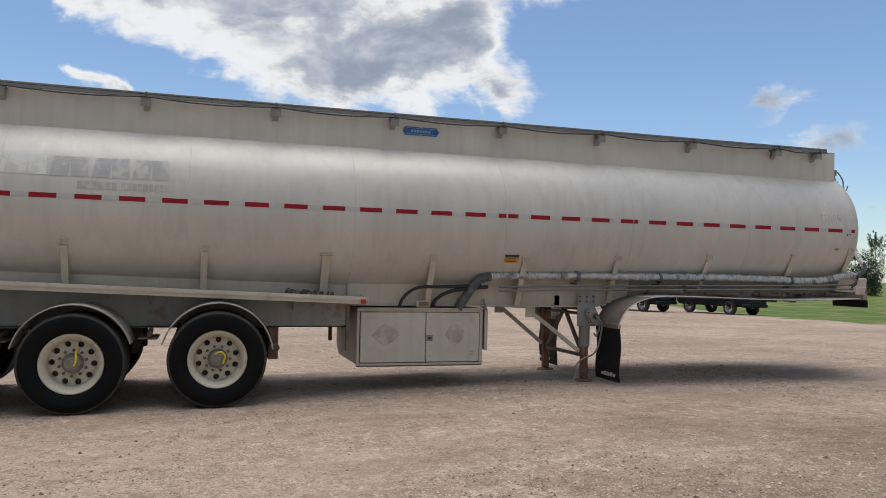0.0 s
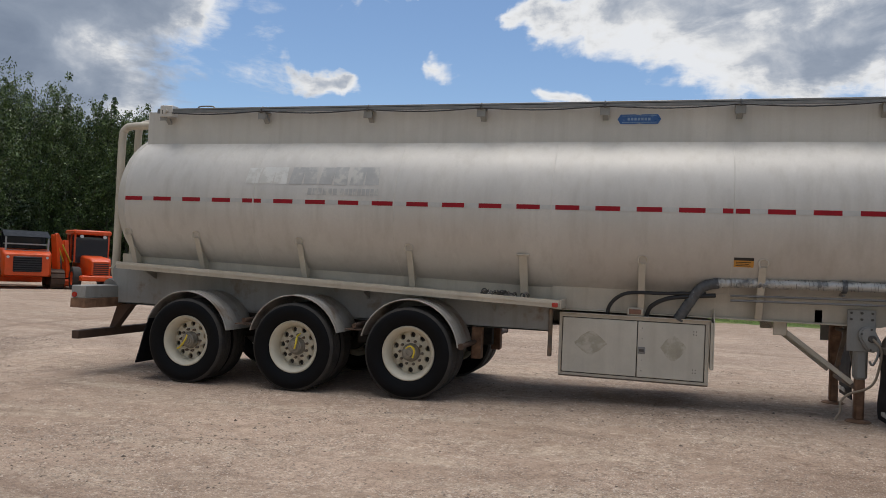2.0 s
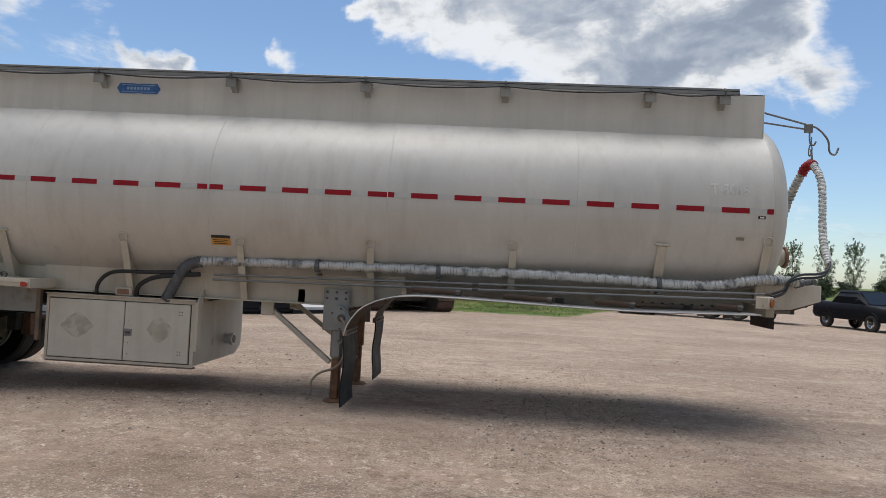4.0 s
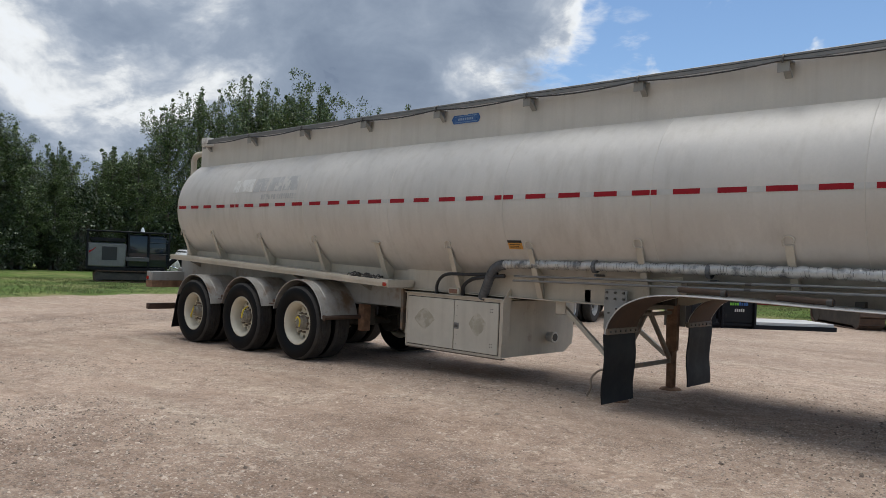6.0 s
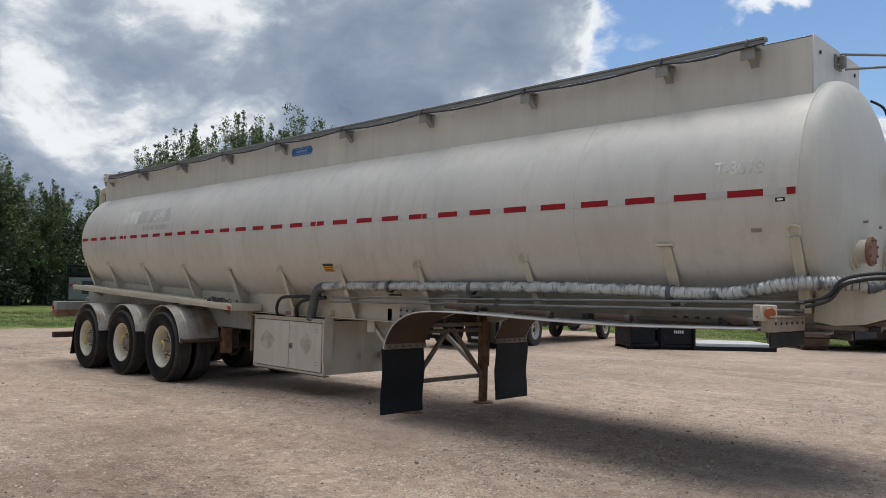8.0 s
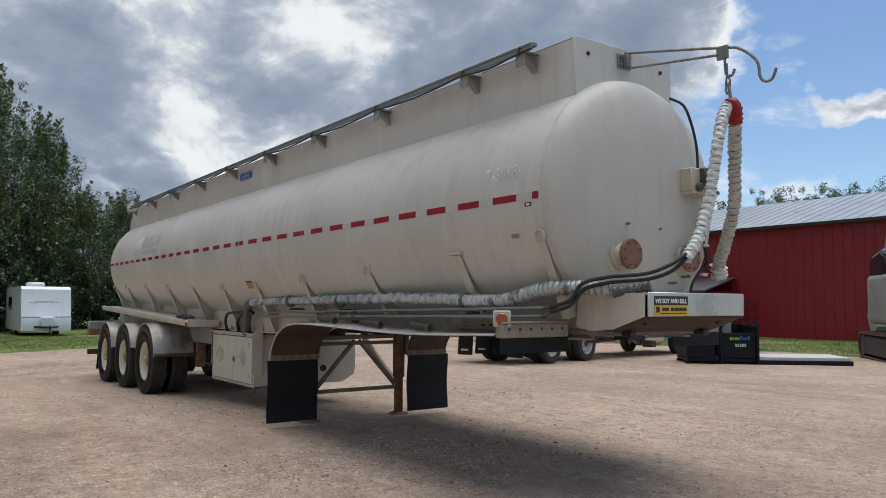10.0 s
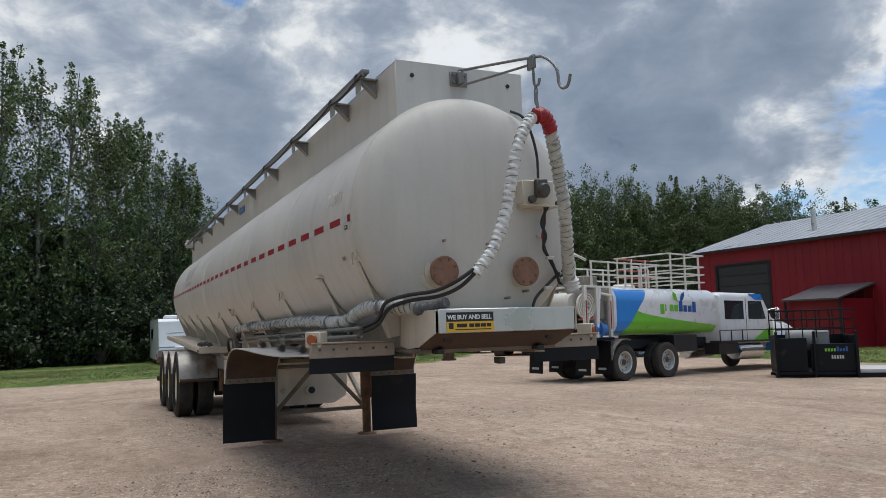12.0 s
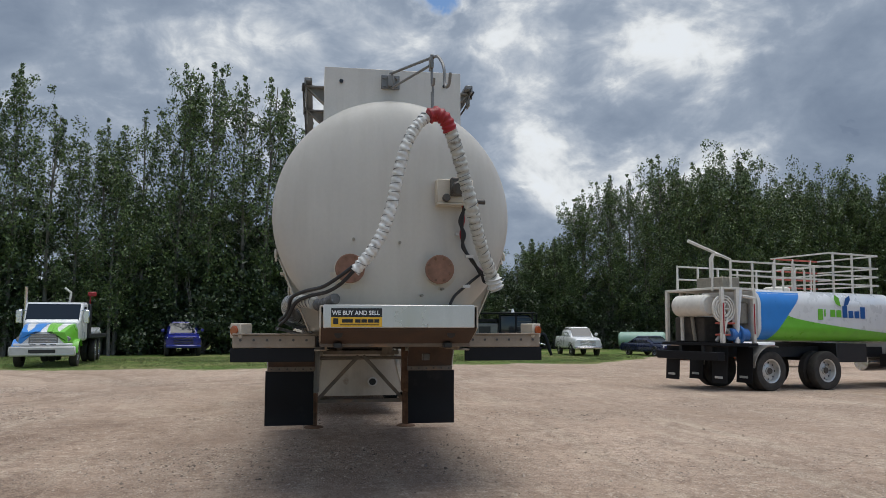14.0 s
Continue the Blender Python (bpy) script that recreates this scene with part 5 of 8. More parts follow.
    part("hose", bm, "hose", trailer, "black rubber hose round the nose")
wrapped_hose("hanging_hose", [(10.37, -0.335, 1.69), (10.38, -0.24, 1.80), (10.38, -0.15, 1.95), (10.39, -0.085, 2.15), (10.40, -0.045, 2.35), (10.405, 0.005, 2.55), (10.39, 0.075, 2.70), (10.365, 0.16, 2.795)], 0.039, 0.28, 11.0, "wrapwhite", "white plastic-wrapped hose hung up at the front")
part("hose_wrap", wrapped([(10.372, 0.18, 2.80), (10.362, 0.235, 2.82), (10.34, 0.30, 2.785), (10.318, 0.345, 2.71)], 0.052, 0.26, 13.0), "redwrap", trailer, "red tape round the top of the hose", smooth=70)
wrapped_hose("hanging_hose", [(10.31, 0.34, 2.72), (10.27, 0.40, 2.58), (10.22, 0.46, 2.40), (10.18, 0.52, 2.20), (10.10, 0.58, 2.02), (10.0, 0.65, 1.86), (9.90, 0.72, 1.74), (9.86, 0.75, 1.68)], 0.046, 0.28, 17.0, "wrapgrey", "dusty grey wrapped hose hanging at the front")
part("hose_tail", wrapped([(9.87, 0.75, 1.70), (9.85, 0.77, 1.64), (9.84, 0.79, 1.60)], 0.055, 0.5, 23.0), "wrapwhite", trailer, "torn white plastic at the hose end", smooth=70)
bm = fresh()
tube(bm, [(10.352, 0.20, 3.12), (10.352, 0.20, 3.03)], 0.006, 6)
tube(bm, [(10.34, 0.21, 3.03), (10.365, 0.21, 3.0), (10.36, 0.21, 2.94), (10.34, 0.21, 2.90), (10.33, 0.21, 2.95), (10.34, 0.21, 3.03)], 0.007, 6, smooth_steps=3)
tube(bm, [(10.355, 0.205, 2.98), (10.37, 0.205, 2.86), (10.35, 0.215, 2.84)], 0.012, 6)
part("hanger_link", bm, "galv", trailer, "steel hook and link")

# hanger arm on the dam
bm = fresh()
box(bm, X_FRONT - 0.018, X_FRONT + 0.0, -0.10, 0.05, 3.23, 3.345, 0.004)
for y in (-0.075, 0.025):
    for z in (3.255, 3.32):
        cyl(bm, (X_FRONT, y, z), (X_FRONT + 0.018, y, z), 0.012, 8)
box(bm, X_FRONT, X_FRONT + 0.05, -0.05, -0.005, 3.24, 3.335, 0.004)
arm = part("hanger_bracket", bm, "galv", trailer, "bolted bracket for the hose hanger")
bm = fresh()
tube(bm, [(9.63, -0.02, 3.35), (9.66, -0.01, 3.345), (10.3, 0.20, 3.25), (10.44, 0.235, 3.21), (10.55, 0.255, 3.10), (10.57, 0.258, 2.99), (10.60, 0.265, 2.945), (10.65, 0.275, 2.95), (10.68, 0.28, 3.02)], 0.011, 8, smooth_steps=5)
tube(bm, [(9.64, -0.02, 3.225), (10.28, 0.195, 3.20)], 0.010, 8)
box(bm, 10.27, 10.36, 0.19, 0.215, 3.16, 3.26, 0.004)
tube(bm, [(10.33, 0.205, 3.18), (10.335, 0.205, 3.07), (10.35, 0.205, 3.035), (10.385, 0.21, 3.03), (10.405, 0.21, 3.07)], 0.010, 8, smooth_steps=4)
part("hanger_arm", bm, "galv", arm, "grey steel hose hanger arm with hooks")

# flanged stubs on the front head
for y in (-0.345, 0.33):
    bm = fresh()
    lathe(bm, [(0.088, 0.0), (0.150, -0.006), (0.150, 0.006), (0.088, 0.018)], Matrix.Translation((9.80, y, 1.745)) @ Matrix.Rotation(radians(90), 4, "Y"), 32)
    cyl(bm, (9.74, y, 1.745), (9.895, y, 1.745), 0.088, 28)
    lathe(bm, [(0.088, 0.0), (0.118, 0.0), (0.118, 0.02), (0.088, 0.02)], Matrix.Translation((9.81, y, 1.745)) @ Matrix.Rotation(radians(90), 4, "Y"), 28)
    stub = part("flanged_stub", bm, "cream", trailer, "cream pipe stub with a rusted blind flange")
    bm = fresh()
    cyl(bm, (9.895, y, 1.745), (9.925, y, 1.745), 0.110, 32, b=0.004)
    part("blind_flange", bm, "rustflange", stub)
    for k in range(8):
        bm = fresh()
        a = 2 * math.pi * (k + 0.5) / 8
        cyl(bm, (9.92, y + 0.088 * math.cos(a), 1.745 + 0.088 * math.sin(a)), (9.937, y + 0.088 * math.cos(a), 1.745 + 0.088 * math.sin(a)), 0.010, 6)
        part("flange_bolt", bm, "rust", stub)
for y, z in ((0.03, 1.95), (-0.32, 1.97), (0.20, 1.55), (0.36, 1.60)):
    bm = fresh()
    cyl(bm, (9.75, y, z), (9.885, y, z), 0.011, 8)
    part("stud", bm, "hub", trailer)

# electric box and cables on the front head
bm = fresh()
box(bm, 9.80, 9.845, 0.265, 0.30, 2.20, 2.46, 0.003)
box(bm, 9.80, 9.96, 0.30, 0.58, 2.25, 2.435, 0.008)
box(bm, 9.76, 9.97, 0.30, 0.62, 2.235, 2.25, 0.003)
ebox = part("electric_box", bm, "cream", trailer, "cream electric box on the front head")
bm = fresh()
cyl(bm, (9.96, 0.37, 2.285), (10.0, 0.37, 2.285), 0.03, 16, b=0.005)
cyl(bm, (9.96, 0.45, 2.36), (10.03, 0.46, 2.35), 0.055, 18, b=0.01)
box(bm, 9.95, 10.01, 0.40, 0.50, 2.30, 2.44, 0.01)
part("socket", bm, "bolt", ebox, "dark plug socket")
bm = fresh()
cyl(bm, (9.92, 0.62, 2.27), (9.92, 0.68, 2.27), 0.02, 10)
part("socket", bm, "bolt", ebox)
bm = fresh()
tube(bm, [(9.72, 0.36, 3.03), (9.80, 0.42, 2.97), (9.83, 0.47, 2.85), (9.86, 0.50, 2.65), (9.88, 0.49, 2.44)], 0.011, 7, smooth_steps=5)
part("cable", bm, "hose", trailer, "black cable down the front head")
for k in range(4):
    bm = fresh()
    o = 0.012 * k
    tube(bm, [(9.93, 0.50 + o, 2.24), (9.91, 0.52 - o, 2.12), (9.90, 0.49 + o, 2.02), (9.88, 0.53 - o * 0.5, 1.92), (9.86, 0.58 + o * 0.5, 1.82), (9.82, 0.66, 1.76 - o), (9.80, 0.70, 1.72)], 0.012 if k else 0.006, 6, smooth_steps=5)
    part("cable", bm, "hose" if k else "redwrap", trailer)
bm = fresh()
tube(bm, [(9.80, 0.70, 1.74), (9.81, 0.64, 1.70), (9.82, 0.54, 1.62), (9.83, 0.46, 1.55), (9.84, 0.42, 1.48)], 0.012, 6, smooth_steps=5)
tube(bm, [(9.80, 0.72, 1.76), (9.82, 0.78, 1.72), (9.82, 0.76, 1.66), (9.80, 0.70, 1.66), (9.80, 0.68, 1.72)], 0.012, 6, smooth_steps=5)
part("cable", bm, "hose", trailer)
for z, y in ((2.02, 0.49), (1.85, 0.565), (1.62, 0.54)):
    bm = fresh()
    box(bm, 9.86, 9.895, y - 0.03, y + 0.03, z - 0.012, z + 0.012, 0.003)
    part("cable_tie", bm, "whitetape", trailer)

# nose: coupler box with the front plate
bm = fresh()
for s in (-1, 1):
    plate(bm, [(9.58, 1.22), (9.72, 1.195), (9.92, 1.21), (10.20, 1.305), (10.205, 1.462), (9.60, 1.462)], "y", s * 0.565, s * 0.553)
box(bm, 9.5, 10.21, -0.555, 0.555, 1.452, 1.464, 0.003)
nose = part("nose_box", bm, "cream", trailer, "cream coupler nose of the trailer")
bm = fresh()
box(bm, 10.205, 10.222, -0.54, 0.535, 1.305, 1.468, 0.006)
part("front_plate", bm, "alu", nose, "scratched pale metal front plate")
# rusty plate; the deep shade on it is in the dark brown
bm = fresh()
plate(bm, [(10.20, 1.315), (10.19, 1.29), (9.92, 1.19), (9.90, 1.205)], "y", -0.552, 0.552)
part("nose_underside", bm, "rustshade", nose, "rusty sloping underside, its brown deepened for shade")
for y in (-0.43, 0.38):
    bm = fresh()
    cyl(bm, (10.10, y, 1.27), (10.13, y, 1.262), 0.03, 12)
    part("recess", bm, "signblack", nose)
    bm = fresh()
    box(bm, 9.9, 10.0, y - 0.03, y + 0.03, 1.16, 1.2, 0.006)
    part("lug", bm, "signblack", nose)
bm = fresh()
box(bm, 8.1, 9.92, -0.56, 0.56, 1.165, 1.20, 0.006)
cyl(bm, (9.2, 0, 1.16), (9.2, 0, 1.075), 0.045, 18)
cyl(bm, (9.2, 0, 1.09), (9.2, 0, 1.075), 0.06, 18)
part("coupler_plate", bm, "dirtysteel", trailer, "rusty coupler plate with a kingpin")
sign_z0, sign_z1, sign_zm = 1.312, 1.443, 1.381
bm = fresh()
box(bm, 10.222, 10.226, -0.485, -0.13, sign_zm, sign_z1, 0.001)
sg = part("dealer_sign", bm, "signblack", trailer, "black and yellow dealer sign on the front plate")
bm = fresh()
box(bm, 10.222, 10.226, -0.485, -0.13, sign_z0, sign_zm, 0.001)
part("sign_yellow_half", bm, "signyellow", sg)
words("sign_words", "WE BUY AND SELL", 0.042, "signwhite", sg, (10.2275, -0.478, 1.396), (90, 0, 90), squeeze=0.94, heavy=0.0012)
for a, b, z0, z1 in ((-0.41, -0.335, 1.342, 1.366), (-0.318, -0.28, 1.342, 1.366), (-0.275, -0.235, 1.342, 1.366), (-0.23, -0.19, 1.342, 1.366), (-0.185, -0.15, 1.342, 1.366), (-0.47, -0.435, 1.332, 1.372), (-0.425, -0.15, 1.324, 1.330)):
    bm = fresh()
    box(bm, 10.226, 10.2275, a, b, z0, z1, 0.0005)
    part("sign_bar", bm, "signblack", sg)

# front decks: curved fender sheets, end channels, amber lamps, flaps
FEND = [(5.49, 0.74), (5.50, 0.80), (5.545, 0.90), (5.66, 1.03), (5.87, 1.125), (6.12, 1.165), (6.5, 1.170), (7.0, 1.160), (7.6, 1.145), (8.3, 1.138), (8.9, 1.152), (9.42, 1.168)]
fend_pts = [(p.x, p.z) for p in curve_points([Vector((a, 0, b)) for a, b in FEND], 4)]
for s in (-1, 1):
    bm = fresh()
    sheet(bm, fend_pts, "y", s * 0.60, s * 1.20, 0.005)
    tube(bm, [(a, s * 1.20, b) for a, b in fend_pts], 0.007, 6)
    deck = part("front_fender", bm, "fendersheet", trailer, "bent bright metal fender sheet over the landing legs, dark brown where it bends down")
    deck.data.materials.append(M["dirtysteel"])
    for poly in deck.data.polygons:
        if poly.center.x < 5.98 and abs(poly.center.y) < 1.195:
            poly.material_index = 1
    # second sheet just below, dark brown in place of the shade underneath
    bm = fresh()
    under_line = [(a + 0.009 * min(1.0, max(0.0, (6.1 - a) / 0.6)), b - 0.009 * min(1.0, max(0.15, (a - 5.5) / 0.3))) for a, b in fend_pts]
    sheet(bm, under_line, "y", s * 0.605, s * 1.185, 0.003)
    part("underside", bm, "rustshade", deck, "added dark brown sheet for the shade under the fender")
    bm = fresh()
    box(bm, 5.475, 5.520, s * 0.60, s * 1.20, 0.74, 0.80, 0.004)
    part("flap_strip", bm, "dirtysteel", deck)
    for k in range(6):
        bm = fresh()
        y = s * (0.65 + 0.1 * k)
        cyl(bm, (5.52, y, 0.77), (5.531, y, 0.77), 0.012, 8)
        part("flap_bolt", bm, "bolt", deck)
    bm = fresh()
    rows = []
    for i in range(9):
        z = 0.745 - (0.745 - 0.055) * i / 8
        rows.append((5.492 + 0.012 * math.sin(i * 0.9 + s), z))
    sheet(bm, rows, "y", s * 0.615, s * 1.225, 0.014)
    flap = part("mud_flap", bm, "black", trailer, "long black rubber mud flap beside a landing leg")
    for k in range(5):
        bm = fresh()
        box(bm, 5.472, 5.482, s * (0.80 + 0.075 * k), s * (0.85 + 0.075 * k), 0.115, 0.155 + 0.01 * (k % 2), 0.001)
        part("flap_print", bm, "whitetape", flap)
    bm = fresh()
    box(bm, 9.45, 9.53, s * 0.59, s * 1.22, 1.15, 1.25, 0.006)
    box(bm, 9.42, 9.55, s * 0.59, s * 1.22, 1.25, 1.262, 0.003)
    chan = part("end_channel", bm, "dustshade", trailer, "dusty cream-brown channel at the deck's front end")
    for k in range(6):
        bm = fresh()
        cyl(bm, (9.53, s * (0.66 + 0.1 * k), 1.21), (9.538, s * (0.66 + 0.1 * k), 1.21), 0.010, 8)
        part("channel_bolt", bm, "bolt", chan)
    bm = fresh()
    box(bm, 9.515, 9.527, s * 0.595, s * 1.235, 1.042, 1.148, 0.003)
    part("rubber_skirt", bm, "black", chan, "dark rubber skirt strip")
    bm = fresh()
    turn = Matrix.Translation((9.46, s * 1.165, 1.245)) @ Matrix.Rotation(radians(s * 42), 4, "Z")
    box(bm, -0.065, 0.06, -0.06, 0.06, -0.02, 0.095, 0.008, turn)
    lampbox = part("lamp_box", bm, "cream", trailer, "cream lamp box with an amber light")
    bm = fresh()
    cyl(bm, turn @ Vector((0.06, 0, 0.038)), turn @ Vector((0.078, 0, 0.038)), 0.04, 20, b=0.005)
    part("amber_lens", bm, "amber", lampbox)
    for x0, x1, dz in ((6.10, 6.60, 0.045), (7.02, 7.50, 0.05), (7.92, 8.30, 0.045), (9.08, 9.32, 0.045)):
        bm = fresh()
        z = 1.14 + dz + (0.025 if x0 < 6.5 or x0 > 9 else 0.0)
        cyl(bm, (x0, s * 0.90, z + 0.012), (x1, s * 0.97, z), 0.027, 14)
        st = part("stub_pipe", bm, "rustshade", trailer, "rusty open pipe stub lying on the fender")
        bm = fresh()
        cyl(bm, (x1, s * 0.97, z), (x1 + 0.0015, s * 0.97, z), 0.021, 12)
        part("pipe_bore", bm, "signblack", st)
        bm = fresh()
        cyl(bm, (x1 - 0.05, s * 0.963, z + 0.001), (x1 - 0.005, s * 0.97, z), 0.033, 14)
        part("collar", bm, "bolt", st)
    for k in range(8):
        bm = fresh()
        cyl(bm, (8.45 + 0.1 * k, s * 0.520, 1.20), (8.45 + 0.1 * k, s * 0.540, 1.20), 0.017, 10)
        part("frame_bolt", bm, "signblack", trailer)
bm = fresh()
box(bm, 9.50, 9.60, 0.25, 0.30, 1.05, 1.10, 0.004)
part("grease_fitting", bm, "bolt", trailer)

# landing gear
for s in (-1, 1):
    y = s * 0.607
    bm = fresh()
    box(bm, 5.245, 5.375, y - 0.065, y + 0.065, 0.44, 1.12, 0.03)
    leg = part("landing_leg", bm, "steelgrey" if s < 0 else "rust", trailer, "upright landing leg with a round foot")
    bm = fresh()
    box(bm, 5.262, 5.358, y - 0.048, y + 0.048, 0.02, 0.46, 0.02)
    part("leg_tube", bm, "rust", leg, "rusted inner tube")
    bm = fresh()
    lathe(bm, [(0.0, 0.022), (0.06, 0.03), (0.105, 0.022), (0.125, 0.008), (0.125, -0.008), (0.0, -0.008)], Matrix.Translation((5.310, y, 0.0)), 28)
    part("leg_foot", bm, "rust", leg, "round rusted foot plate")
    bm = fresh()
    box(bm, 5.16, 5.43, s * 0.676, s * 0.690, 0.74, 1.175, 0.01)
    pl = part("leg_plate", bm, "steelgrey", trailer, "bolted mounting plate")
    for bx in (5.195, 5.295, 5.395):
        for bz in (1.14, 1.075):
            bm = fresh()
            cyl(bm, (bx, s * 0.69, bz), (bx, s * 0.706, bz), 0.014, 6)
            part("plate_bolt", bm, "bolt", pl)
    bm = fresh()
    bar(bm, (4.50, s * 0.52, 0.965), (5.240, s * 0.60, 0.40), 0.05, 0.05)
    box(bm, 4.46, 4.60, s * 0.575, s * 0.555, 0.85, 1.0, 0.01)
    part("leg_brace", bm, "cream", trailer, "diagonal brace from frame to landing leg")
    bm = fresh()
    bar(bm, (5.310, s * 0.56, 0.36), (5.310, s * 0.03, 0.93), 0.045, 0.045)
    part("cross_brace", bm, "dirtysteel", trailer)
bm = fresh()
bar(bm, (5.310, -0.56, 0.34), (5.310, 0.56, 0.34), 0.045, 0.045)
part("cross_tube", bm, "dirtysteel", trailer, "tube between the landing legs")
bm = fresh()
cyl(bm, (5.310, -0.60, 0.90), (5.310, 0.60, 0.90), 0.022, 12)
box(bm, 5.250, 5.370, -0.5, 0.5, 0.95, 1.0, 0.006)
part("drive_shaft", bm, "dirtysteel", trailer)
bm = fresh()
m = Matrix.Translation((5.365, -0.70, 0.875)) @ Matrix.Rotation(radians(-28), 4, "Y")
oval = lambda r, d: [(r * math.cos(a), d + r * math.sin(a)) for a in np.linspace(0, math.pi, 9)] + [(r * math.cos(a), -d + r * math.sin(a)) for a in np.linspace(math.pi, 2 * math.pi, 9)]
plate(bm, oval(0.082, 0.052), "y", -0.055, 0.0, m)
plate(bm, oval(0.066, 0.052), "y", -0.085, -0.055, m)
gear = part("gearbox", bm, "steelgrey", trailer, "oval crank gearbox on the landing leg")
for dx, dz in ((0.05, 0.09), (-0.05, 0.09), (0.05, -0.09), (-0.05, -0.09)):
    bm = fresh()
    cyl(bm, m @ Vector((dx, -0.085, dz)), m @ Vector((dx, -0.097, dz)), 0.011, 6)
    part("gearbox_bolt", bm, "bolt", gear)
bm = fresh()
cyl(bm, (5.375, -0.78, 0.885), (5.375, -0.815, 0.885), 0.038, 16, b=0.006)
part("crank_socket", bm, "bolt", gear)
bm = fresh()
tube(bm, [(5.375, -0.81, 0.885), (5.43, -0.83, 0.82), (5.46, -0.82, 0.74), (5.435, -0.81, 0.56), (5.40, -0.80, 0.44), (5.32, -0.80, 0.365), (5.18, -0.79, 0.31), (5.10, -0.79, 0.22), (5.10, -0.79, 0.13), (5.055, -0.79, 0.03)], 0.0125, 8, smooth_steps=4)
part("crank_handle", bm, "dustshade", gear, "hanging bent crank handle")
bm = fresh()
tube(bm, [(5.44, -0.80, 0.80), (5.42, -0.81, 0.70), (5.38, -0.81, 0.62), (5.35, -0.81, 0.66)], 0.012, 8, smooth_steps=4)
part("crank_hook", bm, "galv", gear)

# marks on the tank
def tank_plate(name, x0, x1, z0, z1, mat, slant=0.0, parent=None, lift=0.003, label=""):
    bm = fresh()
    n = 5
    rows = []
    for i in range(n):
        z = z0 + (z1 - z0) * i / (n - 1)
        d = slant * (z - z0)
        rows.append([bm.verts.new((x, -skin_y(x, z, lift), z)) for x in (x0 + d, x1 + d)])
    for a, b in zip(rows, rows[1:]):
        bm.faces.new([a[0], a[1], b[1], b[0]])
    return part(name, bm, mat, parent or trailer, label, smooth=60)


logo = tank_plate("faded_logo", -1.84, -1.66, 2.375, 2.585, "ghostpale", 0.12, label="row of faded grey letter-sized bars on the tank side")
for k in range(1, 9):
    x = -1.84 + 0.205 * k
    tank_plate("logo_bar", x, x + 0.175, 2.375 if k % 3 else 2.37, 2.595 if k < 6 else 2.60, "ghostpale" if k < 3 else "ghost", 0.12 if k % 2 else -0.05, logo)
for k in range(6):
    tank_plate("logo_bar", -0.95 + 0.068 * k, -0.95 + 0.068 * k + 0.052, 2.245, 2.325, "ghost", 0.0, logo)
for k in range(9):
    tank_plate("logo_bar", -0.51 + 0.056 * k, -0.51 + 0.056 * k + 0.042, 2.245, 2.325, "ghost", 0.0, logo)
words("unit_number", "T-3018", 0.145, "unitwhite", trailer, (8.98, -1.0, 2.315), (90, 0, 0), squeeze=0.88, heavy=0.003, bend=lambda p: on_skin(p, 0.004), label="worn white unit number on the tank side")
tg = tank_plate("warning_sticker", 4.01, 4.208, 1.566, 1.637, "signorange", label="orange warning sticker with dark lines")
tank_plate("sticker_bar", 4.01, 4.208, 1.637, 1.666, "signblack", 0.0, tg)
for k in range(3):
    tank_plate("sticker_bar", 4.03, 4.18 - 0.02 * (k % 2), 1.578 + 0.018 * k, 1.585 + 0.018 * k, "signblack", 0.0, tg, 0.0045)
tank_plate("small_tag", 9.44, 9.51, 2.085, 2.115, "signblack", label="small black tag below the tape")
tank_plate("small_tag", 9.455, 9.495, 2.093, 2.107, "signwhite", lift=0.0045)
tank_plate("small_plate", 9.25, 9.33, 1.87, 1.90, "hub", label="small grey data plate")
bm = fresh()
c, w, h = 2.968, 0.243, 0.055
poly = [(c - w, 3.22), (c - w + 0.035, 3.22 + h), (c - 0.05, 3.22 + h), (c, 3.22 + h * 0.9), (c + 0.05, 3.22 + h), (c + w - 0.035, 3.22 + h), (c + w, 3.22), (c + w - 0.035, 3.22 - h), (c + 0.05, 3.22 - h), (c, 3.22 - h * 0.9), (c - 0.05, 3.22 - h), (c - w + 0.035, 3.22 - h)]
plate(bm, poly, "y", -DAM_Y, -DAM_Y - 0.006)
bd = part("maker_badge", bm, "badge", trailer, "long blue maker's badge on the top dam", smooth=0)
bm = fresh()
for k in range(7):
    box(bm, c - 0.13 + 0.038 * k, c - 0.103 + 0.038 * k, -DAM_Y - 0.006, -DAM_Y - 0.0075, 3.205, 3.235, 0.0005)
box(bm, c - 0.19, c + 0.19, -DAM_Y - 0.006, -DAM_Y - 0.0072, 3.254, 3.260, 0.0005)
box(bm, c - 0.19, c + 0.19, -DAM_Y - 0.006, -DAM_Y - 0.0072, 3.180, 3.186, 0.0005)
part("badge_bars", bm, "badgepale", bd)


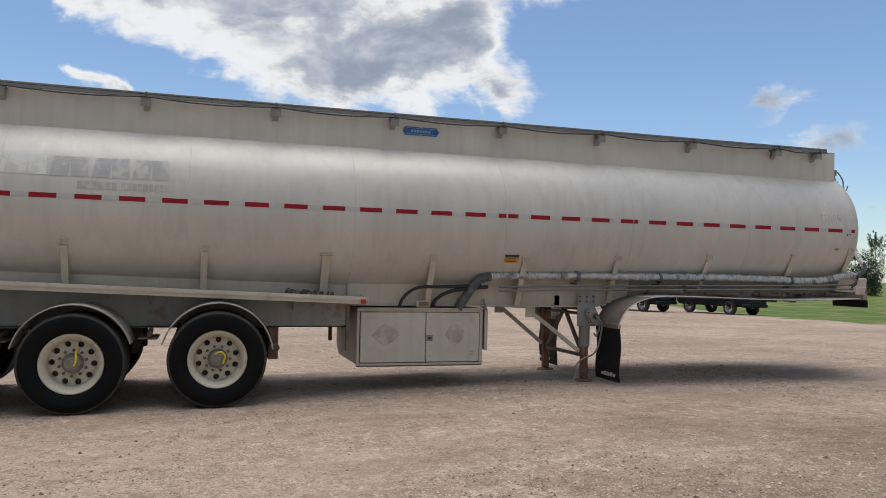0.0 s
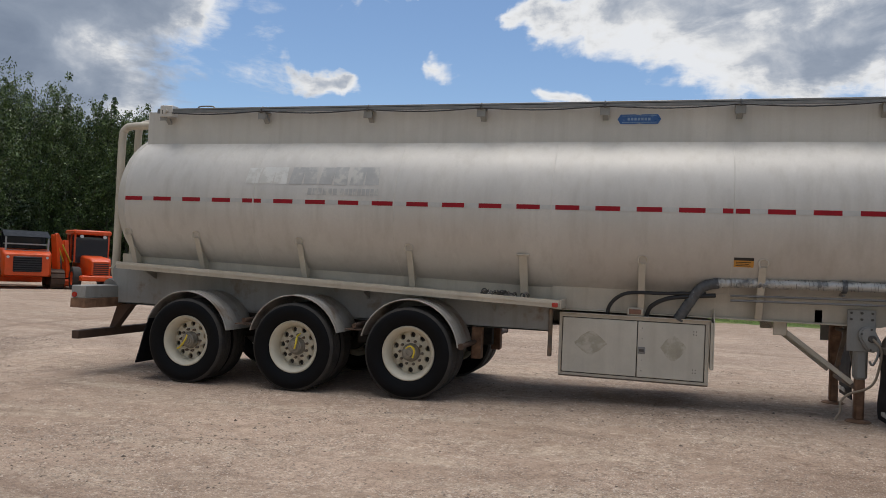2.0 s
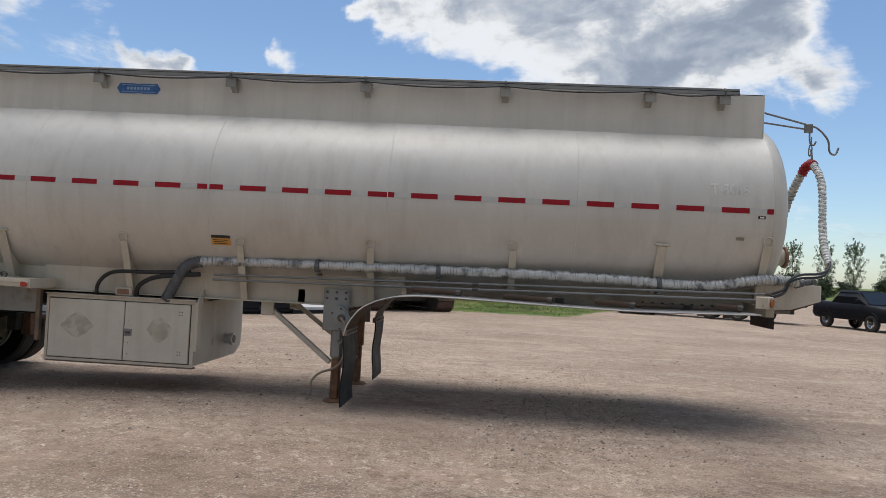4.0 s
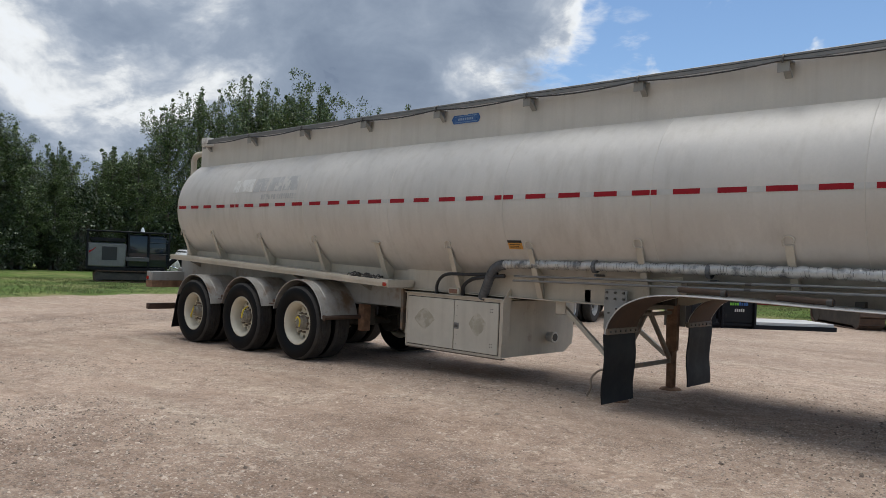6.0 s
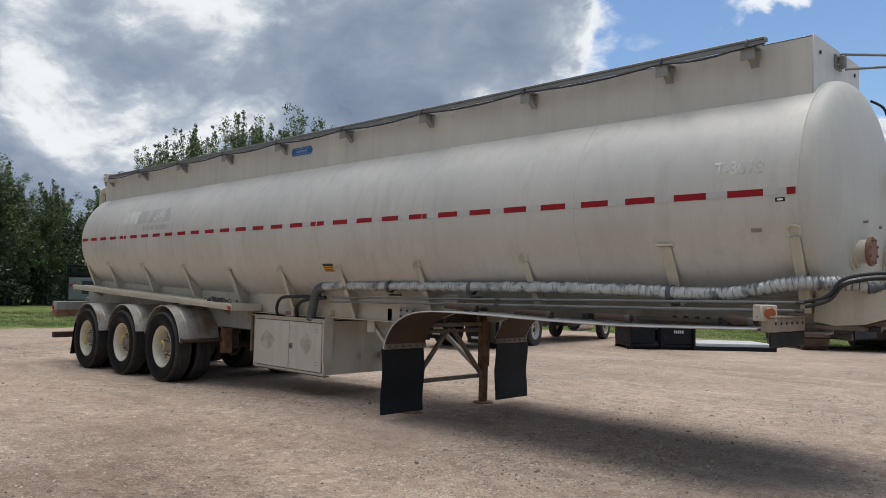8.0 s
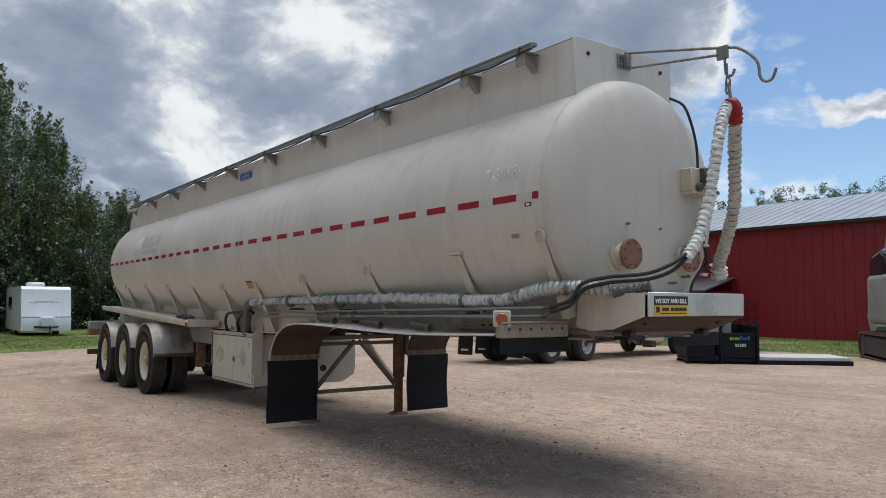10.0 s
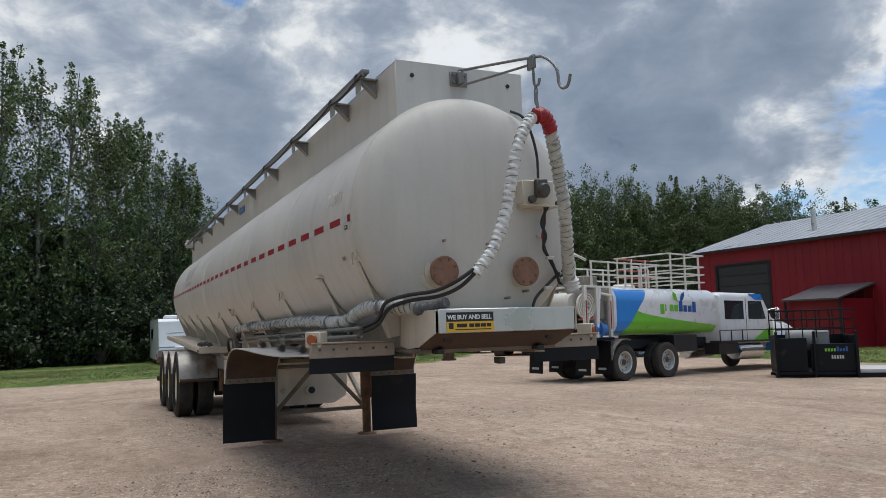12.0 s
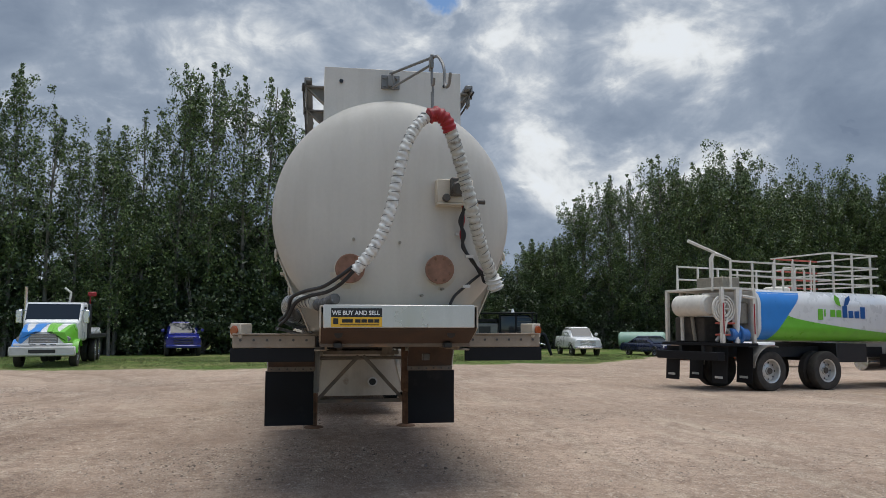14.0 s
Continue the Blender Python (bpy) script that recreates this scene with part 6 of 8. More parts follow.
# ---- trees and bushes ----
def leaf_cloud(name, clumps, per, size, mat, parent, seed, label="", tall=0.8):
    """Many small leaves gathered in clumps (centre, radius); tall: height of a clump for its width."""
    rg = np.random.RandomState(seed)
    n = len(clumps) * per
    cen = np.repeat(np.array([c for c, r in clumps]), per, axis=0)
    rad = np.repeat(np.array([r for c, r in clumps]), per)
    d = rg.normal(size=(n, 3))
    d /= np.linalg.norm(d, axis=1)[:, None]
    p = cen + d * (rad * rg.rand(n) ** 0.5)[:, None] * np.array([1, 1, tall])
    a = rg.normal(size=(n, 3))
    a /= np.linalg.norm(a, axis=1)[:, None]
    b = np.cross(a, rg.normal(size=(n, 3)))
    b /= np.linalg.norm(b, axis=1)[:, None]
    s = size * (0.55 + 0.9 * rg.rand(n))[:, None]
    v = np.stack([p + a * s * 1.1, p - a * s * 0.6 + b * s * 0.62, p - a * s * 0.6 - b * s * 0.62], 1).reshape(-1, 3)
    me = bpy.data.meshes.new(name)
    me.vertices.add(3 * n)
    me.vertices.foreach_set("co", v.ravel())
    me.loops.add(3 * n)
    me.loops.foreach_set("vertex_index", np.arange(3 * n))
    me.polygons.add(n)
    me.polygons.foreach_set("loop_start", np.arange(0, 3 * n, 3))
    me.update(calc_edges=True)
    me.materials.append(M[mat])
    ob = new(name, me)
    ob.parent = parent
    if label:
        ob["label"] = label
    return ob


def poplar(seed, h, wide, base, per=64, thin=1.0, leaders=None, label="tall poplar with dark green leaves at the yard's edge"):
    """A tall poplar: tapered trunk, steeply rising limbs, an uneven open crown that ends in several upright leaders."""
    rg = random.Random(seed)
    root = thing("tree", label, "tree", group="trees round the yard")
    bm = fresh()
    lean = (rg.uniform(-0.4, 0.4), rg.uniform(-0.4, 0.4))
    axis = lambda f: Vector((lean[0] * f * f + 0.12 * math.sin(5 * f + seed), lean[1] * f * f + 0.12 * math.cos(4 * f + seed), h * f * 0.97))
    tube(bm, [axis(k / 9) + Vector((0, 0, -0.2 if k == 0 else 0)) for k in range(10)], [0.15 * (1 - 0.92 * k / 9) * h / 16 + 0.012 for k in range(10)], 8)
    clumps = []
    limbs = int(34 * thin)
    for k in range(limbs):
        f = base + (0.86 - base) * (k + rg.random()) / limbs
        up = (f - base) / (1 - base)
        shape = min(1.0, 0.6 + up * 2.2) * (1 - up) ** 0.36
        reach = wide * (0.18 + 0.98 * shape) * rg.uniform(0.5, 1.15)
        a = k * 2.4 + rg.uniform(-0.5, 0.5)
        p0 = axis(f)
        rise = min(rg.uniform(0.75, 1.7) * reach, h * 1.0 - p0.z)
        out = Vector((math.cos(a), math.sin(a), 0))
        p2 = p0 + out * reach + Vector((0, 0, rise))
        p1 = p0 + out * reach * 0.62 + Vector((0, 0, rise * 0.36))
        tube(bm, [p0, p1, p2], [0.032 * (1 - f) + 0.014, 0.02, 0.006], 5, caps=False)
        for g in (0.42, 0.62, 0.82, 1.02):
            q = p0 + out * reach * (g * 1.24 - 0.24 * g * g) + Vector((0, 0, rise * (0.1 * g + 0.9 * g * g)))
            r = rg.uniform(0.26, 0.58) * (0.75 + 0.5 * wide / 2.4) * (1.1 - 0.3 * up)
            clumps.append((tuple(q + Vector((rg.uniform(-0.3, 0.3), rg.uniform(-0.3, 0.3), rg.uniform(-0.2, 0.4)))), r))
    for lead in range(3 + seed % 3 if leaders is None else leaders):
        off = Vector((rg.uniform(-0.6, 0.6), rg.uniform(-0.6, 0.6), 0)) * wide if lead else Vector((0, 0, 0))
        top = h * (rg.uniform(0.86, 0.98) if lead else 1.0)
        foot = axis(0.66)
        tube(bm, [foot, foot + off * 0.6 + Vector((0, 0, (top - foot.z) * 0.4)), Vector((foot.x + off.x, foot.y + off.y, top))], [0.03, 0.02, 0.006], 5, caps=False)
        for k in range(6):
            g = k / 5
            z = top * (0.84 + 0.16 * g)
            clumps.append(((foot.x + off.x * (0.7 + 0.3 * g) + rg.uniform(-0.14, 0.14), foot.y + off.y * (0.7 + 0.3 * g) + rg.uniform(-0.14, 0.14), z), (0.56 - 0.36 * g) * rg.uniform(0.8, 1.2)))
    part("trunk", bm, "bark", root, "grey trunk and limbs")
    leaf_cloud("crown", clumps, per, 0.092, "leaf", root, seed, tall=1.15)
    return root


def shrub(seed, h, wide, name="bush", label="dense dark green bush under the trees"):
    rg = random.Random(seed)
    root = thing(name, label, "bush", group="bushes under the trees")
    bm = fresh()
    clumps = []
    for k in range(28):
        a, f = rg.uniform(0, 6.28), rg.uniform(0.10, 1.0)
        r = wide * (1.05 - 0.6 * f) * rg.uniform(0.4, 1.0)
        p = Vector((math.cos(a) * r, math.sin(a) * r, h * f * 0.92))
        tube(bm, [(0.1 * math.cos(a), 0.1 * math.sin(a), -0.1), p * 0.55 + Vector((0, 0, h * 0.06)), p], [0.03, 0.02, 0.006], 4, caps=False)
        clumps.append((tuple(p), rg.uniform(0.45, 0.95)))
    part("stem", bm, "bark", root)
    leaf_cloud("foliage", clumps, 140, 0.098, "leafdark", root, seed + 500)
    return root


poplars = [poplar(11, 17.5, 2.3, 0.14), poplar(23, 16.0, 2.6, 0.10), poplar(37, 18.5, 2.1, 0.18, thin=0.95), poplar(41, 14.0, 2.4, 0.10), poplar(59, 15.5, 2.0, 0.20, thin=0.9)]
open_poplars = [poplar(67, 16.5, 2.5, 0.12, 46, 1.0), poplar(79, 17.0, 2.7, 0.16, 48, 1.0), poplar(87, 16.0, 2.3, 0.12, 46, 0.95)]
round_trees = [poplar(103, 14.5, 3.5, 0.06, 84, 1.25, 0, "broad leafy tree with a rounded crown in the wood"), poplar(107, 13.5, 3.9, 0.06, 84, 1.3, 0, "broad leafy tree with a rounded crown in the wood")]
bushes = [shrub(71, 4.6, 2.3), shrub(83, 3.4, 2.0), shrub(97, 6.2, 2.6)]


def along(points, gap, rows, depth, jitter, seed):
    """Scattered places along a line, in rows behind it."""
    rg = random.Random(seed)
    out = []
    for (x0, y0), (x1, y1) in zip(points, points[1:]):
        d = Vector((x1 - x0, y1 - y0))
        n = Vector((-d.y, d.x)).normalized()
        if n.dot(Vector((x0 - 5, y0 - 5))) < 0:
            n = -n
        steps = max(1, int(d.length / gap))
        for k in range(steps):
            for r in range(rows):
                q = Vector((x0, y0)) + d * ((k + rg.random()) / steps) + n * (r * depth + rg.uniform(-jitter, jitter))
                out.append((q.x, q.y, r, rg))
    return out


def plant(kinds, places, scale=(0.85, 1.12)):
    used = set()
    for i, (x, y, r, rg) in enumerate(places):
        k = rg.randrange(len(kinds))
        f = rg.uniform(*scale)
        m = pose(x, y, ground_z(x, y) - 0.05, 0, 0, rg.uniform(0, 360))
        src = kinds[k]
        if "placed" in src:
            o = copy_thing(src, m)
        else:
            o = src
            o.matrix_basis = m
            o["placed"] = 1
        o.scale = (f, f, f * rg.uniform(0.95, 1.06))


# the wood's edge: points of the line, with the height of the tree tops above each
EDGE = [(-34, -15, 17.8), (-35.4, -8.5, 17.8), (-35.8, -6.5, 15.4), (-36.1, -4.8, 13.0), (-36.5, -3.5, 14.8), (-36.9, -2.6, 13.0), (-37.6, -1.7, 10.5), (-37.8, -1.1, 15.8),
        (-38.4, 1.0, 19.4), (-39.1, 2.8, 19.8), (-40.5, 6.7, 19.4), (-41.2, 8.3, 16.6), (-42.6, 9.6, 16.8), (-44.5, 11.5, 17.0), (-46.3, 13.9, 15.0), (-47.3, 15.5, 14.2),
        (-47.9, 16.8, 10.8), (-50.0, 20.9, 10.2), (-52.0, 25.5, 9.0), (-54.4, 30.7, 9.5), (-55.2, 33.5, 10.2), (-55.6, 36.0, 14.6), (-55.9, 39.0, 16.2), (-56.8, 44.5, 18.6),
        (-57.4, 48.5, 17.8), (-58.2, 54.0, 19.6), (-58.7, 58.0, 17.3), (-60.0, 66.0, 18.6), (-58.0, 68.5, 17.6), (-55.5, 71.8, 17.9), (-52.0, 76.0, 16.6), (-48.0, 81.0, 15.6), (-44.0, 86.0, 14.2), (-12.0, 96.0, 14.0)]
HEIGHT = {o.name: h for o, h in zip(poplars + open_poplars + round_trees, (17.5, 16.0, 18.5, 14.0, 15.5, 16.5, 17.0, 16.0, 14.5, 13.5))}


def grow_wood(seed):
    """Rows of poplars along the wood's edge, each as tall as the line asks for at its place."""
    rg = random.Random(seed)
    for (x0, y0, h0), (x1, y1, h1) in zip(EDGE, EDGE[1:]):
        d = Vector((x1 - x0, y1 - y0))
        n = Vector((-d.y, d.x)).normalized()
        # open groups to the south, a low thicket, a thin belt of slender trees, then a dense wood
        gaps = (3.2,) if y0 < 15 else (1.8, 2.2) if y0 < 33 else (1.5,) if y0 < 48 else (2.6, 2.4, 2.4)
        for row, gap in enumerate(gaps):
            steps = int(d.length / gap + rg.random())
            spots = [((k + rg.uniform(0.25, 0.75)) / steps, rg.choice((1.0, 0.97, 0.92, 0.86, 0.78)) if row == 0 else rg.uniform(0.76, 0.97)) for k in range(steps)]
            for f, share in ([(0.0, 1.01)] if row == 0 else []) + spots:
                p = Vector((x0, y0)) + d * f + n * (row * 3.0 + (rg.uniform(-0.9, 0.9) if f else 0.0))
                src = rg.choice(open_poplars if y0 < 15 or 33 < y0 < 48 else poplars if y0 < 33 or rg.random() < 0.25 else round_trees)
                line = min(h0, h1) if y0 < 15 and f else h0 + (h1 - h0) * f
                up = line * share - ground_z(p.x, p.y)
                tall = up / HEIGHT[src.name]
                m = pose(p.x, p.y, ground_z(p.x, p.y) - 0.05, 0, 0, rg.uniform(0, 360))
                if "placed" in src:
                    o = copy_thing(src, m)
                else:
                    o = src
                    o.matrix_basis = m
                    o["placed"] = 1
                wide = rg.uniform(0.85, 1.1) * tall ** 0.5
                o.scale = (wide, wide, tall)


grow_wood(101)
WOOD = [((-34, -15), (-38, -0.6), 1.2), ((-38, -0.3), (-41, 8), 1.2), ((-41, 8), (-47, 15), 1.2), ((-47, 15), (-55, 32), 0.8), ((-55, 32), (-57, 46), 1.0), ((-57, 46), (-60, 66), 1.1), ((-60, 66), (-44, 86), 1.0), ((-44, 86), (-12, 96), 0.95)]
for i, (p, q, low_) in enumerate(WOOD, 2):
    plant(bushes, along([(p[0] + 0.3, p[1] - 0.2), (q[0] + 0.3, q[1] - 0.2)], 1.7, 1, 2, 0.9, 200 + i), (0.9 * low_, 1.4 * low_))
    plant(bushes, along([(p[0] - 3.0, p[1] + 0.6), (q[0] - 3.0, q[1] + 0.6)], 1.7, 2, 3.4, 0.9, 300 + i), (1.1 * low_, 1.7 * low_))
plant(poplars[3:], along([(24, 128), (70, 118), (118, 92), (150, 48)], 5.5, 1, 4.0, 2.0, 4), (0.55, 0.75))
plant(bushes, along([(24, 124), (70, 114), (114, 90), (146, 46)], 5.0, 1, 2, 1.5, 5), (1.0, 1.6))
for o in poplars + open_poplars + round_trees + bushes:
    del o["placed"]


# ---- vehicles and machines round the yard ----
def road_wheel(parent, x, y, z, r, w, rim="chrome", dual=False, face=1, hub="hub"):
    """A wheel with its tyre; face: the side (+1 or -1 in y) that looks out."""
    bm = fresh()
    rot = Matrix.Translation((x, y, z)) @ Matrix.Rotation(radians(-90 * face), 4, "X")
    q = r * 0.6
    lathe(bm, [(0.0, w * 0.18), (q * 0.28, w * 0.2), (q * 0.34, w * 0.05), (q * 0.62, -w * 0.02), (q * 0.86, -w * 0.12), (q * 0.9, w * 0.38), (q, w * 0.42), (q * 1.02, w * 0.3)], rot, 24)
    wh = part("wheel", bm, rim, parent)
    bm = fresh()
    lathe(bm, [(q * 0.96, -w * 0.4), (r * 0.80, -w * 0.52), (r * 0.96, -w * 0.45), (r, -w * 0.32), (r, w * 0.32), (r * 0.96, w * 0.45), (r * 0.80, w * 0.52), (q * 0.96, w * 0.4)], rot, 32)
    part("tyre", bm, "tread", wh)
    for k in range(8):
        a = 2 * math.pi * k / 8
        bm = fresh()
        lathe(bm, [(0.0, -w * 0.015), (q * 0.085, -w * 0.015)], rot @ Matrix.Translation((q * 0.68 * math.cos(a), q * 0.68 * math.sin(a), 0.012)), 8)
        part("hand_hole", bm, "signblack", wh)
    bm = fresh()
    lathe(bm, [(0.0, w * 0.30), (q * 0.24, w * 0.28), (q * 0.32, w * 0.10), (q * 0.36, w * 0.02)], rot, 18)
    part("hub", bm, "under", wh)
    if dual:
        bm = fresh()
        lathe(bm, [(q * 0.7, -w * 0.4), (r * 0.80, -w * 0.52), (r, -w * 0.32), (r, w * 0.32), (r * 0.80, w * 0.52), (q * 0.7, w * 0.4)], rot @ Matrix.Translation((0, 0, -w * 1.12)), 28)
        part("inner_tyre", bm, "tread", wh)
    return wh


def hull(bm, sections, caps=True):
    """A skin over closed outlines of equal length."""
    rings = [[bm.verts.new(p) for p in s] for s in sections]
    n = len(rings[0])
    for a, b in zip(rings, rings[1:]):
        for k in range(n):
            bm.faces.new([a[k], a[(k + 1) % n], b[(k + 1) % n], b[k]])
    if caps:
        bm.faces.new(rings[0]), bm.faces.new(rings[-1])
    return bm


def cross(x, half, z0, z1, taper=0.06, rnd=0.08):
    """A rounded cross-section of a car body at x."""
    t = half - taper
    return [(x, -half + rnd, z0), (x, half - rnd, z0), (x, half, z0 + rnd), (x, half, z0 + (z1 - z0) * 0.55), (x, t, z1 - rnd), (x, t - rnd, z1), (x, -t + rnd, z1), (x, -t, z1 - rnd), (x, -half, z0 + (z1 - z0) * 0.55), (x, -half, z0 + rnd)]


def round_rect(x, half, z0, z1, r, n=5):
    pts = []
    for cy, cz, a0 in ((half - r, z0 + r, -90), (half - r, z1 - r, 0), (-half + r, z1 - r, 90), (-half + r, z0 + r, 180)):
        for k in range(n):
            a = radians(a0 + 90 * k / (n - 1))
            pts.append((x, cy + r * math.cos(a), cz + r * math.sin(a)))
    return pts


def at_ground(name, label, category, x, y, rz, group="", scale=1.0):
    ob = thing(name, label, category, x, y, ground_z(x, y), rz, group)
    ob.scale = (scale, scale, scale)
    return ob


def water_truck():
    t = at_ground("water_truck", "white, blue and green tank truck with railings on top", "truck", -4.4, 22.58, 103.5)
    bm = fresh()
    hull(bm, [round_rect(-0.90, 1.16, 1.34, 2.68, 0.40, 9), round_rect(-0.85, 1.2, 1.30, 2.72, 0.42, 9), round_rect(4.22, 1.2, 1.30, 2.72, 0.42, 9), round_rect(4.32, 1.14, 1.36, 2.66, 0.40, 9)])
    tank = part("tank", bm, "white", t, "white tank body with blue and green panels")
    for s in (-1, 1):
        y1 = s * 1.206

        def side(z):
            """Half width of the rounded tank at a height."""
            e = max(0.0, abs(z - 2.01) - 0.29)
            return 0.78 + math.sqrt(max(0.0, 0.42 ** 2 - e * e))

        def panel(name, mat, z0, z1, x_lo, x_hi, lift):
            bm = fresh()
            rows = []
            for k in range(19):
                z = z0 + (z1 - z0) * k / 18
                rows.append([bm.verts.new((x, s * (side(z) + lift), z)) for x in (x_lo(z), x_hi(z))])
            for p, q in zip(rows, rows[1:]):
                bm.faces.new([p[0], p[1], q[1], q[0]])
            part(name, bm, mat, tank, smooth=60)

        panel("blue_panel", "blue", 1.36, 2.64, lambda z: -0.84, lambda z: -0.45 + 0.92 * (z - 1.40), 0.004)
        panel("green_panel", "lime", 1.34, 2.02, lambda z: -0.45 + 0.92 * (z - 1.40), lambda z: min(4.2, 0.12 + 4.1 * max(0.0, (2.02 - z) / 0.46) ** 1.5), 0.006)
        for k in range(8):
            bm = fresh()
            x, lo = 1.22 + 0.235 * k, 2.02 - 0.006 * k
            y2 = y1 + s * 0.004
            tall = 0.33 if k in (4, 7) else 0.2
            drop = 0.1 if k == 0 else 0.0
            wide = 0.06 if k == 1 else 0.19
            box(bm, x, x + wide, y1, y2, lo - drop, lo + tall, 0.002)
            part("logo_shape", bm, "lime" if k < 4 else "letterblue", tank)
        for dx, mt, flip in ((-0.04, "lime", -1), (0.06, "letterblue", 1)):
            bm = fresh()
            x = 2.15 + dx
            plate(bm, [(x, 2.30), (x + flip * 0.17, 2.36), (x + flip * 0.26, 2.50), (x + flip * 0.24, 2.62), (x + flip * 0.08, 2.54)], "y", y1, y1 + s * 0.004)
            part("logo_leaf", bm, mt, tank, smooth=0)
    # railings on top
    for s in (-1, 1):
        for k in range(8):
            x = -1.7 + 0.75 * k
            hi = 3.45 if x < 1.9 else 3.85
            bm = fresh()
            bar(bm, (x, s * 1.05, 2.70), (x, s * 1.05, hi), 0.05, 0.05)
            part("rail_post", bm, "beige", t)
        for x0, x1, zs in ((-1.7, 1.9, (3.05, 3.42)), (1.9, 3.85, (2.95, 3.20, 3.45, 3.82))):
            for z in zs:
                bm = fresh()
                bar(bm, (x0, s * 1.05, z), (x1, s * 1.05, z), 0.045, 0.045)
                part("rail_bar", bm, "beige" if s < 0 or x0 < 0 else "rosy", t)
    for x in (1.9, 3.85):
        for z in (2.95, 3.2, 3.45, 3.82):
            bm = fresh()
            bar(bm, (x, -1.05, z), (x, 1.05, z), 0.04, 0.04)
            part("rail_bar", bm, "beige", t)
    for x in (0.3, 0.75):
        bm = fresh()
        tube(bm, [(x, -0.9, 2.7), (x, -0.9, 3.25), (x + 0.05, -0.9, 3.34), (x + 0.3, -0.9, 3.34), (x + 0.35, -0.9, 3.25), (x + 0.35, -0.9, 2.7)], 0.03, 8)
        part("ladder_hoop", bm, "beige", t)
    bm = fresh()
    lathe(bm, [(0.0, 0.16), (0.30, 0.16), (0.36, 0.12), (0.36, 0.0)], Matrix.Translation((1.0, 0, 2.70)), 20)
    part("manhole", bm, "beige", t)
    bm = fresh()
    tube(bm, [(-1.3, 0.1, 2.8), (-1.3, 0.1, 3.6), (-1.2, 0.1, 3.75), (-0.6, 0.1, 3.60), (-2.1, 0.1, 4.05)], [0.06, 0.06, 0.06, 0.04, 0.05], 8)
    part("spray_cannon", bm, "beige", t, "pale spray cannon")
    # rear works
    bm = fresh()
    box(bm, -2.15, 8.4, -0.5, -0.38, 0.88, 1.18, 0.01)
    box(bm, -2.15, 8.4, 0.38, 0.5, 0.88, 1.18, 0.01)
    box(bm, 2.0, 3.2, -1.1, 1.1, 0.75, 1.28, 0.02)
    part("chassis", bm, "trimblack", t, "black chassis frame")
    bm = fresh()
    box(bm, -2.2, -0.9, -1.15, 1.15, 1.18, 1.26, 0.01)
    box(bm, -2.35, -2.1, -1.2, 1.2, 0.80, 1.02, 0.01)
    part("rear_deck", bm, "blackpaint", t, "black rear deck")
    for x in (-2.05, -1.55, -0.98):
        for y in (-1.08, 1.08):
            bm = fresh()
            box(bm, x - 0.05, x + 0.05, y - 0.05, y + 0.05, 1.26, 2.72, 0.008)
            part("upright", bm, "beige", t)
    bm = fresh()
    box(bm, -2.1, -0.95, -1.12, 1.12, 2.66, 2.72, 0.008)
    part("upper_deck", bm, "beige", t)
    bm = fresh()
    box(bm, -1.75, -1.15, -0.8, 0.2, 2.72, 3.02, 0.02)
    part("pump_box", bm, "hub", t)
    bm = fresh()
    cyl(bm, (-2.1, -0.70, 2.25), (-2.1, 0.55, 2.25), 0.29, 28, b=0.06)
    part("drum", bm, "beige", t, "pale rear drum")
    bm = fresh()
    for r in (0.20, 0.28, 0.35):
        lathe(bm, [(r - 0.02, -0.03), (r + 0.02, -0.03), (r + 0.02, 0.03), (r - 0.02, 0.03)], Matrix.Translation((-1.95, -1.02, 2.15)) @ Matrix.Rotation(radians(90), 4, "X"), 24, closed=True)
    reel = part("hose_reel", bm, "beige", t, "pale hose reel")
    for k in range(6):
        a = k * math.pi / 3
        bm = fresh()
        bar(bm, (-1.95, -1.02, 2.15), (-1.95 + 0.34 * math.cos(a), -1.02, 2.15 + 0.34 * math.sin(a)), 0.03, 0.03)
        part("spoke", bm, "beige", reel)
    bm = fresh()
    cyl(bm, (-1.15, -0.75, 1.75), (-1.15, -0.75, 2.35), 0.22, 22, b=0.04)
    part("vessel", bm, "hub", t, "brown-grey upright vessel")
    bm = fresh()
    box(bm, -1.95, -0.95, -0.3, 0.9, 1.26, 1.95, 0.03)
    part("engine_block", bm, "under", t, "dark pump engine")
    bm = fresh()
    box(bm, -2.1, -1.5, -1.05, -0.85, 1.75, 1.80, 0.01)
    box(bm, -2.1, -1.5, -1.05, -0.85, 1.45, 1.50, 0.01)
    part("shelf", bm, "rosy", t, "pale red shelf brackets")
    for k, (p, q) in enumerate((((-2.08, -1.1, 1.3), (-1.9, -1.1, 1.9)), ((-1.62, -1.12, 1.26), (-1.45, -1.12, 2.66)), ((-2.0, -1.0, 1.6), (-1.3, -1.0, 1.65)), ((-1.4, -1.1, 2.5), (-0.95, -1.1, 2.45)), ((-2.1, -0.8, 2.62), (-2.1, -0.8, 3.4)))):
        bm = fresh()
        cyl(bm, p, q, 0.03 + 0.012 * (k % 2), 10)
        part("pipe", bm, ("beige", "rvwhite", "hub", "beige", "beige")[k], t)
    bm = fresh()
    cyl(bm, (-1.75, -1.0, 1.48), (-1.15, -1.0, 1.48), 0.17, 18, b=0.03)
    cyl(bm, (-1.5, -1.0, 1.48), (-1.4, -1.0, 1.48), 0.25, 20, b=0.02)
    part("pump", bm, "pumpblue", t, "blue pump")
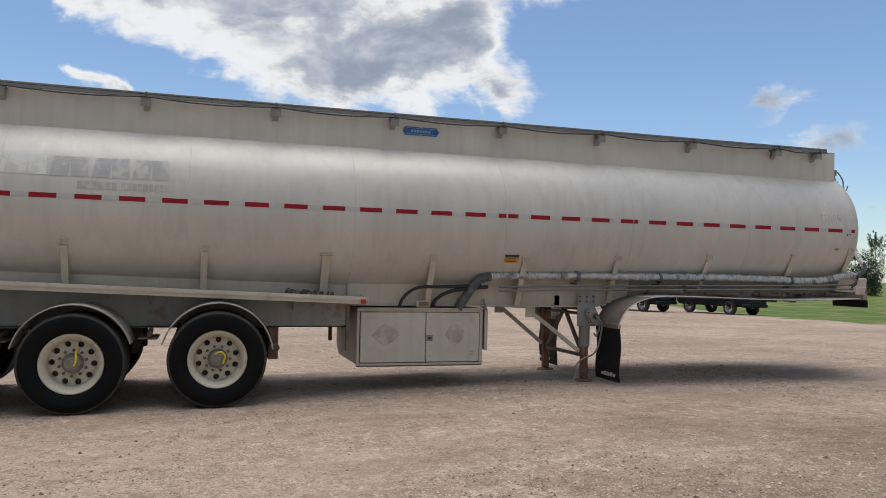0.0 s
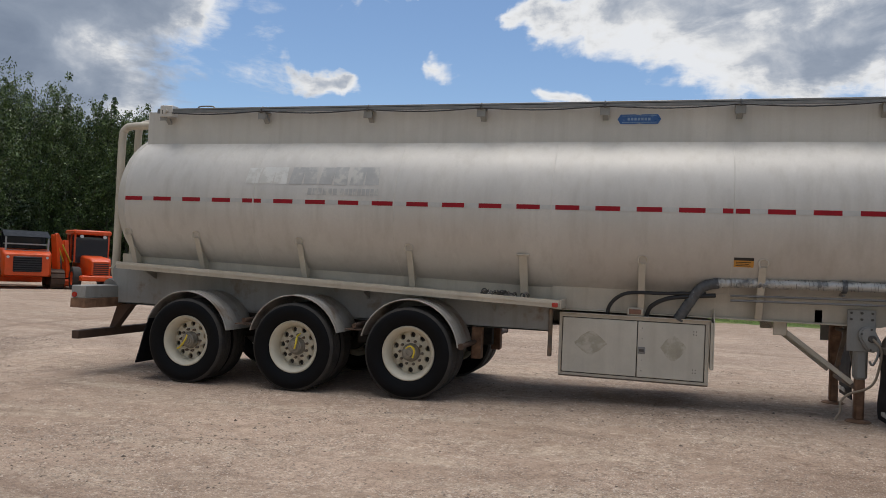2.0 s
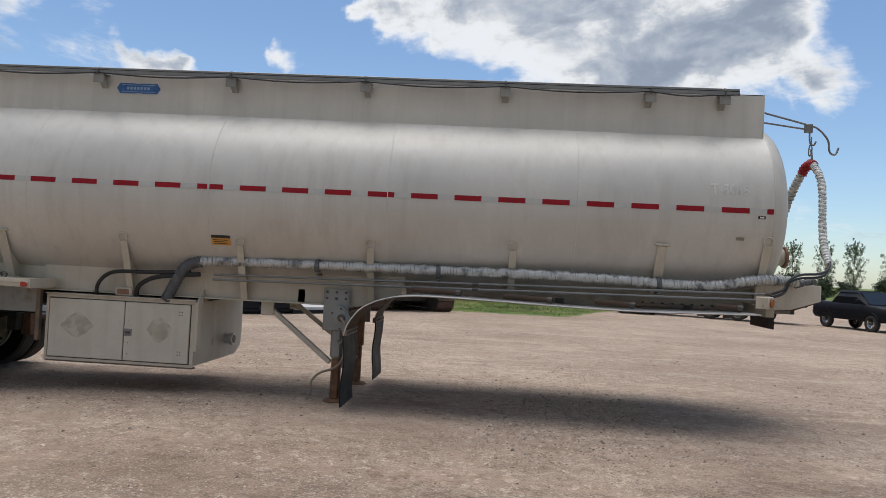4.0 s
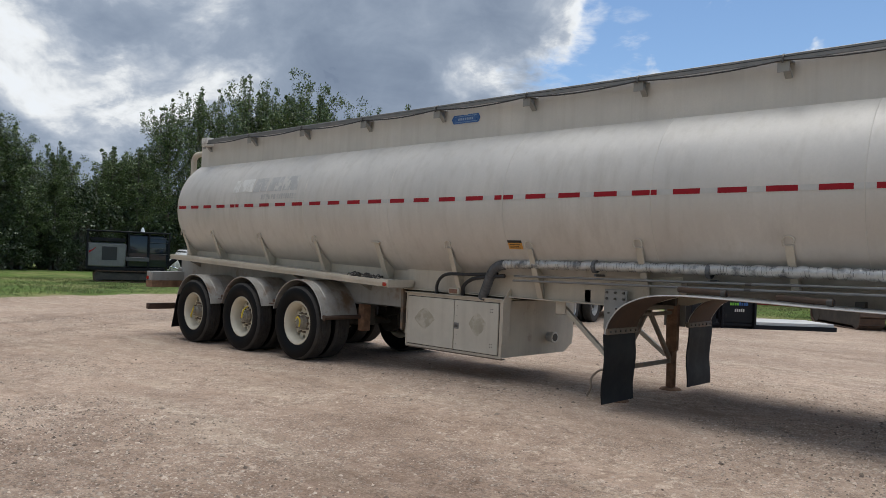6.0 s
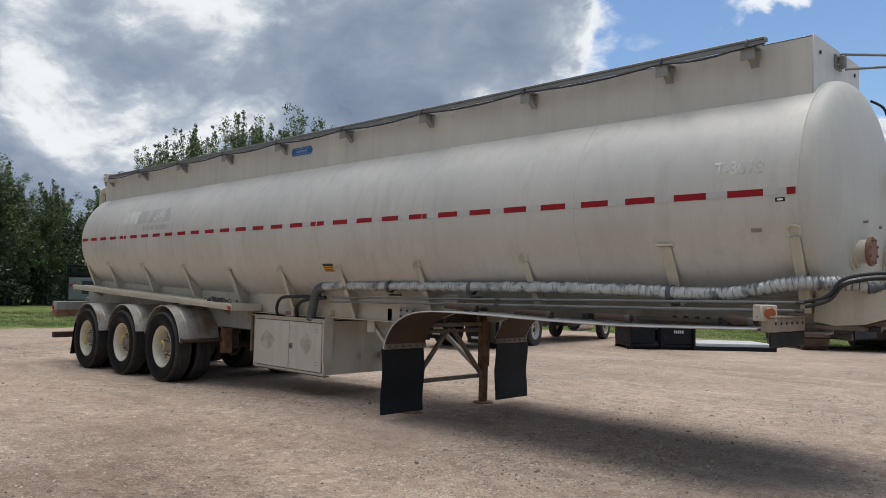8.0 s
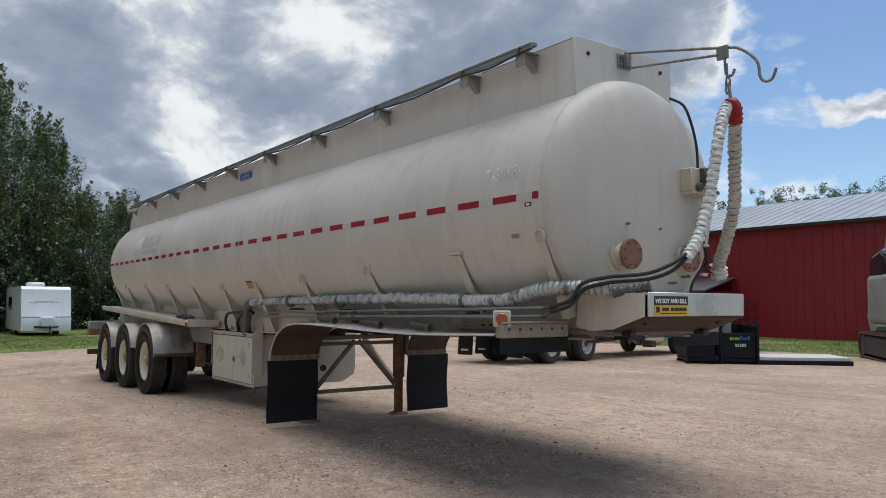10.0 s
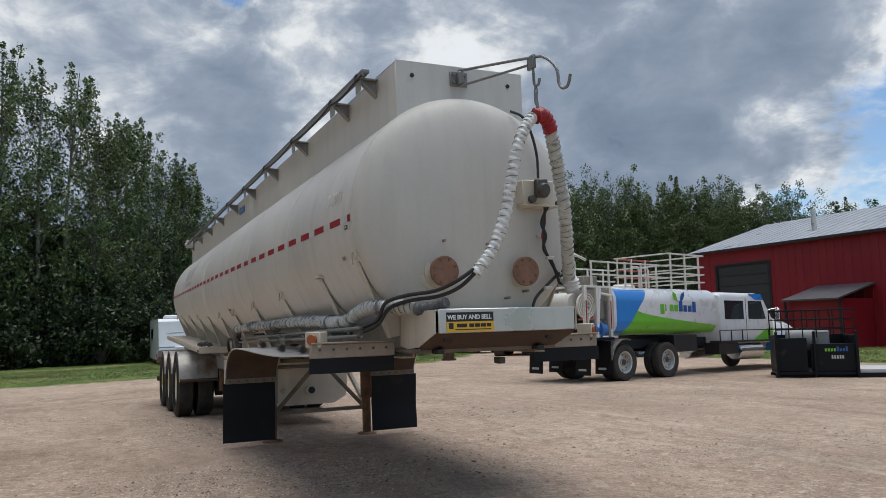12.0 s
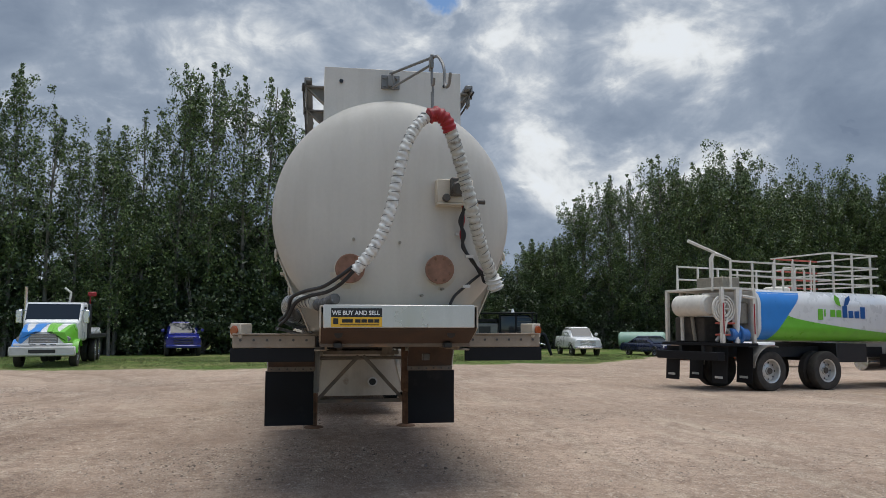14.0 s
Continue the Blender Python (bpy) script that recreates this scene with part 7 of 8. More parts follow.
    for pts, mt in (([(-1.5, -1.0, 1.6), (-1.55, -0.95, 2.0), (-1.3, -0.9, 2.25), (-1.35, -0.9, 2.6)], "rvwhite"), ([(-2.1, -0.9, 1.3), (-1.9, -1.0, 1.6), (-1.75, -1.0, 1.5)], "greymachine"), ([(-2.1, 0.4, 1.3), (-2.0, 0.5, 2.2), (-1.8, 0.5, 2.6)], "beige"), ([(-2.0, 0.0, 1.3), (-2.0, 0.1, 2.1), (-1.6, 0.1, 2.4), (-1.2, 0.1, 2.2)], "hub")):
        bm = fresh()
        tube(bm, pts, 0.05, 8, smooth_steps=4)
        part("pipe", bm, mt, t)
    for x in (-2.05, -1.0):
        bm = fresh()
        box(bm, x - 0.02, x + 0.02, -1.14, -1.135, 1.5, 2.3, 0.002)
        part("red_marker", bm, "redtape", t)
    for x in (-2.0, -1.16):
        for y in (-0.92, 0.92):
            bm = fresh()
            sheet(bm, [(x, 1.15), (x - 0.02, 0.7), (x - 0.05, 0.22)], "y", y - 0.28, y + 0.28, 0.012)
            flap = part("mud_flap", bm, "black", t)
            bm = fresh()
            box(bm, x - 0.075, x - 0.062, y - 0.14, y + 0.14, 0.34, 0.40, 0.001)
            part("flap_mark", bm, "whitetape", flap)
    for x in (-0.5, 1.55):
        for s in (-1, 1):
            road_wheel(t, x, s * 1.05, 0.53, 0.53, 0.28, "alu", True, s)
    for s in (-1, 1):
        bm = fresh()
        line = [(-0.5 - 0.64 * math.cos(a), 0.55 + 0.64 * math.sin(a)) for a in np.linspace(0.1, 1.9, 16)]
        sheet(bm, line, "y", s * 0.66, s * 1.24, 0.02)
        part("fender", bm, "fender", t, "ribbed grey fender")
        road_wheel(t, 8.55, s * 1.02, 0.53, 0.53, 0.28, "rim", False, s)
    # cab
    C = 0.55
    bm = fresh()
    hull(bm, [round_rect(3.98 + C, 1.08, 0.95, 2.38, 0.12), round_rect(4.05 + C, 1.12, 0.92, 2.46, 0.14), round_rect(5.7 + C, 1.12, 0.92, 2.46, 0.14), round_rect(5.95 + C, 1.12, 0.92, 2.40, 0.14), round_rect(6.4 + C, 1.10, 0.92, 1.80, 0.12)])
    cab = part("cab", bm, "white", t, "white crew cab")
    for x0, x1 in ((4.15 + C, 5.0 + C), (5.22 + C, 5.85 + C)):
        for s in (-1, 1):
            bm = fresh()
            plate(bm, [(x0, 1.74), (x1 + (0.2 if x0 > 5.5 else 0), 1.74), (x1, 2.24), (x0, 2.24)], "y", s * 1.118, s * 1.126)
            part("side_window", bm, "glassdark", cab)
    bm = fresh()
    plate(bm, [(5.96 + C, 2.34), (6.03 + C, 2.34), (6.47 + C, 1.83), (6.40 + C, 1.83)], "y", -0.98, 0.98)
    part("windscreen", bm, "glassdark", cab)
    bm = fresh()
    box(bm, 5.10 + C, 5.12 + C, -1.124, -1.119, 1.0, 2.3, 0.001)
    part("door_seam", bm, "signblack", cab)
    for s in (-1, 1):
        bm = fresh()
        plate(bm, [(5.3 + C, 0.96), (6.35 + C, 0.96), (6.35 + C, 1.45), (6.0 + C, 1.4), (5.6 + C, 1.15)], "y", s * 1.121, s * 1.127)
        part("green_panel", bm, "lime", cab)
        bm = fresh()
        plate(bm, [(5.25 + C, 2.44), (5.85 + C, 2.44), (5.95 + C, 2.27), (5.55 + C, 2.27)], "y", s * 1.105, s * 1.127)
        part("blue_panel", bm, "blue", cab)
        bm = fresh()
        tube(bm, [(6.2 + C, s * 1.12, 2.0), (6.35 + C, s * 1.38, 2.05), (6.35 + C, s * 1.38, 1.6)], 0.02, 6)
        box(bm, 6.28 + C, 6.36 + C, s * 1.30, s * 1.46, 1.62, 2.02, 0.02)
        part("mirror", bm, "chrome", t)
        bm = fresh()
        cyl(bm, (5.2, s * 0.95, 0.68), (6.3, s * 0.95, 0.68), 0.30, 22, b=0.03)
        part("fuel_tank", bm, "chrome", t, "silver round fuel tank")
    bm = fresh()
    hull(bm, [cross(6.42 + C, 1.08, 0.75, 1.80, 0.12), cross(7.2 + C, 1.05, 0.70, 1.68, 0.16), cross(7.85 + C, 0.98, 0.70, 1.52, 0.2), cross(8.0 + C, 0.90, 0.80, 1.4, 0.2)])
    hood = part("hood", bm, "white", t, "white sloping hood")
    for s in (-1, 1):
        bm = fresh()
        sheet(bm, [(7.45 + 0.62 * math.cos(a), 0.55 + 0.62 * math.sin(a)) for a in np.linspace(0.1, 3.0, 14)], "y", s * 0.85, s * 1.18, 0.03)
        part("front_fender", bm, "blue", hood)
    bm = fresh()
    box(bm, 7.95 + C, 8.12 + C, -1.1, 1.1, 0.55, 0.85, 0.03)
    part("bumper", bm, "chrome", t)
    bm = fresh()
    for k in range(7):
        box(bm, 8.0 + C, 8.015 + C, -0.5, 0.5, 0.85 + 0.07 * k, 0.88 + 0.07 * k, 0.003)
    part("grille", bm, "trimblack", hood)
    bm = fresh()
    for x in (4.35, 4.85, 5.35, 6.6):
        bar(bm, (x, -1.2, 1.0), (x, -1.2, 1.38), 0.03, 0.03)
    bar(bm, (4.35, -1.2, 1.38), (6.6, -1.2, 1.38), 0.03, 0.03)
    box(bm, 4.35, 6.9, -1.24, -0.8, 0.98, 1.04, 0.006)
    box(bm, 4.35, 5.2, -1.15, -0.6, 0.6, 0.98, 0.01)
    part("side_step", bm, "trimblack", t, "black railed side step")
    # a long crew cab and nose; the truck stands level with the falling yard
    for ob in t.children_recursive:
        if not ob.name.startswith(("wheel", "tyre", "lug", "hub", "rim")):
            for v in ob.data.vertices:
                if v.co.x > 4.35:
                    v.co.x = 4.35 + (v.co.x - 4.35) * 1.355
                    v.co.z += 0.25 * max(0.0, v.co.z - 1.7)
    a = radians(103.5)
    drop = ground_z(-4.4, 22.58) - ground_z(-4.4 + 8.55 * math.cos(a), 22.58 + 8.55 * math.sin(a))
    t.rotation_euler = (0, math.atan2(drop, 8.55), a)
    return t


def deck_truck():
    t = at_ground("deck_truck", "blue, white and green conventional truck with a flat deck", "truck", -18.1, -0.45, 8, scale=1.02)
    bm = fresh()
    hull(bm, [cross(-0.75, 1.0, 0.85, 1.75, 0.10), cross(0.0, 0.98, 0.80, 1.68, 0.16), cross(0.75, 0.90, 0.80, 1.50, 0.20), cross(0.95, 0.82, 0.90, 1.40, 0.2)])
    hood = part("hood", bm, "white", t, "hood painted blue, white and green")
    for s, mt in ((1, "lime"), (-1, "blue")):
        bm = fresh()
        hull(bm, [[(x, s * a, z) for a, z in ((c, zt), (w - 0.1, zt - 0.02), (w + 0.01, zt - 0.28), (w + 0.025, 1.0), (w - 0.05, 0.92), (c + 0.18, zt + 0.012), (c, zt + 0.012))] for x, w, zt, c in ((-0.74, 1.0, 1.76, 0.02), (0.0, 0.98, 1.69, 0.05), (0.75, 0.90, 1.51, 0.10), (0.97, 0.84, 1.405, 0.12))])
        part("painted_side", bm, mt, hood)
        bm = fresh()
        line = [(0.60 * math.cos(a), 0.52 + 0.60 * math.sin(a)) for a in np.linspace(0.1, 2.6, 16)]
        sheet(bm, line, "y", s * 0.78, s * 1.2, 0.03)
        part("front_fender", bm, mt, t)
        bm = fresh()
        lathe(bm, [(0.0, 0.05), (0.10, 0.04), (0.13, 0.0)], Matrix.Translation((0.90, s * 0.78, 1.12)) @ Matrix.Rotation(radians(75), 4, "Y") @ Matrix.Diagonal((1, 1.5, 1, 1)), 18)
        part("headlamp", bm, "galv", t)
        bm = fresh()
        box(bm, -0.9, -0.78, s * 1.15, s * 1.38, 1.75, 2.3, 0.03)
        tube(bm, [(-0.8, s * 1.0, 2.25), (-0.85, s * 1.27, 2.32)], 0.02, 6)
        part("mirror", bm, "chrome", t)
        road_wheel(t, 0.0, s * 1.0, 0.52, 0.52, 0.28, "chrome", False, s)
        for x in (-5.2, -6.5):
            road_wheel(t, x, s * 1.0, 0.52, 0.52, 0.28, "chrome", True, s)
    bm = fresh()
    for k in range(6):
        box(bm, 0.93, 0.975 - 0.0 * k, -0.46, 0.46, 0.98 + 0.062 * k, 1.02 + 0.062 * k, 0.008)
    box(bm, 0.90, 0.955, -0.52, -0.46, 0.95, 1.38, 0.008)
    box(bm, 0.90, 0.955, 0.46, 0.52, 0.95, 1.38, 0.008)
    gr = part("grille", bm, "galv", hood)
    bm = fresh()
    box(bm, 0.90, 0.935, -0.46, 0.46, 0.96, 1.38, 0.004)
    part("grille_back", bm, "signblack", gr)
    bm = fresh()
    box(bm, 0.80, 1.0, -1.05, 1.05, 0.86, 0.955, 0.03)
    strip = part("lower_strip", bm, "white", t, "white strip with three slots below the grille")
    for y in (-0.36, 0.0, 0.36):
        bm = fresh()
        box(bm, 0.995, 1.006, y - 0.11, y + 0.11, 0.89, 0.925, 0.002)
        part("strip_slot", bm, "signblack", strip)
    bm = fresh()
    box(bm, 0.92, 1.15, -1.18, 1.18, 0.46, 0.84, 0.05)
    bp = part("bumper", bm, "plank", t, "pale grey front bumper")
    bm = fresh()
    box(bm, 1.14, 1.156, -0.48, 0.48, 0.58, 0.72, 0.004)
    part("bumper_slot", bm, "signblack", bp)
    bm = fresh()
    hull(bm, [round_rect(-0.55, 0.98, 1.1, 1.78, 0.1), round_rect(-0.75, 1.08, 1.0, 1.95, 0.12), round_rect(-1.15, 1.10, 1.0, 2.62, 0.14), round_rect(-2.4, 1.10, 1.0, 2.66, 0.14)])
    cab = part("cab", bm, "white", t, "white truck cab")
    bm = fresh()
    plate(bm, [(-0.73, 1.80), (-0.64, 1.80), (-1.04, 2.55), (-1.13, 2.55)], "y", -1.0, 1.0)
    part("windscreen", bm, "glassdark", cab)
    for s in (-1, 1):
        bm = fresh()
        plate(bm, [(-1.15, 1.85), (-2.0, 1.85), (-2.0, 2.45), (-1.3, 2.45)], "y", s * 1.098, s * 1.106)
        part("side_window", bm, "glassdark", cab)
    bm = fresh()
    tube(bm, [(-1.9, -1.25, 1.0), (-1.9, -1.25, 3.1), (-1.85, -1.25, 3.3)], 0.07, 12)
    part("exhaust_stack", bm, "chrome", t)
    bm = fresh()
    box(bm, -2.9, -2.5, -1.2, 1.2, 1.1, 2.6, 0.02)
    rack = part("headache_rack", bm, "trimblack", t, "black rack behind the cab")
    for k in range(7):
        bm = fresh()
        box(bm, -2.95, -2.902, -1.15 + 0.35 * k, -1.05 + 0.35 * k, 1.2, 2.7, 0.01)
        part("rack_bar", bm, "trimblack", rack)
    bm = fresh()
    tube(bm, [(-2.7, 0.3, 2.6), (-2.7, 0.35, 3.1), (-2.65, 0.1, 3.3)], 0.05, 8)
    part("crane_hook", bm, "beige", t)
    bm = fresh()
    box(bm, -3.0, -2.85, 1.0, 1.35, 2.95, 3.15, 0.03)
    tube(bm, [(-2.95, 1.1, 2.6), (-2.95, 1.1, 2.95)], 0.03, 6)
    part("red_beacon", bm, "redwrap", t)
    bm = fresh()
    box(bm, -8.2, -2.5, -1.22, 1.22, 1.10, 1.28, 0.02)
    part("deck", bm, "trimblack", t, "dark flat deck")
    for k in range(9):
        bm = fresh()
        box(bm, -4.3 - 0.3 * k, -4.1 - 0.3 * k, 0.2 - 0.05 * (k % 3), 1.15, 1.28, 1.38 + 0.06 * (k % 4), 0.02)
        part("deck_load", bm, "plank", t)
    bm = fresh()
    box(bm, -8.0, 0.6, -0.45, 0.45, 0.65, 1.0, 0.02)
    part("chassis", bm, "under", t)
    return t


def pickup(name, label, x, y, rz, mat, sedan=False):
    t = at_ground(name, label, "car" if sedan else "pickup truck", x, y, rz)
    h = 0.82 if sedan else 1.0
    zb = 0.28 if sedan else 0.48
    belt = 0.92 if sedan else 1.28
    top = 1.42 if sedan else 1.92
    bm = fresh()
    hull(bm, [cross(2.45, 0.80 * h + 0.1, zb + 0.12, belt - 0.22, 0.08), cross(2.30, 0.92, zb, belt - 0.10, 0.07), cross(1.1, 0.96, zb, belt - 0.02, 0.05), cross(-2.3, 0.96, zb, belt, 0.05), cross(-2.5, 0.90, zb + 0.1, belt - 0.04, 0.06)])
    body = part("body", bm, mat, t)
    bm = fresh()
    hull(bm, [cross(1.15, 0.80, belt - 0.08, belt - 0.02, 0.02, 0.02), cross(0.45, 0.82, belt - 0.08, top, 0.22, 0.06), cross(-0.9 if not sedan else -0.8, 0.82, belt - 0.08, top, 0.22, 0.06), cross(-1.25 if not sedan else -1.7, 0.80, belt - 0.08, belt + 0.05, 0.04, 0.03)])
    cab = part("cab", bm, mat, t)
    bm = fresh()
    plate(bm, [(1.06, belt + 0.02), (1.14, belt + 0.02), (0.56, top - 0.07), (0.48, top - 0.07)], "y", -0.66, 0.66)
    part("windscreen", bm, "glassdark", cab)
    for s in (-1, 1):
        bm = fresh()
        hull(bm, [[(x, s * (y + o), z) for x, y, z in ((0.85, 0.785, belt + 0.03), (-0.95, 0.785, belt + 0.03), (-0.80, 0.655, top - 0.1), (0.42, 0.655, top - 0.1))] for o in (0.0, 0.025)])
        part("side_window", bm, "glassdark", cab)
        bm = fresh()
        lathe(bm, [(0.0, 0.03), (0.10, 0.02), (0.12, 0.0)], Matrix.Translation((2.36, s * 0.70, belt - 0.26)) @ Matrix.Rotation(radians(80), 4, "Y") @ Matrix.Diagonal((0.8, 1.5, 1, 1)), 14)
        part("headlamp", bm, "lens", body)
        bm = fresh()
        box(bm, 0.75, 0.88, s * 0.98, s * 1.16, belt + 0.05, belt + 0.24, 0.03)
        tube(bm, [(0.85, s * 0.9, belt + 0.1), (0.82, s * 1.05, belt + 0.13)], 0.02, 6)
        part("mirror", bm, mat, t)
        for wx in (1.55, -1.5):
            road_wheel(t, wx, s * 0.84, 0.32 if sedan else 0.40, 0.32 if sedan else 0.40, 0.24, "chrome", False, s)
            bm = fresh()
            r = 0.40 if sedan else 0.50
            line = [(wx + r * math.cos(a), (0.32 if sedan else 0.42) + r * math.sin(a)) for a in np.linspace(0.1, 3.04, 14)]
            sheet(bm, line, "y", s * 0.70, s * 0.975, 0.02)
            part("wheel_arch", bm, "trimblack", body)
    bm = fresh()
    for k in range(4):
        box(bm, 2.40, 2.47, -0.52, 0.52, zb + 0.22 + 0.09 * k, zb + 0.26 + 0.09 * k, 0.01)
    part("grille", bm, "chrome" if mat == "white" else "trimblack", body)
    bm = fresh()
    box(bm, 2.38, 2.56, -0.92, 0.92, zb - 0.02, zb + 0.16, 0.05)
    part("bumper", bm, "chrome" if mat == "white" else mat, body)
    if not sedan:
        bm = fresh()
        box(bm, -2.42, -1.32, -0.80, 0.80, belt - 0.02, belt + 0.012, 0.004)
        part("bed_cover", bm, "trimblack", t)
    return t


def travel_trailer():
    t = at_ground("travel_trailer", "white camper trailer with a grey stripe, on the grass", "camper", -37.1, 13.15, 1, scale=1.04)
    prof = [(-3.0, 0.28), (3.1, 0.28), (3.15, 0.95), (3.05, 1.1), (2.75, 2.5), (2.55, 2.66), (-2.9, 2.66), (-3.0, 2.55)]
    bm = fresh()
    plate(bm, prof, "y", -1.2, 1.2)
    body = part("body", bm, "rvwhite", t, "white ribbed camper body")
    for k in range(9):
        bm = fresh()
        z = 0.75 + 0.2 * k
        for s in (-1, 1):
            box(bm, -2.95, 2.6, s * 1.2, s * 1.206, z, z + 0.012, 0.002)
        part("rib", bm, "rvwhite", body)
    bm = fresh()
    box(bm, 3.07, 3.13, -1.21, 1.21, 1.0, 1.05, 0.006)
    part("trim_strip", bm, "greymachine", body)
    for dy in (-0.35, -0.1, 0.2):
        bm = fresh()
        tube(bm, [(2.90, -0.5 + dy, 1.80 + 0.05 * dy), (2.885, dy, 1.86), (2.895, 0.4 + dy, 1.80)], 0.012, 5)
        part("pinstripe", bm, "greymachine", body)
    bm = fresh()
    box(bm, 1.0, 1.9, -0.80, 0.05, 2.66, 2.90, 0.08)
    part("roof_unit", bm, "rvwhite", t, "white roof air conditioner")
    bm = fresh()
    box(bm, 3.15, 3.55, -0.35, 0.35, 0.5, 1.05, 0.05)
    part("gas_cover", bm, "rvwhite", t)
    bm = fresh()
    bar(bm, (3.0, -0.6, 0.5), (4.4, 0, 0.5), 0.08, 0.1)
    bar(bm, (3.0, 0.6, 0.5), (4.4, 0, 0.5), 0.08, 0.1)
    tube(bm, [(4.2, 0, 0.6), (4.2, 0, -0.02)], 0.04, 8)
    part("tow_bar", bm, "trimblack", t)
    for s in (-1, 1):
        bm = fresh()
        plate(bm, [(-1.9, 1.4), (-0.6, 1.4), (-0.6, 2.1), (-1.9, 2.1)], "y", s * 1.2, s * 1.212)
        part("window", bm, "glassdark", body)
        for x in (-0.8, 0.0):
            road_wheel(t, x, s * 1.05, 0.34, 0.34, 0.2, "rim", False, s)
    return t


def crawler_track(t, x0, x1, y0, y1, h, shoes=30):
    """One crawler track with separate shoes round an oval, along x."""
    r = h / 2
    per = 2 * (x1 - x0 - h) + math.pi * h
    bm = fresh()
    box(bm, x0 + r, x1 - r, y0 + 0.06, y1 - 0.06, 0.12, h - 0.12, 0.03)
    for x in (x0 + r, x1 - r):
        cyl(bm, (x, y0 + 0.05, r), (x, y1 - 0.05, r), r - 0.07, 20)
    tr = part("track_frame", bm, "under", t)
    for k in range(shoes):
        d = per * k / shoes
        a = x1 - x0 - h
        if d < a:
            p, ang = (x0 + r + d, 0.03), 0
        elif d < a + math.pi * r:
            u = (d - a) / r - math.pi / 2
            p, ang = (x1 - r + (r - 0.03) * math.cos(u), r + (r - 0.03) * math.sin(u)), u + math.pi / 2
        elif d < 2 * a + math.pi * r:
            p, ang = (x1 - r - (d - a - math.pi * r), h - 0.03), math.pi
        else:
            u = (d - 2 * a - math.pi * r) / r + math.pi / 2
            p, ang = (x0 + r + (r - 0.03) * math.cos(u), r + (r - 0.03) * math.sin(u)), u + math.pi / 2
        bm = fresh()
        m = Matrix.Translation((p[0], 0, p[1])) @ Matrix.Rotation(-ang, 4, "Y")
        w = per / shoes * 0.45
        box(bm, -w, w, y0, y1, -0.03, 0.03, 0.01, m)
        box(bm, -w * 0.9, -w * 0.6, y0, y1, -0.06, -0.02, 0.005, m)
        part("track_shoe", bm, "track", tr)


def track_carrier():
    t = at_ground("tracked_carrier", "orange tracked mulcher carrier with a dark screened cab", "machine", -29.9, 34.9, -40, scale=1.2)
    for s in (-1, 1):
        crawler_track(t, -1.7, 1.5, s * 1.25 - 0.28, s * 1.25 + 0.28, 0.85)
    bm = fresh()
    hull(bm, [round_rect(-1.9, 0.75, 0.6, 1.6, 0.1), round_rect(-1.7, 0.95, 0.55, 1.75, 0.12), round_rect(0.9, 0.95, 0.55, 1.75, 0.12), round_rect(1.55, 0.95, 0.55, 1.62, 0.1), round_rect(1.75, 0.85, 0.6, 1.5, 0.1)])
    body = part("engine_body", bm, "orange", t, "orange engine housing")
    bm = fresh()
    box(bm, 1.74, 1.80, -0.55, 0.55, 0.75, 1.42, 0.03)
    part("radiator_grille", bm, "trimblack", body)
    for k in range(6):
        bm = fresh()
        box(bm, 1.80, 1.815, -0.55, 0.55, 0.82 + 0.1 * k, 0.86 + 0.1 * k, 0.003)
        part("grille_slat", bm, "blackpaint", body)
    bm = fresh()
    hull(bm, [round_rect(-1.75, 0.75, 1.6, 2.2, 0.06), round_rect(-1.55, 0.80, 1.6, 2.45, 0.08), round_rect(-0.1, 0.80, 1.6, 2.45, 0.08), round_rect(0.15, 0.80, 1.6, 2.35, 0.08)])
    cab = part("cab", bm, "glassdark", t, "dark glazed cab")
    bm = fresh()
    for x, z1 in ((-1.75, 2.3), (-0.9, 2.5), (0.1, 2.46)):
        for y in (-0.82, 0.82):
            bar(bm, (x, y, 1.6), (x, y, z1), 0.07, 0.07)
    part("cab_posts", bm, "blackpaint", cab)
    bm = fresh()
    plate(bm, [(-1.8, 2.42), (0.1, 2.52), (1.35, 2.25), (1.35, 2.28), (0.1, 2.56), (-1.8, 2.46)], "y", -0.9, 0.9)
    part("guard_roof", bm, "blackpaint", t, "dark guard roof")
    bm = fresh()
    for y in (-0.82, 0.82):
        bar(bm, (1.3, y, 1.62), (1.3, y, 2.26), 0.07, 0.07)
        bar(bm, (0.2, y, 1.95), (1.3, y, 1.95), 0.05, 0.05)
    bar(bm, (1.3, -0.82, 1.95), (1.3, 0.82, 1.95), 0.06, 0.06)
    bar(bm, (1.3, -0.82, 1.66), (1.3, 0.82, 1.66), 0.06, 0.06)
    part("guard_frame", bm, "greymachine", t)
    bm = fresh()
    box(bm, -3.0, -2.2, -1.1, 1.1, 0.15, 0.8, 0.1)
    bar(bm, (-2.3, -0.6, 0.7), (-1.6, -0.6, 1.0), 0.15, 0.2)
    bar(bm, (-2.3, 0.6, 0.7), (-1.6, 0.6, 1.0), 0.15, 0.2)
    part("mulcher_head", bm, "orange", t)
    for y in (-0.75, 0.75):
        bm = fresh()
        cyl(bm, (1.76, y, 1.38), (1.80, y, 1.38), 0.06, 12)
        part("work_lamp", bm, "lens", body)
    return t


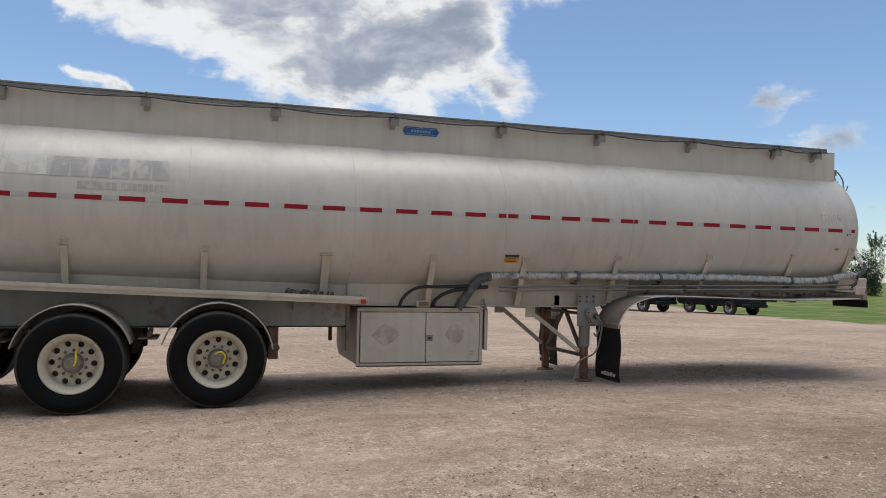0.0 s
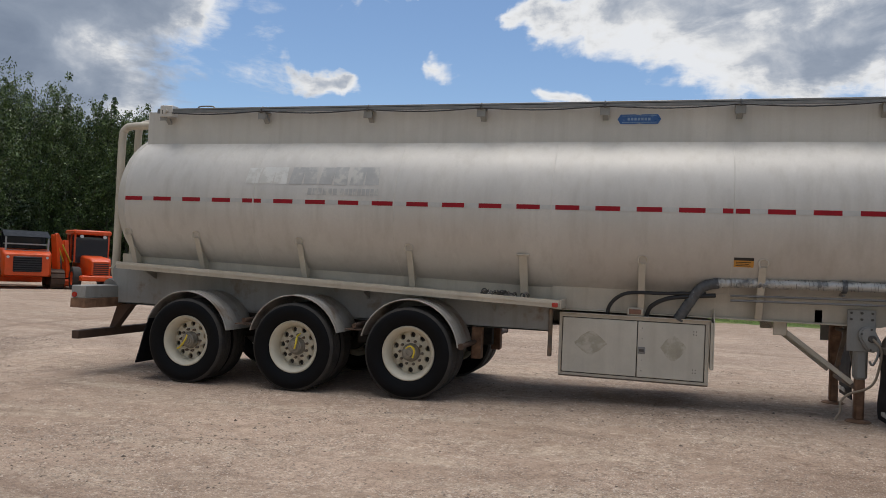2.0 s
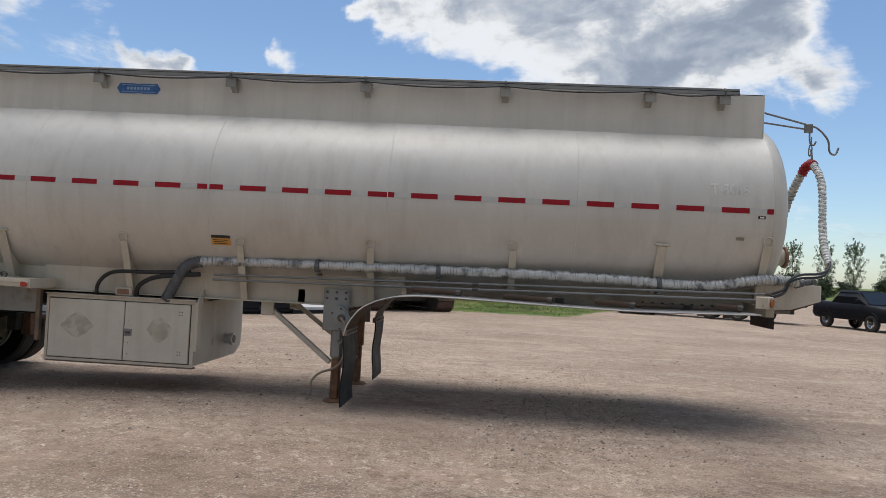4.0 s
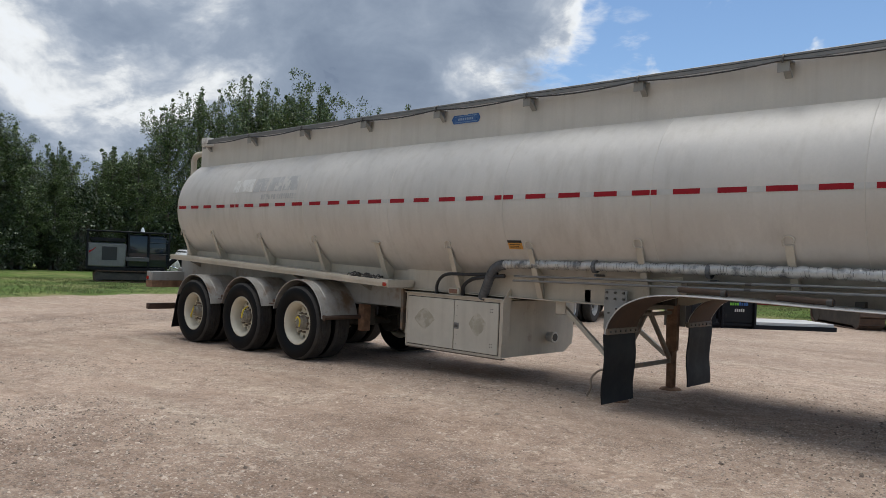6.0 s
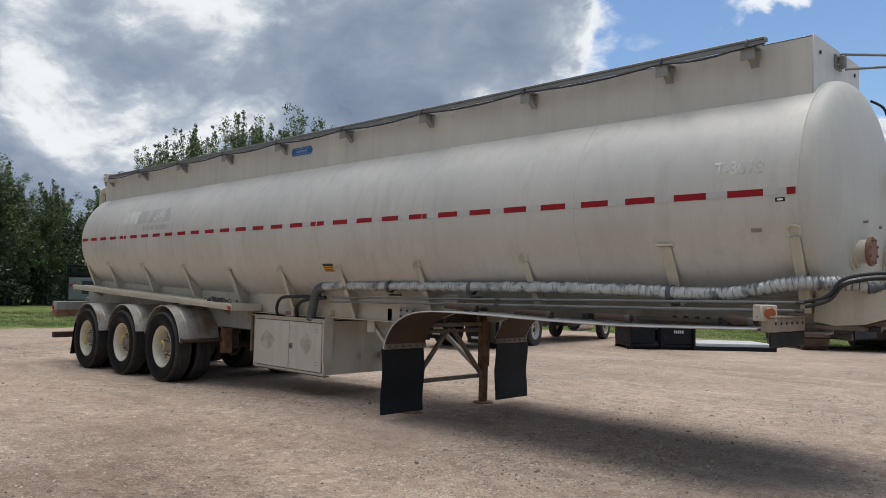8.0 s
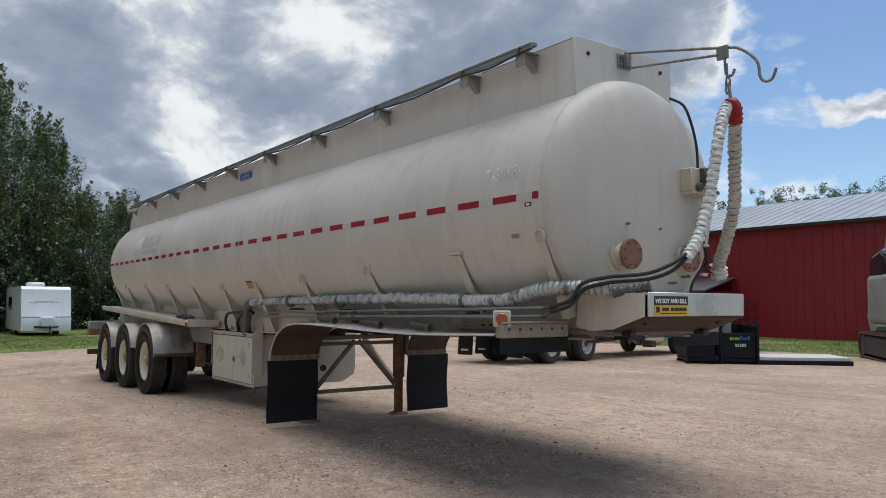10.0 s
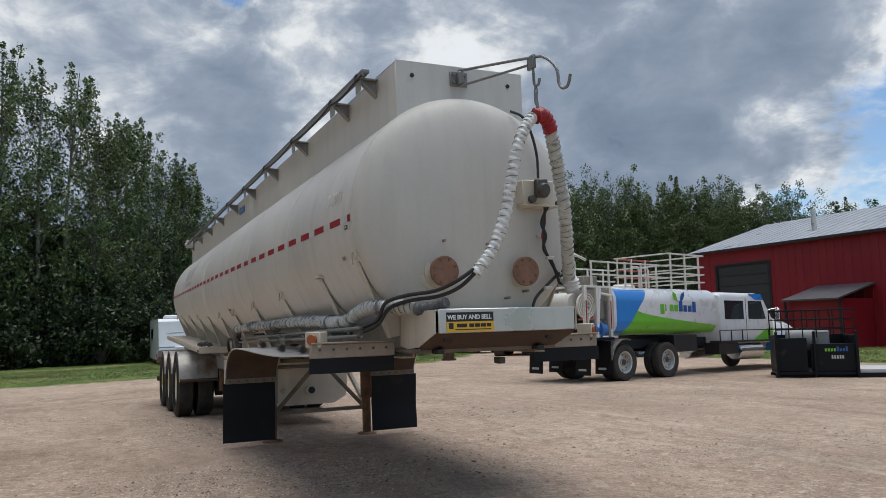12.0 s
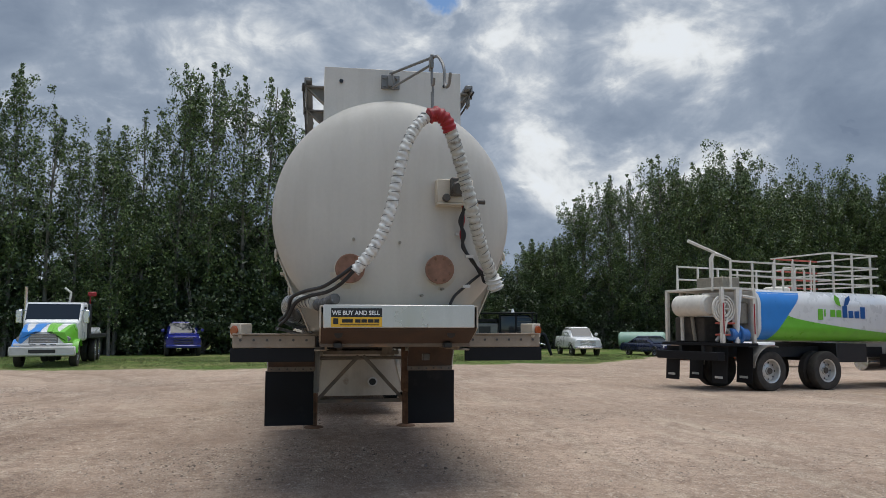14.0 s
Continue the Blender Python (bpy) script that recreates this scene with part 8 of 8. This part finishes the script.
def backhoe():
    t = at_ground("backhoe_tractor", "orange wheeled tractor with a folded side boom", "tractor", -27.5, 37.2, -36, scale=1.2)
    for s in (-1, 1):
        road_wheel(t, 1.15, s * 0.9, 0.52, 0.52, 0.36, "orange", False, s)
        road_wheel(t, -1.35, s * 0.95, 0.75, 0.75, 0.48, "orange", False, s)
    bm = fresh()
    hull(bm, [round_rect(-1.6, 0.45, 0.6, 1.3, 0.08), round_rect(0.0, 0.48, 0.6, 1.55, 0.1), round_rect(1.6, 0.46, 0.6, 1.45, 0.1), round_rect(1.85, 0.40, 0.65, 1.3, 0.1)])
    body = part("hood", bm, "orange", t, "orange tractor hood")
    bm = fresh()
    for k in range(6):
        box(bm, 1.85, 1.865, -0.32, 0.32, 0.72 + 0.09 * k, 0.77 + 0.09 * k, 0.004)
    part("grille", bm, "trimblack", body)
    bm = fresh()
    box(bm, 1.0, 2.0, -0.85, 0.85, 0.42, 0.66, 0.05)
    part("front_axle", bm, "orange", t)
    bm = fresh()
    hull(bm, [round_rect(-1.55, 0.70, 1.2, 2.5, 0.08), round_rect(-0.2, 0.72, 1.2, 2.5, 0.08), round_rect(0.05, 0.70, 1.2, 2.4, 0.08)])
    cab = part("cab", bm, "glassdark", t, "glazed cab")
    bm = fresh()
    for x in (-1.5, -0.75, 0.0):
        for y in (-0.73, 0.73):
            bar(bm, (x, y, 1.2), (x, y, 2.52), 0.08, 0.08)
    part("cab_posts", bm, "orange", cab)
    bm = fresh()
    box(bm, -1.7, 0.2, -0.82, 0.82, 2.50, 2.72, 0.06)
    part("cab_roof", bm, "orange", t, "orange cab roof")
    for y in (-0.5, 0.5):
        bm = fresh()
        cyl(bm, (0.2, y, 2.42), (0.26, y, 2.42), 0.08, 12)
        part("work_lamp", bm, "lens", cab)
    for p0, p1 in (((0.1, -1.05, 0.5), (-0.1, -1.15, 2.2)), ((0.2, -1.45, 0.35), (0.05, -1.6, 2.45)), ((0.05, -1.6, 2.45), (-0.1, -1.15, 1.6))):
        bm = fresh()
        bar(bm, p0, p1, 0.2, 0.26)
        part("boom", bm, "orange", t)
    for p0, p1 in (((0.1, -1.55, 2.2), (0.0, -1.1, 1.0)), ((0.2, -1.3, 2.0), (0.1, -0.9, 1.2))):
        bm = fresh()
        cyl(bm, p0, p1, 0.035, 10)
        part("ram", bm, "hazard", t)
    bm = fresh()
    box(bm, -0.3, 0.8, -1.7, -0.8, 0.12, 0.42, 0.06)
    part("mower_head", bm, "orange", t)
    return t


def excavator():
    t = at_ground("excavator", "grey excavator with hazard stripes and rusty tracks", "excavator", 2.3, 34.9, -52, scale=1.15)
    for s in (-1, 1):
        crawler_track(t, -1.9, 1.9, s * 1.35 - 0.36, s * 1.35 + 0.36, 0.80, 34)
    bm = fresh()
    box(bm, -1.2, 1.2, -1.0, 1.0, 0.35, 0.85, 0.05)
    cyl(bm, (0, 0, 0.8), (0, 0, 1.05), 0.75, 28)
    part("undercarriage", bm, "under", t)
    bm = fresh()
    hull(bm, [round_rect(1.95, 1.25, 1.1, 2.5, 0.2), round_rect(1.75, 1.45, 1.05, 2.6, 0.2), round_rect(-1.6, 1.45, 1.05, 2.6, 0.2), round_rect(-1.8, 1.4, 1.05, 2.5, 0.2)])
    body = part("counterweight", bm, "greymachine", t, "grey engine body and counterweight")
    for k in range(10):
        bm = fresh()
        y = -1.2 + 0.25 * k
        plate(bm, [(y, 1.25), (y + 0.12, 1.25), (y + 0.24, 1.50), (y + 0.12, 1.50)], "x", 1.955, 1.963)
        part("hazard_stripe", bm, "hazard" if k % 2 else "signblack", body)
    bm = fresh()
    hull(bm, [round_rect(-1.7, 0.45, 1.9, 3.0, 0.1), round_rect(-0.2, 0.48, 1.9, 3.2, 0.12), round_rect(0.2, 0.45, 1.9, 3.1, 0.12)])
    cab = part("cab", bm, "glassdark", t, "dark cab")
    cab.location = (0, -0.9, 0.15)
    bm = fresh()
    box(bm, 0.2, 1.6, -1.2, 1.2, 2.6, 2.95, 0.06)
    part("engine_cover", bm, "trimblack", t)
    bm = fresh()
    plate(bm, [(-1.6, 1.6), (-1.2, 1.6), (-3.4, 5.0), (-3.9, 4.9)], "y", -0.2, 0.2)
    plate(bm, [(-3.5, 5.0), (-3.9, 4.9), (-5.6, 2.2), (-5.2, 2.0)], "y", -0.18, 0.18)
    plate(bm, [(-5.6, 2.2), (-5.1, 2.1), (-4.6, 0.9), (-5.4, 0.5), (-6.0, 1.2)], "y", -0.5, 0.5)
    part("boom", bm, "greymachine", t)
    return t


def skid_deck():
    t = at_ground("mesh_skid", "low black steel skid with mesh sides and a flat ramp", "skid", -1.40, 27.5, 48, scale=1.08)
    t.scale = (0.90, 0.96, 1.2)
    bm = fresh()
    box(bm, -0.9, 1.4, -0.9, 0.9, 0.06, 0.16, 0.02)
    for y in (-0.7, 0.7):
        box(bm, -0.95, 1.45, y - 0.08, y + 0.08, -0.02, 0.06, 0.01)
    base = part("skid_base", bm, "blackpaint", t)
    for x in (-0.9, 0.2, 1.4):
        bm = fresh()
        box(bm, x - 0.04, x + 0.04, -1.0, -0.9, 0.0, 1.1, 0.01)
        part("fin", bm, "blackpaint", t)
    for x0, x1, y0, y1, top in ((-0.9, 1.4, 0.84, 0.90, 1.0), (1.34, 1.40, -0.84, 0.84, 1.0), (-0.90, -0.84, -0.84, 0.84, 1.0), (-0.9, 0.0, -0.90, -0.84, 0.95), (0.1, 1.4, -0.90, -0.84, 0.80)):
        bm = fresh()
        box(bm, x0, x1, y0, y1, 0.16, top, 0.01)
        part("side_plate", bm, "blackpaint", t)
    for k, x in enumerate((-0.88, -0.5, -0.1, 0.3, 0.7, 1.1, 1.38)):
        for y in (-0.88, 0.88):
            bm = fresh()
            bar(bm, (x, y, 0.95), (x, y, 1.62), 0.035, 0.035)
            part("mesh_post", bm, "blackpaint", t)
    for z in (1.15, 1.38, 1.60):
        for y in (-0.88, 0.88):
            bm = fresh()
            bar(bm, (-0.9, y, z), (1.4, y, z), 0.03, 0.03)
            part("mesh_rail", bm, "blackpaint", t)
    bm = fresh()
    cyl(bm, (-0.5, -0.2, 0.9), (0.3, -0.2, 0.9), 0.26, 18, b=0.03)
    cyl(bm, (0.6, 0.2, 0.5), (0.6, 0.2, 1.1), 0.25, 16, b=0.03)
    part("pump_unit", bm, "greymachine", t)
    for k in range(8):
        bm = fresh()
        box(bm, 0.50 + 0.085 * k, 0.56 + 0.085 * k, -0.908, -0.901, 0.62, 0.69 if k not in (4, 7) else 0.73, 0.001)
        part("logo_bar", bm, "lime" if k < 4 else "letterblue", t)
    for k in range(5):
        bm = fresh()
        box(bm, 0.68 + 0.075 * k, 0.73 + 0.075 * k, -0.908, -0.901, 0.45, 0.53, 0.001)
        part("number_bar", bm, "whitetape", t)
    bm = fresh()
    box(bm, 1.45, 4.4, -0.9, 0.9, 0.08, 0.20, 0.01)
    ramp_ = part("ramp", bm, "plank", t, "pale flat ramp plate")
    bm = fresh()
    box(bm, 1.42, 4.45, -0.98, -0.9, 0.0, 0.12, 0.01)
    box(bm, 1.42, 4.45, 0.9, 0.98, 0.0, 0.12, 0.01)
    part("ramp_frame", bm, "blackpaint", ramp_)
    return t


def dark_loader():
    t = at_ground("skid_steer", "grey and black tracked machine with a caged cab", "machine", -32.6, 22.2, -112, scale=1.04)
    for s in (-1, 1):
        crawler_track(t, -1.7, 1.6, s * 0.95 - 0.22, s * 0.95 + 0.22, 0.62, 26)
    bm = fresh()
    box(bm, -1.9, 1.95, -1.12, 1.12, 0.62, 0.80, 0.03)
    part("main_deck", bm, "blackpaint", t)
    bm = fresh()
    box(bm, 0.05, 1.92, -1.15, 1.15, 0.80, 2.05, 0.07)
    body = part("engine_box", bm, "dullgrey", t, "grey engine box with a dark side vent")
    for s in (-1, 1):
        bm = fresh()
        box(bm, 0.50, 1.22, s * 1.15, s * 1.165, 1.16, 1.86, 0.01)
        part("vent", bm, "trimblack", body)
        bm = fresh()
        plate(bm, [(1.84, 1.50), (1.54, 1.74), (1.50, 1.84), (1.66, 1.70), (1.84, 1.62)], "y", s * 1.151, s * 1.158)
        part("red_flash", bm, "redtape", body)
        bm = fresh()
        box(bm, 0.10, 1.80, s * 0.80, s * 1.16, 2.10, 2.32, 0.04)
        part("air_duct", bm, "blackpaint", body)
        bm = fresh()
        box(bm, -1.1, 0.10, s * 0.98, s * 1.20, 1.12, 1.36, 0.03)
        part("side_step", bm, "greydark", t, "grey step beside the cab")
    bm = fresh()
    hull(bm, [round_rect(-0.05, 1.0, 0.8, 2.55, 0.1), round_rect(-1.75, 1.0, 0.8, 2.55, 0.1), round_rect(-2.05, 0.95, 0.8, 2.2, 0.1)])
    part("cab", bm, "glassdark", t)
    bm = fresh()
    box(bm, -2.15, 2.0, -1.2, 1.2, 2.62, 2.70, 0.02)
    cage = part("cage_roof", bm, "blackpaint", t)
    for x in (-2.05, -1.05, -0.05, 1.92):
        for y in (-1.15, 1.15):
            bm = fresh()
            bar(bm, (x, y, 0.78), (x, y, 2.62), 0.09, 0.09)
            part("cage_post", bm, "blackpaint", cage)
    bm = fresh()
    for z in (1.55, 1.85, 2.15, 2.4):
        bar(bm, (-2.05, 1.16, z), (-1.05, 1.16, z), 0.02, 0.02)
    part("screen", bm, "greydark", cage, "steel mesh over the cab's side")
    bm = fresh()
    tube(bm, [(-1.9, 0.5, 0.75), (-2.5, 0.5, 1.35), (-2.75, 0.5, 1.2), (-2.95, 0.5, 0.55), (-3.1, 0.5, 0.12)], [0.12, 0.12, 0.11, 0.10, 0.08], 8, smooth_steps=3)
    arm = part("arm", bm, "blackpaint", t, "folded black arm")
    bm = fresh()
    cyl(bm, (-2.2, 0.62, 0.9), (-2.75, 0.62, 0.75), 0.05, 10)
    part("ram", bm, "chrome", arm)
    bm = fresh()
    cyl(bm, (-0.75, 0.3, 2.7), (-0.75, 0.3, 2.95), 0.12, 12, r1=0.04)
    part("beacon", bm, "signwhite", t)
    return t


water_truck()
deck_truck()
pickup("blue_pickup", "dark blue pickup truck parked on the grass", -36.4, 1.75, 12, "navy").scale = (1.12, 1.12, 1.12)
pickup("white_pickup", "white pickup truck parked by the trees", -38.0, 29.2, -3, "white").scale = (1.06, 1.06, 1.06)
pickup("dark_car", "near-black blue sedan parked at the yard's edge", -37.4, 34.6, 14, "darknavy", True)
pickup("black_pickup", "black pickup truck parked at the far edge", 28.3, 37.7, -82, "blackpaint")
pickup("black_pickup", "black pickup truck parked beside another", 24.9, 41.3, -74, "blackpaint")
pickup("black_pickup", "black pickup truck parked behind the yard", 14.8, 46.0, -100, "blackpaint")


def flat_trailer():
    t = at_ground("flatbed_trailer", "low dark flatbed trailer on three axles", "trailer", 18.6, 44.3, 158)
    bm = fresh()
    box(bm, -4.2, 4.4, -1.25, 1.25, 0.95, 1.12, 0.02)
    deck = part("deck", bm, "trimblack", t, "dark flat deck")
    for y in (-1.27, 1.27):
        bm = fresh()
        box(bm, -4.2, 4.4, y - 0.02, y + 0.02, 1.0, 1.1, 0.005)
        part("side_rail", bm, "rvwhite", deck, "white side rail")
    for y in (-0.5, 0.5):
        bm = fresh()
        box(bm, -3.9, 4.2, y - 0.06, y + 0.06, 0.70, 0.95, 0.01)
        part("frame_beam", bm, "under", t)
    for x in (-2.6, -1.25, 0.1):
        for s in (-1, 1):
            road_wheel(t, x, s * 1.08, 0.40, 0.40, 0.26, "hub", False, s)
    bm = fresh()
    box(bm, 3.5, 3.62, -0.55, -0.43, 0.0, 0.95, 0.01)
    box(bm, 3.5, 3.62, 0.43, 0.55, 0.0, 0.95, 0.01)
    part("landing_leg", bm, "under", t)


flat_trailer()
old = pickup("white_pickup", "old white pickup with a red stripe and a white box camper", -18.4, 33.0, -95, "white")
bm = fresh()
box(bm, -2.5, 0.35, -1.05, 1.05, 1.32, 2.05, 0.06)
box(bm, -2.5, 0.95, -1.05, 1.05, 1.98, 2.75, 0.08)
part("camper_box", bm, "rvwhite", old, "white box camper over the cab")
for s in (-1, 1):
    bm = fresh()
    box(bm, -2.4, 2.2, s * 0.955, s * 0.972, 0.86, 1.06, 0.004)
    part("red_stripe", bm, "redwrap", old)
travel_trailer()
track_carrier()
backhoe()
excavator()
skid_deck()
dark_loader()
gt_ = at_ground("green_tank", "pale green horizontal storage tank on saddles", "tank", -50.0, 39.5, 60, scale=0.85)
bm = fresh()
cyl(bm, (-2.4, 0, 1.1), (2.4, 0, 1.1), 0.85, 32, b=0.15)
part("shell", bm, "palegreen", gt_)
for x in (-1.5, 1.5):
    bm = fresh()
    box(bm, x - 0.12, x + 0.12, -0.75, 0.75, -0.05, 0.6, 0.02)
    part("saddle", bm, "greymachine", gt_)
    bm = fresh()
    cyl(bm, (x, 0, 1.9), (x, 0, 2.1), 0.08, 10)
    part("vent", bm, "greymachine", gt_)


# ---- red metal shed ----
SX0, SX1, SY0, SY1, SZ, EAVE, RIDGE = -30.8, 13.2, 51.0, 68.0, ground_z(-20, 51), 6.3, 8.8
shed = thing("red_shed", "long red metal-sided shop with a grey roof", "building", (SX0 + SX1) / 2, (SY0 + SY1) / 2, SZ)
ox, oy = (SX0 + SX1) / 2, (SY0 + SY1) / 2
L, R, F, B = SX0 - ox, SX1 - ox, SY0 - oy, SY1 - oy
EV, RG = EAVE - SZ, RIDGE - SZ
DL, DR, DT = -28.6 - ox, -23.7 - ox, 5.05 - SZ
bm = fresh()
for x0, x1, z0, z1 in ((L, DL, -0.3, EV), (DL, DR, DT, EV), (DR, R, -0.3, EV)):
    box(bm, x0, x1, F, F + 0.2, z0, z1, 0.002)
front = part("wall", bm, "redwall", shed, "red ribbed front wall")
bm = fresh()
box(bm, L, R, B - 0.2, B, -0.3, EV, 0.002)
part("wall", bm, "redwall", shed)
for x in (L, R - 0.2):
    bm = fresh()
    plate(bm, [(F + 0.2, -0.3), (B - 0.2, -0.3), (B - 0.2, EV), (0, RG - 0.1), (F + 0.2, EV)], "x", x, x + 0.2)
    part("wall", bm, "redwall", shed)
rib_bm = fresh()
plate(rib_bm, [(0, 0), (0.06, 0), (0.045, -0.03), (0.015, -0.03)], "z", -0.2, EV - 0.12)
rib0 = part("siding_rib", rib_bm, "redwall", front, loc=(L + 0.3, F, 0))
x = L + 0.9
while x < R - 0.2:
    if not DL - 0.2 < x < DR + 0.2:
        q = new("siding_rib", rib0.data)
        q.parent = front
        q.location = (x, F, 0)
    x += 0.6
for s, y0, y1 in ((-1, F - 0.5, 0.0), (1, B + 0.5, 0.0)):
    bm = fresh()
    e = EV - 0.5 * (RG - EV) / (B)
    plate(bm, [(y0, e), (0, RG), (0, RG + 0.12), (y0, e + 0.12)], "x", L - 0.5, R + 0.5)
    roof = part("roof", bm, "roofmetal", shed, "grey ribbed metal roof")
    if s < 0:
        sl = Vector((0, -y0, RG - e))
        rb = fresh()
        box(rb, 0, 0.05, 0, sl.length, 0, 0.035, 0.004, Matrix.Rotation(math.atan2(sl.z, sl.y), 4, "X"))
        r0 = part("roof_rib", rb, "roofmetal", roof, loc=(L - 0.4, y0, e + 0.12))
        x = L + 0.4
        while x < R + 0.4:
            q = new("roof_rib", r0.data)
            q.parent = roof
            q.location = (x, y0, e + 0.12)
            x += 0.8
        bm = fresh()
        box(bm, L - 0.5, R + 0.5, y0 - 0.12, y0, e - 0.05, e + 0.14, 0.01)
        part("gutter", bm, "trimblack", roof)
bm = fresh()
box(bm, L - 0.02, L + 0.12, F - 0.035, F, -0.3, EV, 0.004)
part("corner_trim", bm, "trimblack", shed)
bm = fresh()
box(bm, DL + 0.08, DR - 0.08, F + 0.12, F + 0.15, -0.1, DT, 0.004)
ohd = part("overhead_door", bm, "trimblack", shed, "dark sectional overhead door")
for k in range(8):
    bm = fresh()
    box(bm, DL + 0.08, DR - 0.08, F + 0.06, F + 0.12, -0.1 + (DT + 0.1) * k / 8 + 0.015, -0.1 + (DT + 0.1) * (k + 1) / 8 - 0.015, 0.01)
    part("door_panel", bm, "doorgrey", ohd)
bm = fresh()
box(bm, DL - 0.14, DL + 0.08, F - 0.05, F + 0.21, -0.1, DT, 0.006)
box(bm, DR - 0.08, DR + 0.14, F - 0.05, F + 0.21, -0.1, DT, 0.006)
box(bm, DL - 0.14, DR + 0.14, F - 0.05, F + 0.21, DT, DT + 0.16, 0.006)
part("door_trim", bm, "trimblack", shed)
bm = fresh()
cyl(bm, (-21.6 - ox, F + 2.2, EV + 0.3), (-21.6 - ox, F + 2.2, EV + 2.25), 0.17, 18)
cyl(bm, (-21.6 - ox, F + 2.2, EV + 0.55), (-21.6 - ox, F + 2.2, EV + 0.62), 0.26, 18)
part("chimney", bm, "alu", shed, "bright metal flue pipe")
lean = thing("lean_to", "small red lean-to with a dark roof against the shed", "shed", -17.9, 48.0, ground_z(-16.2, 48))
lean.scale = (0.66, 1, 1)
bm = fresh()
box(bm, -2.8, -2.65, 0.1, 2.9, -0.2, 2.9, 0.01)
box(bm, 2.65, 2.8, 0.1, 2.9, -0.2, 2.9, 0.01)
box(bm, -2.65, 2.65, 0.1, 0.2, -0.2, 2.85, 0.01)
part("wall", bm, "redwall", lean)
bm = fresh()
plate(bm, [(-0.35, 2.86), (2.95, 3.75), (2.95, 3.85), (-0.35, 2.96)], "x", -3.1, 3.1)
part("roof", bm, "roofdark", lean, "dark grey sloping roof")
for x in (-2.9, 2.9):
    bm = fresh()
    box(bm, x - 0.07, x + 0.07, -0.2, -0.06, -0.2, 2.9, 0.01)
    part("post", bm, "trimblack", lean)


# ---- loose stones and grass ----
def scatter_mesh(name, places, shape, mat, label, category):
    """Many small solids in one mesh."""
    vs, fs = [], []
    base_v, base_f = shape
    for m in places:
        o = len(vs)
        vs += [tuple(m @ Vector(v)) for v in base_v]
        fs += [tuple(o + i for i in f) for f in base_f]
    me = bpy.data.meshes.new(name)
    me.from_pydata(vs, [], fs)
    me.materials.append(M[mat])
    return tagged(new(name, me), label, category, kind="stuff")


PEBBLE = ([(1, 0, 0.1), (0.5, 0.8, 0), (-0.5, 0.9, 0.1), (-1, 0.1, 0), (-0.4, -0.8, 0.1), (0.6, -0.9, 0), (0.2, 0.1, 0.7), (-0.3, -0.1, 0.6)],
          [(0, 1, 6), (1, 2, 6), (2, 7, 6), (2, 3, 7), (3, 4, 7), (4, 5, 7), (5, 6, 7), (5, 0, 6)])
m_st = bpy.data.materials.new("mixed gravel")
m_st.use_nodes = True
tt = m_st.node_tree
gg = tt.nodes.new("ShaderNodeNewGeometry")
rr = tt.nodes.new("ShaderNodeValToRGB")
rr.color_ramp.elements[0].color, rr.color_ramp.elements[1].color = (0.11, 0.08, 0.06, 1), (0.62, 0.50, 0.39, 1)
tt.links.new(gg.outputs["Random Per Island"], rr.inputs[0])
tt.links.new(rr.outputs[0], tt.nodes["Principled BSDF"].inputs["Base Color"])
tt.nodes["Principled BSDF"].inputs["Roughness"].default_value = 0.9
M["pebbles"] = m_st
rg = random.Random(77)
places = []
while len(places) < 80000:
    x, y = rg.uniform(-9, 17), rg.uniform(2.0, 24)
    if rg.random() > (1.0 if y < 15 else 0.35):
        continue
    patch = noise.noise((x * 0.45, y * 0.45, 7.0))
    if rg.random() > 0.06 + 1.5 * max(0.0, patch):
        continue
    big_ = rg.random()
    s = 0.004 + 0.008 * rg.random() ** 2 + (0.015 * rg.random() ** 1.6 if big_ > 0.93 else 0)
    z = ground_z(x, y) + yard_bumps(x, y) * (1.0 if not (-4.5 < x < 10.5 and 9 < y < 13.2) else 0.35)
    places.append(pose(x, y, z - 0.001, rg.uniform(-15, 15), rg.uniform(-15, 15), rg.uniform(0, 360)) @ Matrix.Diagonal((s * rg.uniform(0.8, 1.5), s, s * rg.uniform(0.9, 1.5), 1)))
scatter_mesh("gravel", places, PEBBLE, "pebbles", "loose pale and dark stones scattered over the yard", "gravel")
TUFT = ([], [])
for k in range(9):
    a = k * 2.4
    r, h, o = 0.05 + 0.05 * (k % 3), 0.8 + 0.25 * (k % 4), 0.16 * (k % 5)
    c, s_ = math.cos(a), math.sin(a)
    i = len(TUFT[0])
    TUFT[0].extend([(c * o - s_ * 0.03, s_ * o + c * 0.03, -0.05), (c * o + s_ * 0.03, s_ * o - c * 0.03, -0.05), (c * (o + r * 4), s_ * (o + r * 4), h)])
    TUFT[1].append((i, i + 1, i + 2))
places = []
while len(places) < 24000:
    x, y = rg.uniform(-40, 26), rg.uniform(-16, 50)
    g = grassy(x, y) + 1.4 * noise.noise((x * 0.4, y * 0.4, 2.0))
    near_left = x < -12 and y < 34
    if g < 0.2 or (not near_left and not y > 26) or g > 17:
        continue
    if g < 1.5 and rg.random() > g / 1.5:
        continue
    s = rg.uniform(0.05, 0.10) * (1.35 if noise.noise((x * 0.3, y * 0.3, 12.0)) > 0.25 else 0.8)
    places.append(pose(x, y, ground_z(x, y), 0, 0, rg.uniform(0, 360)) @ Matrix.Diagonal((s * 1.9, s * 1.9, s, 1)))
scatter_mesh("grass", places, TUFT, "blade", "rough green grass along the yard's edge", "grass")
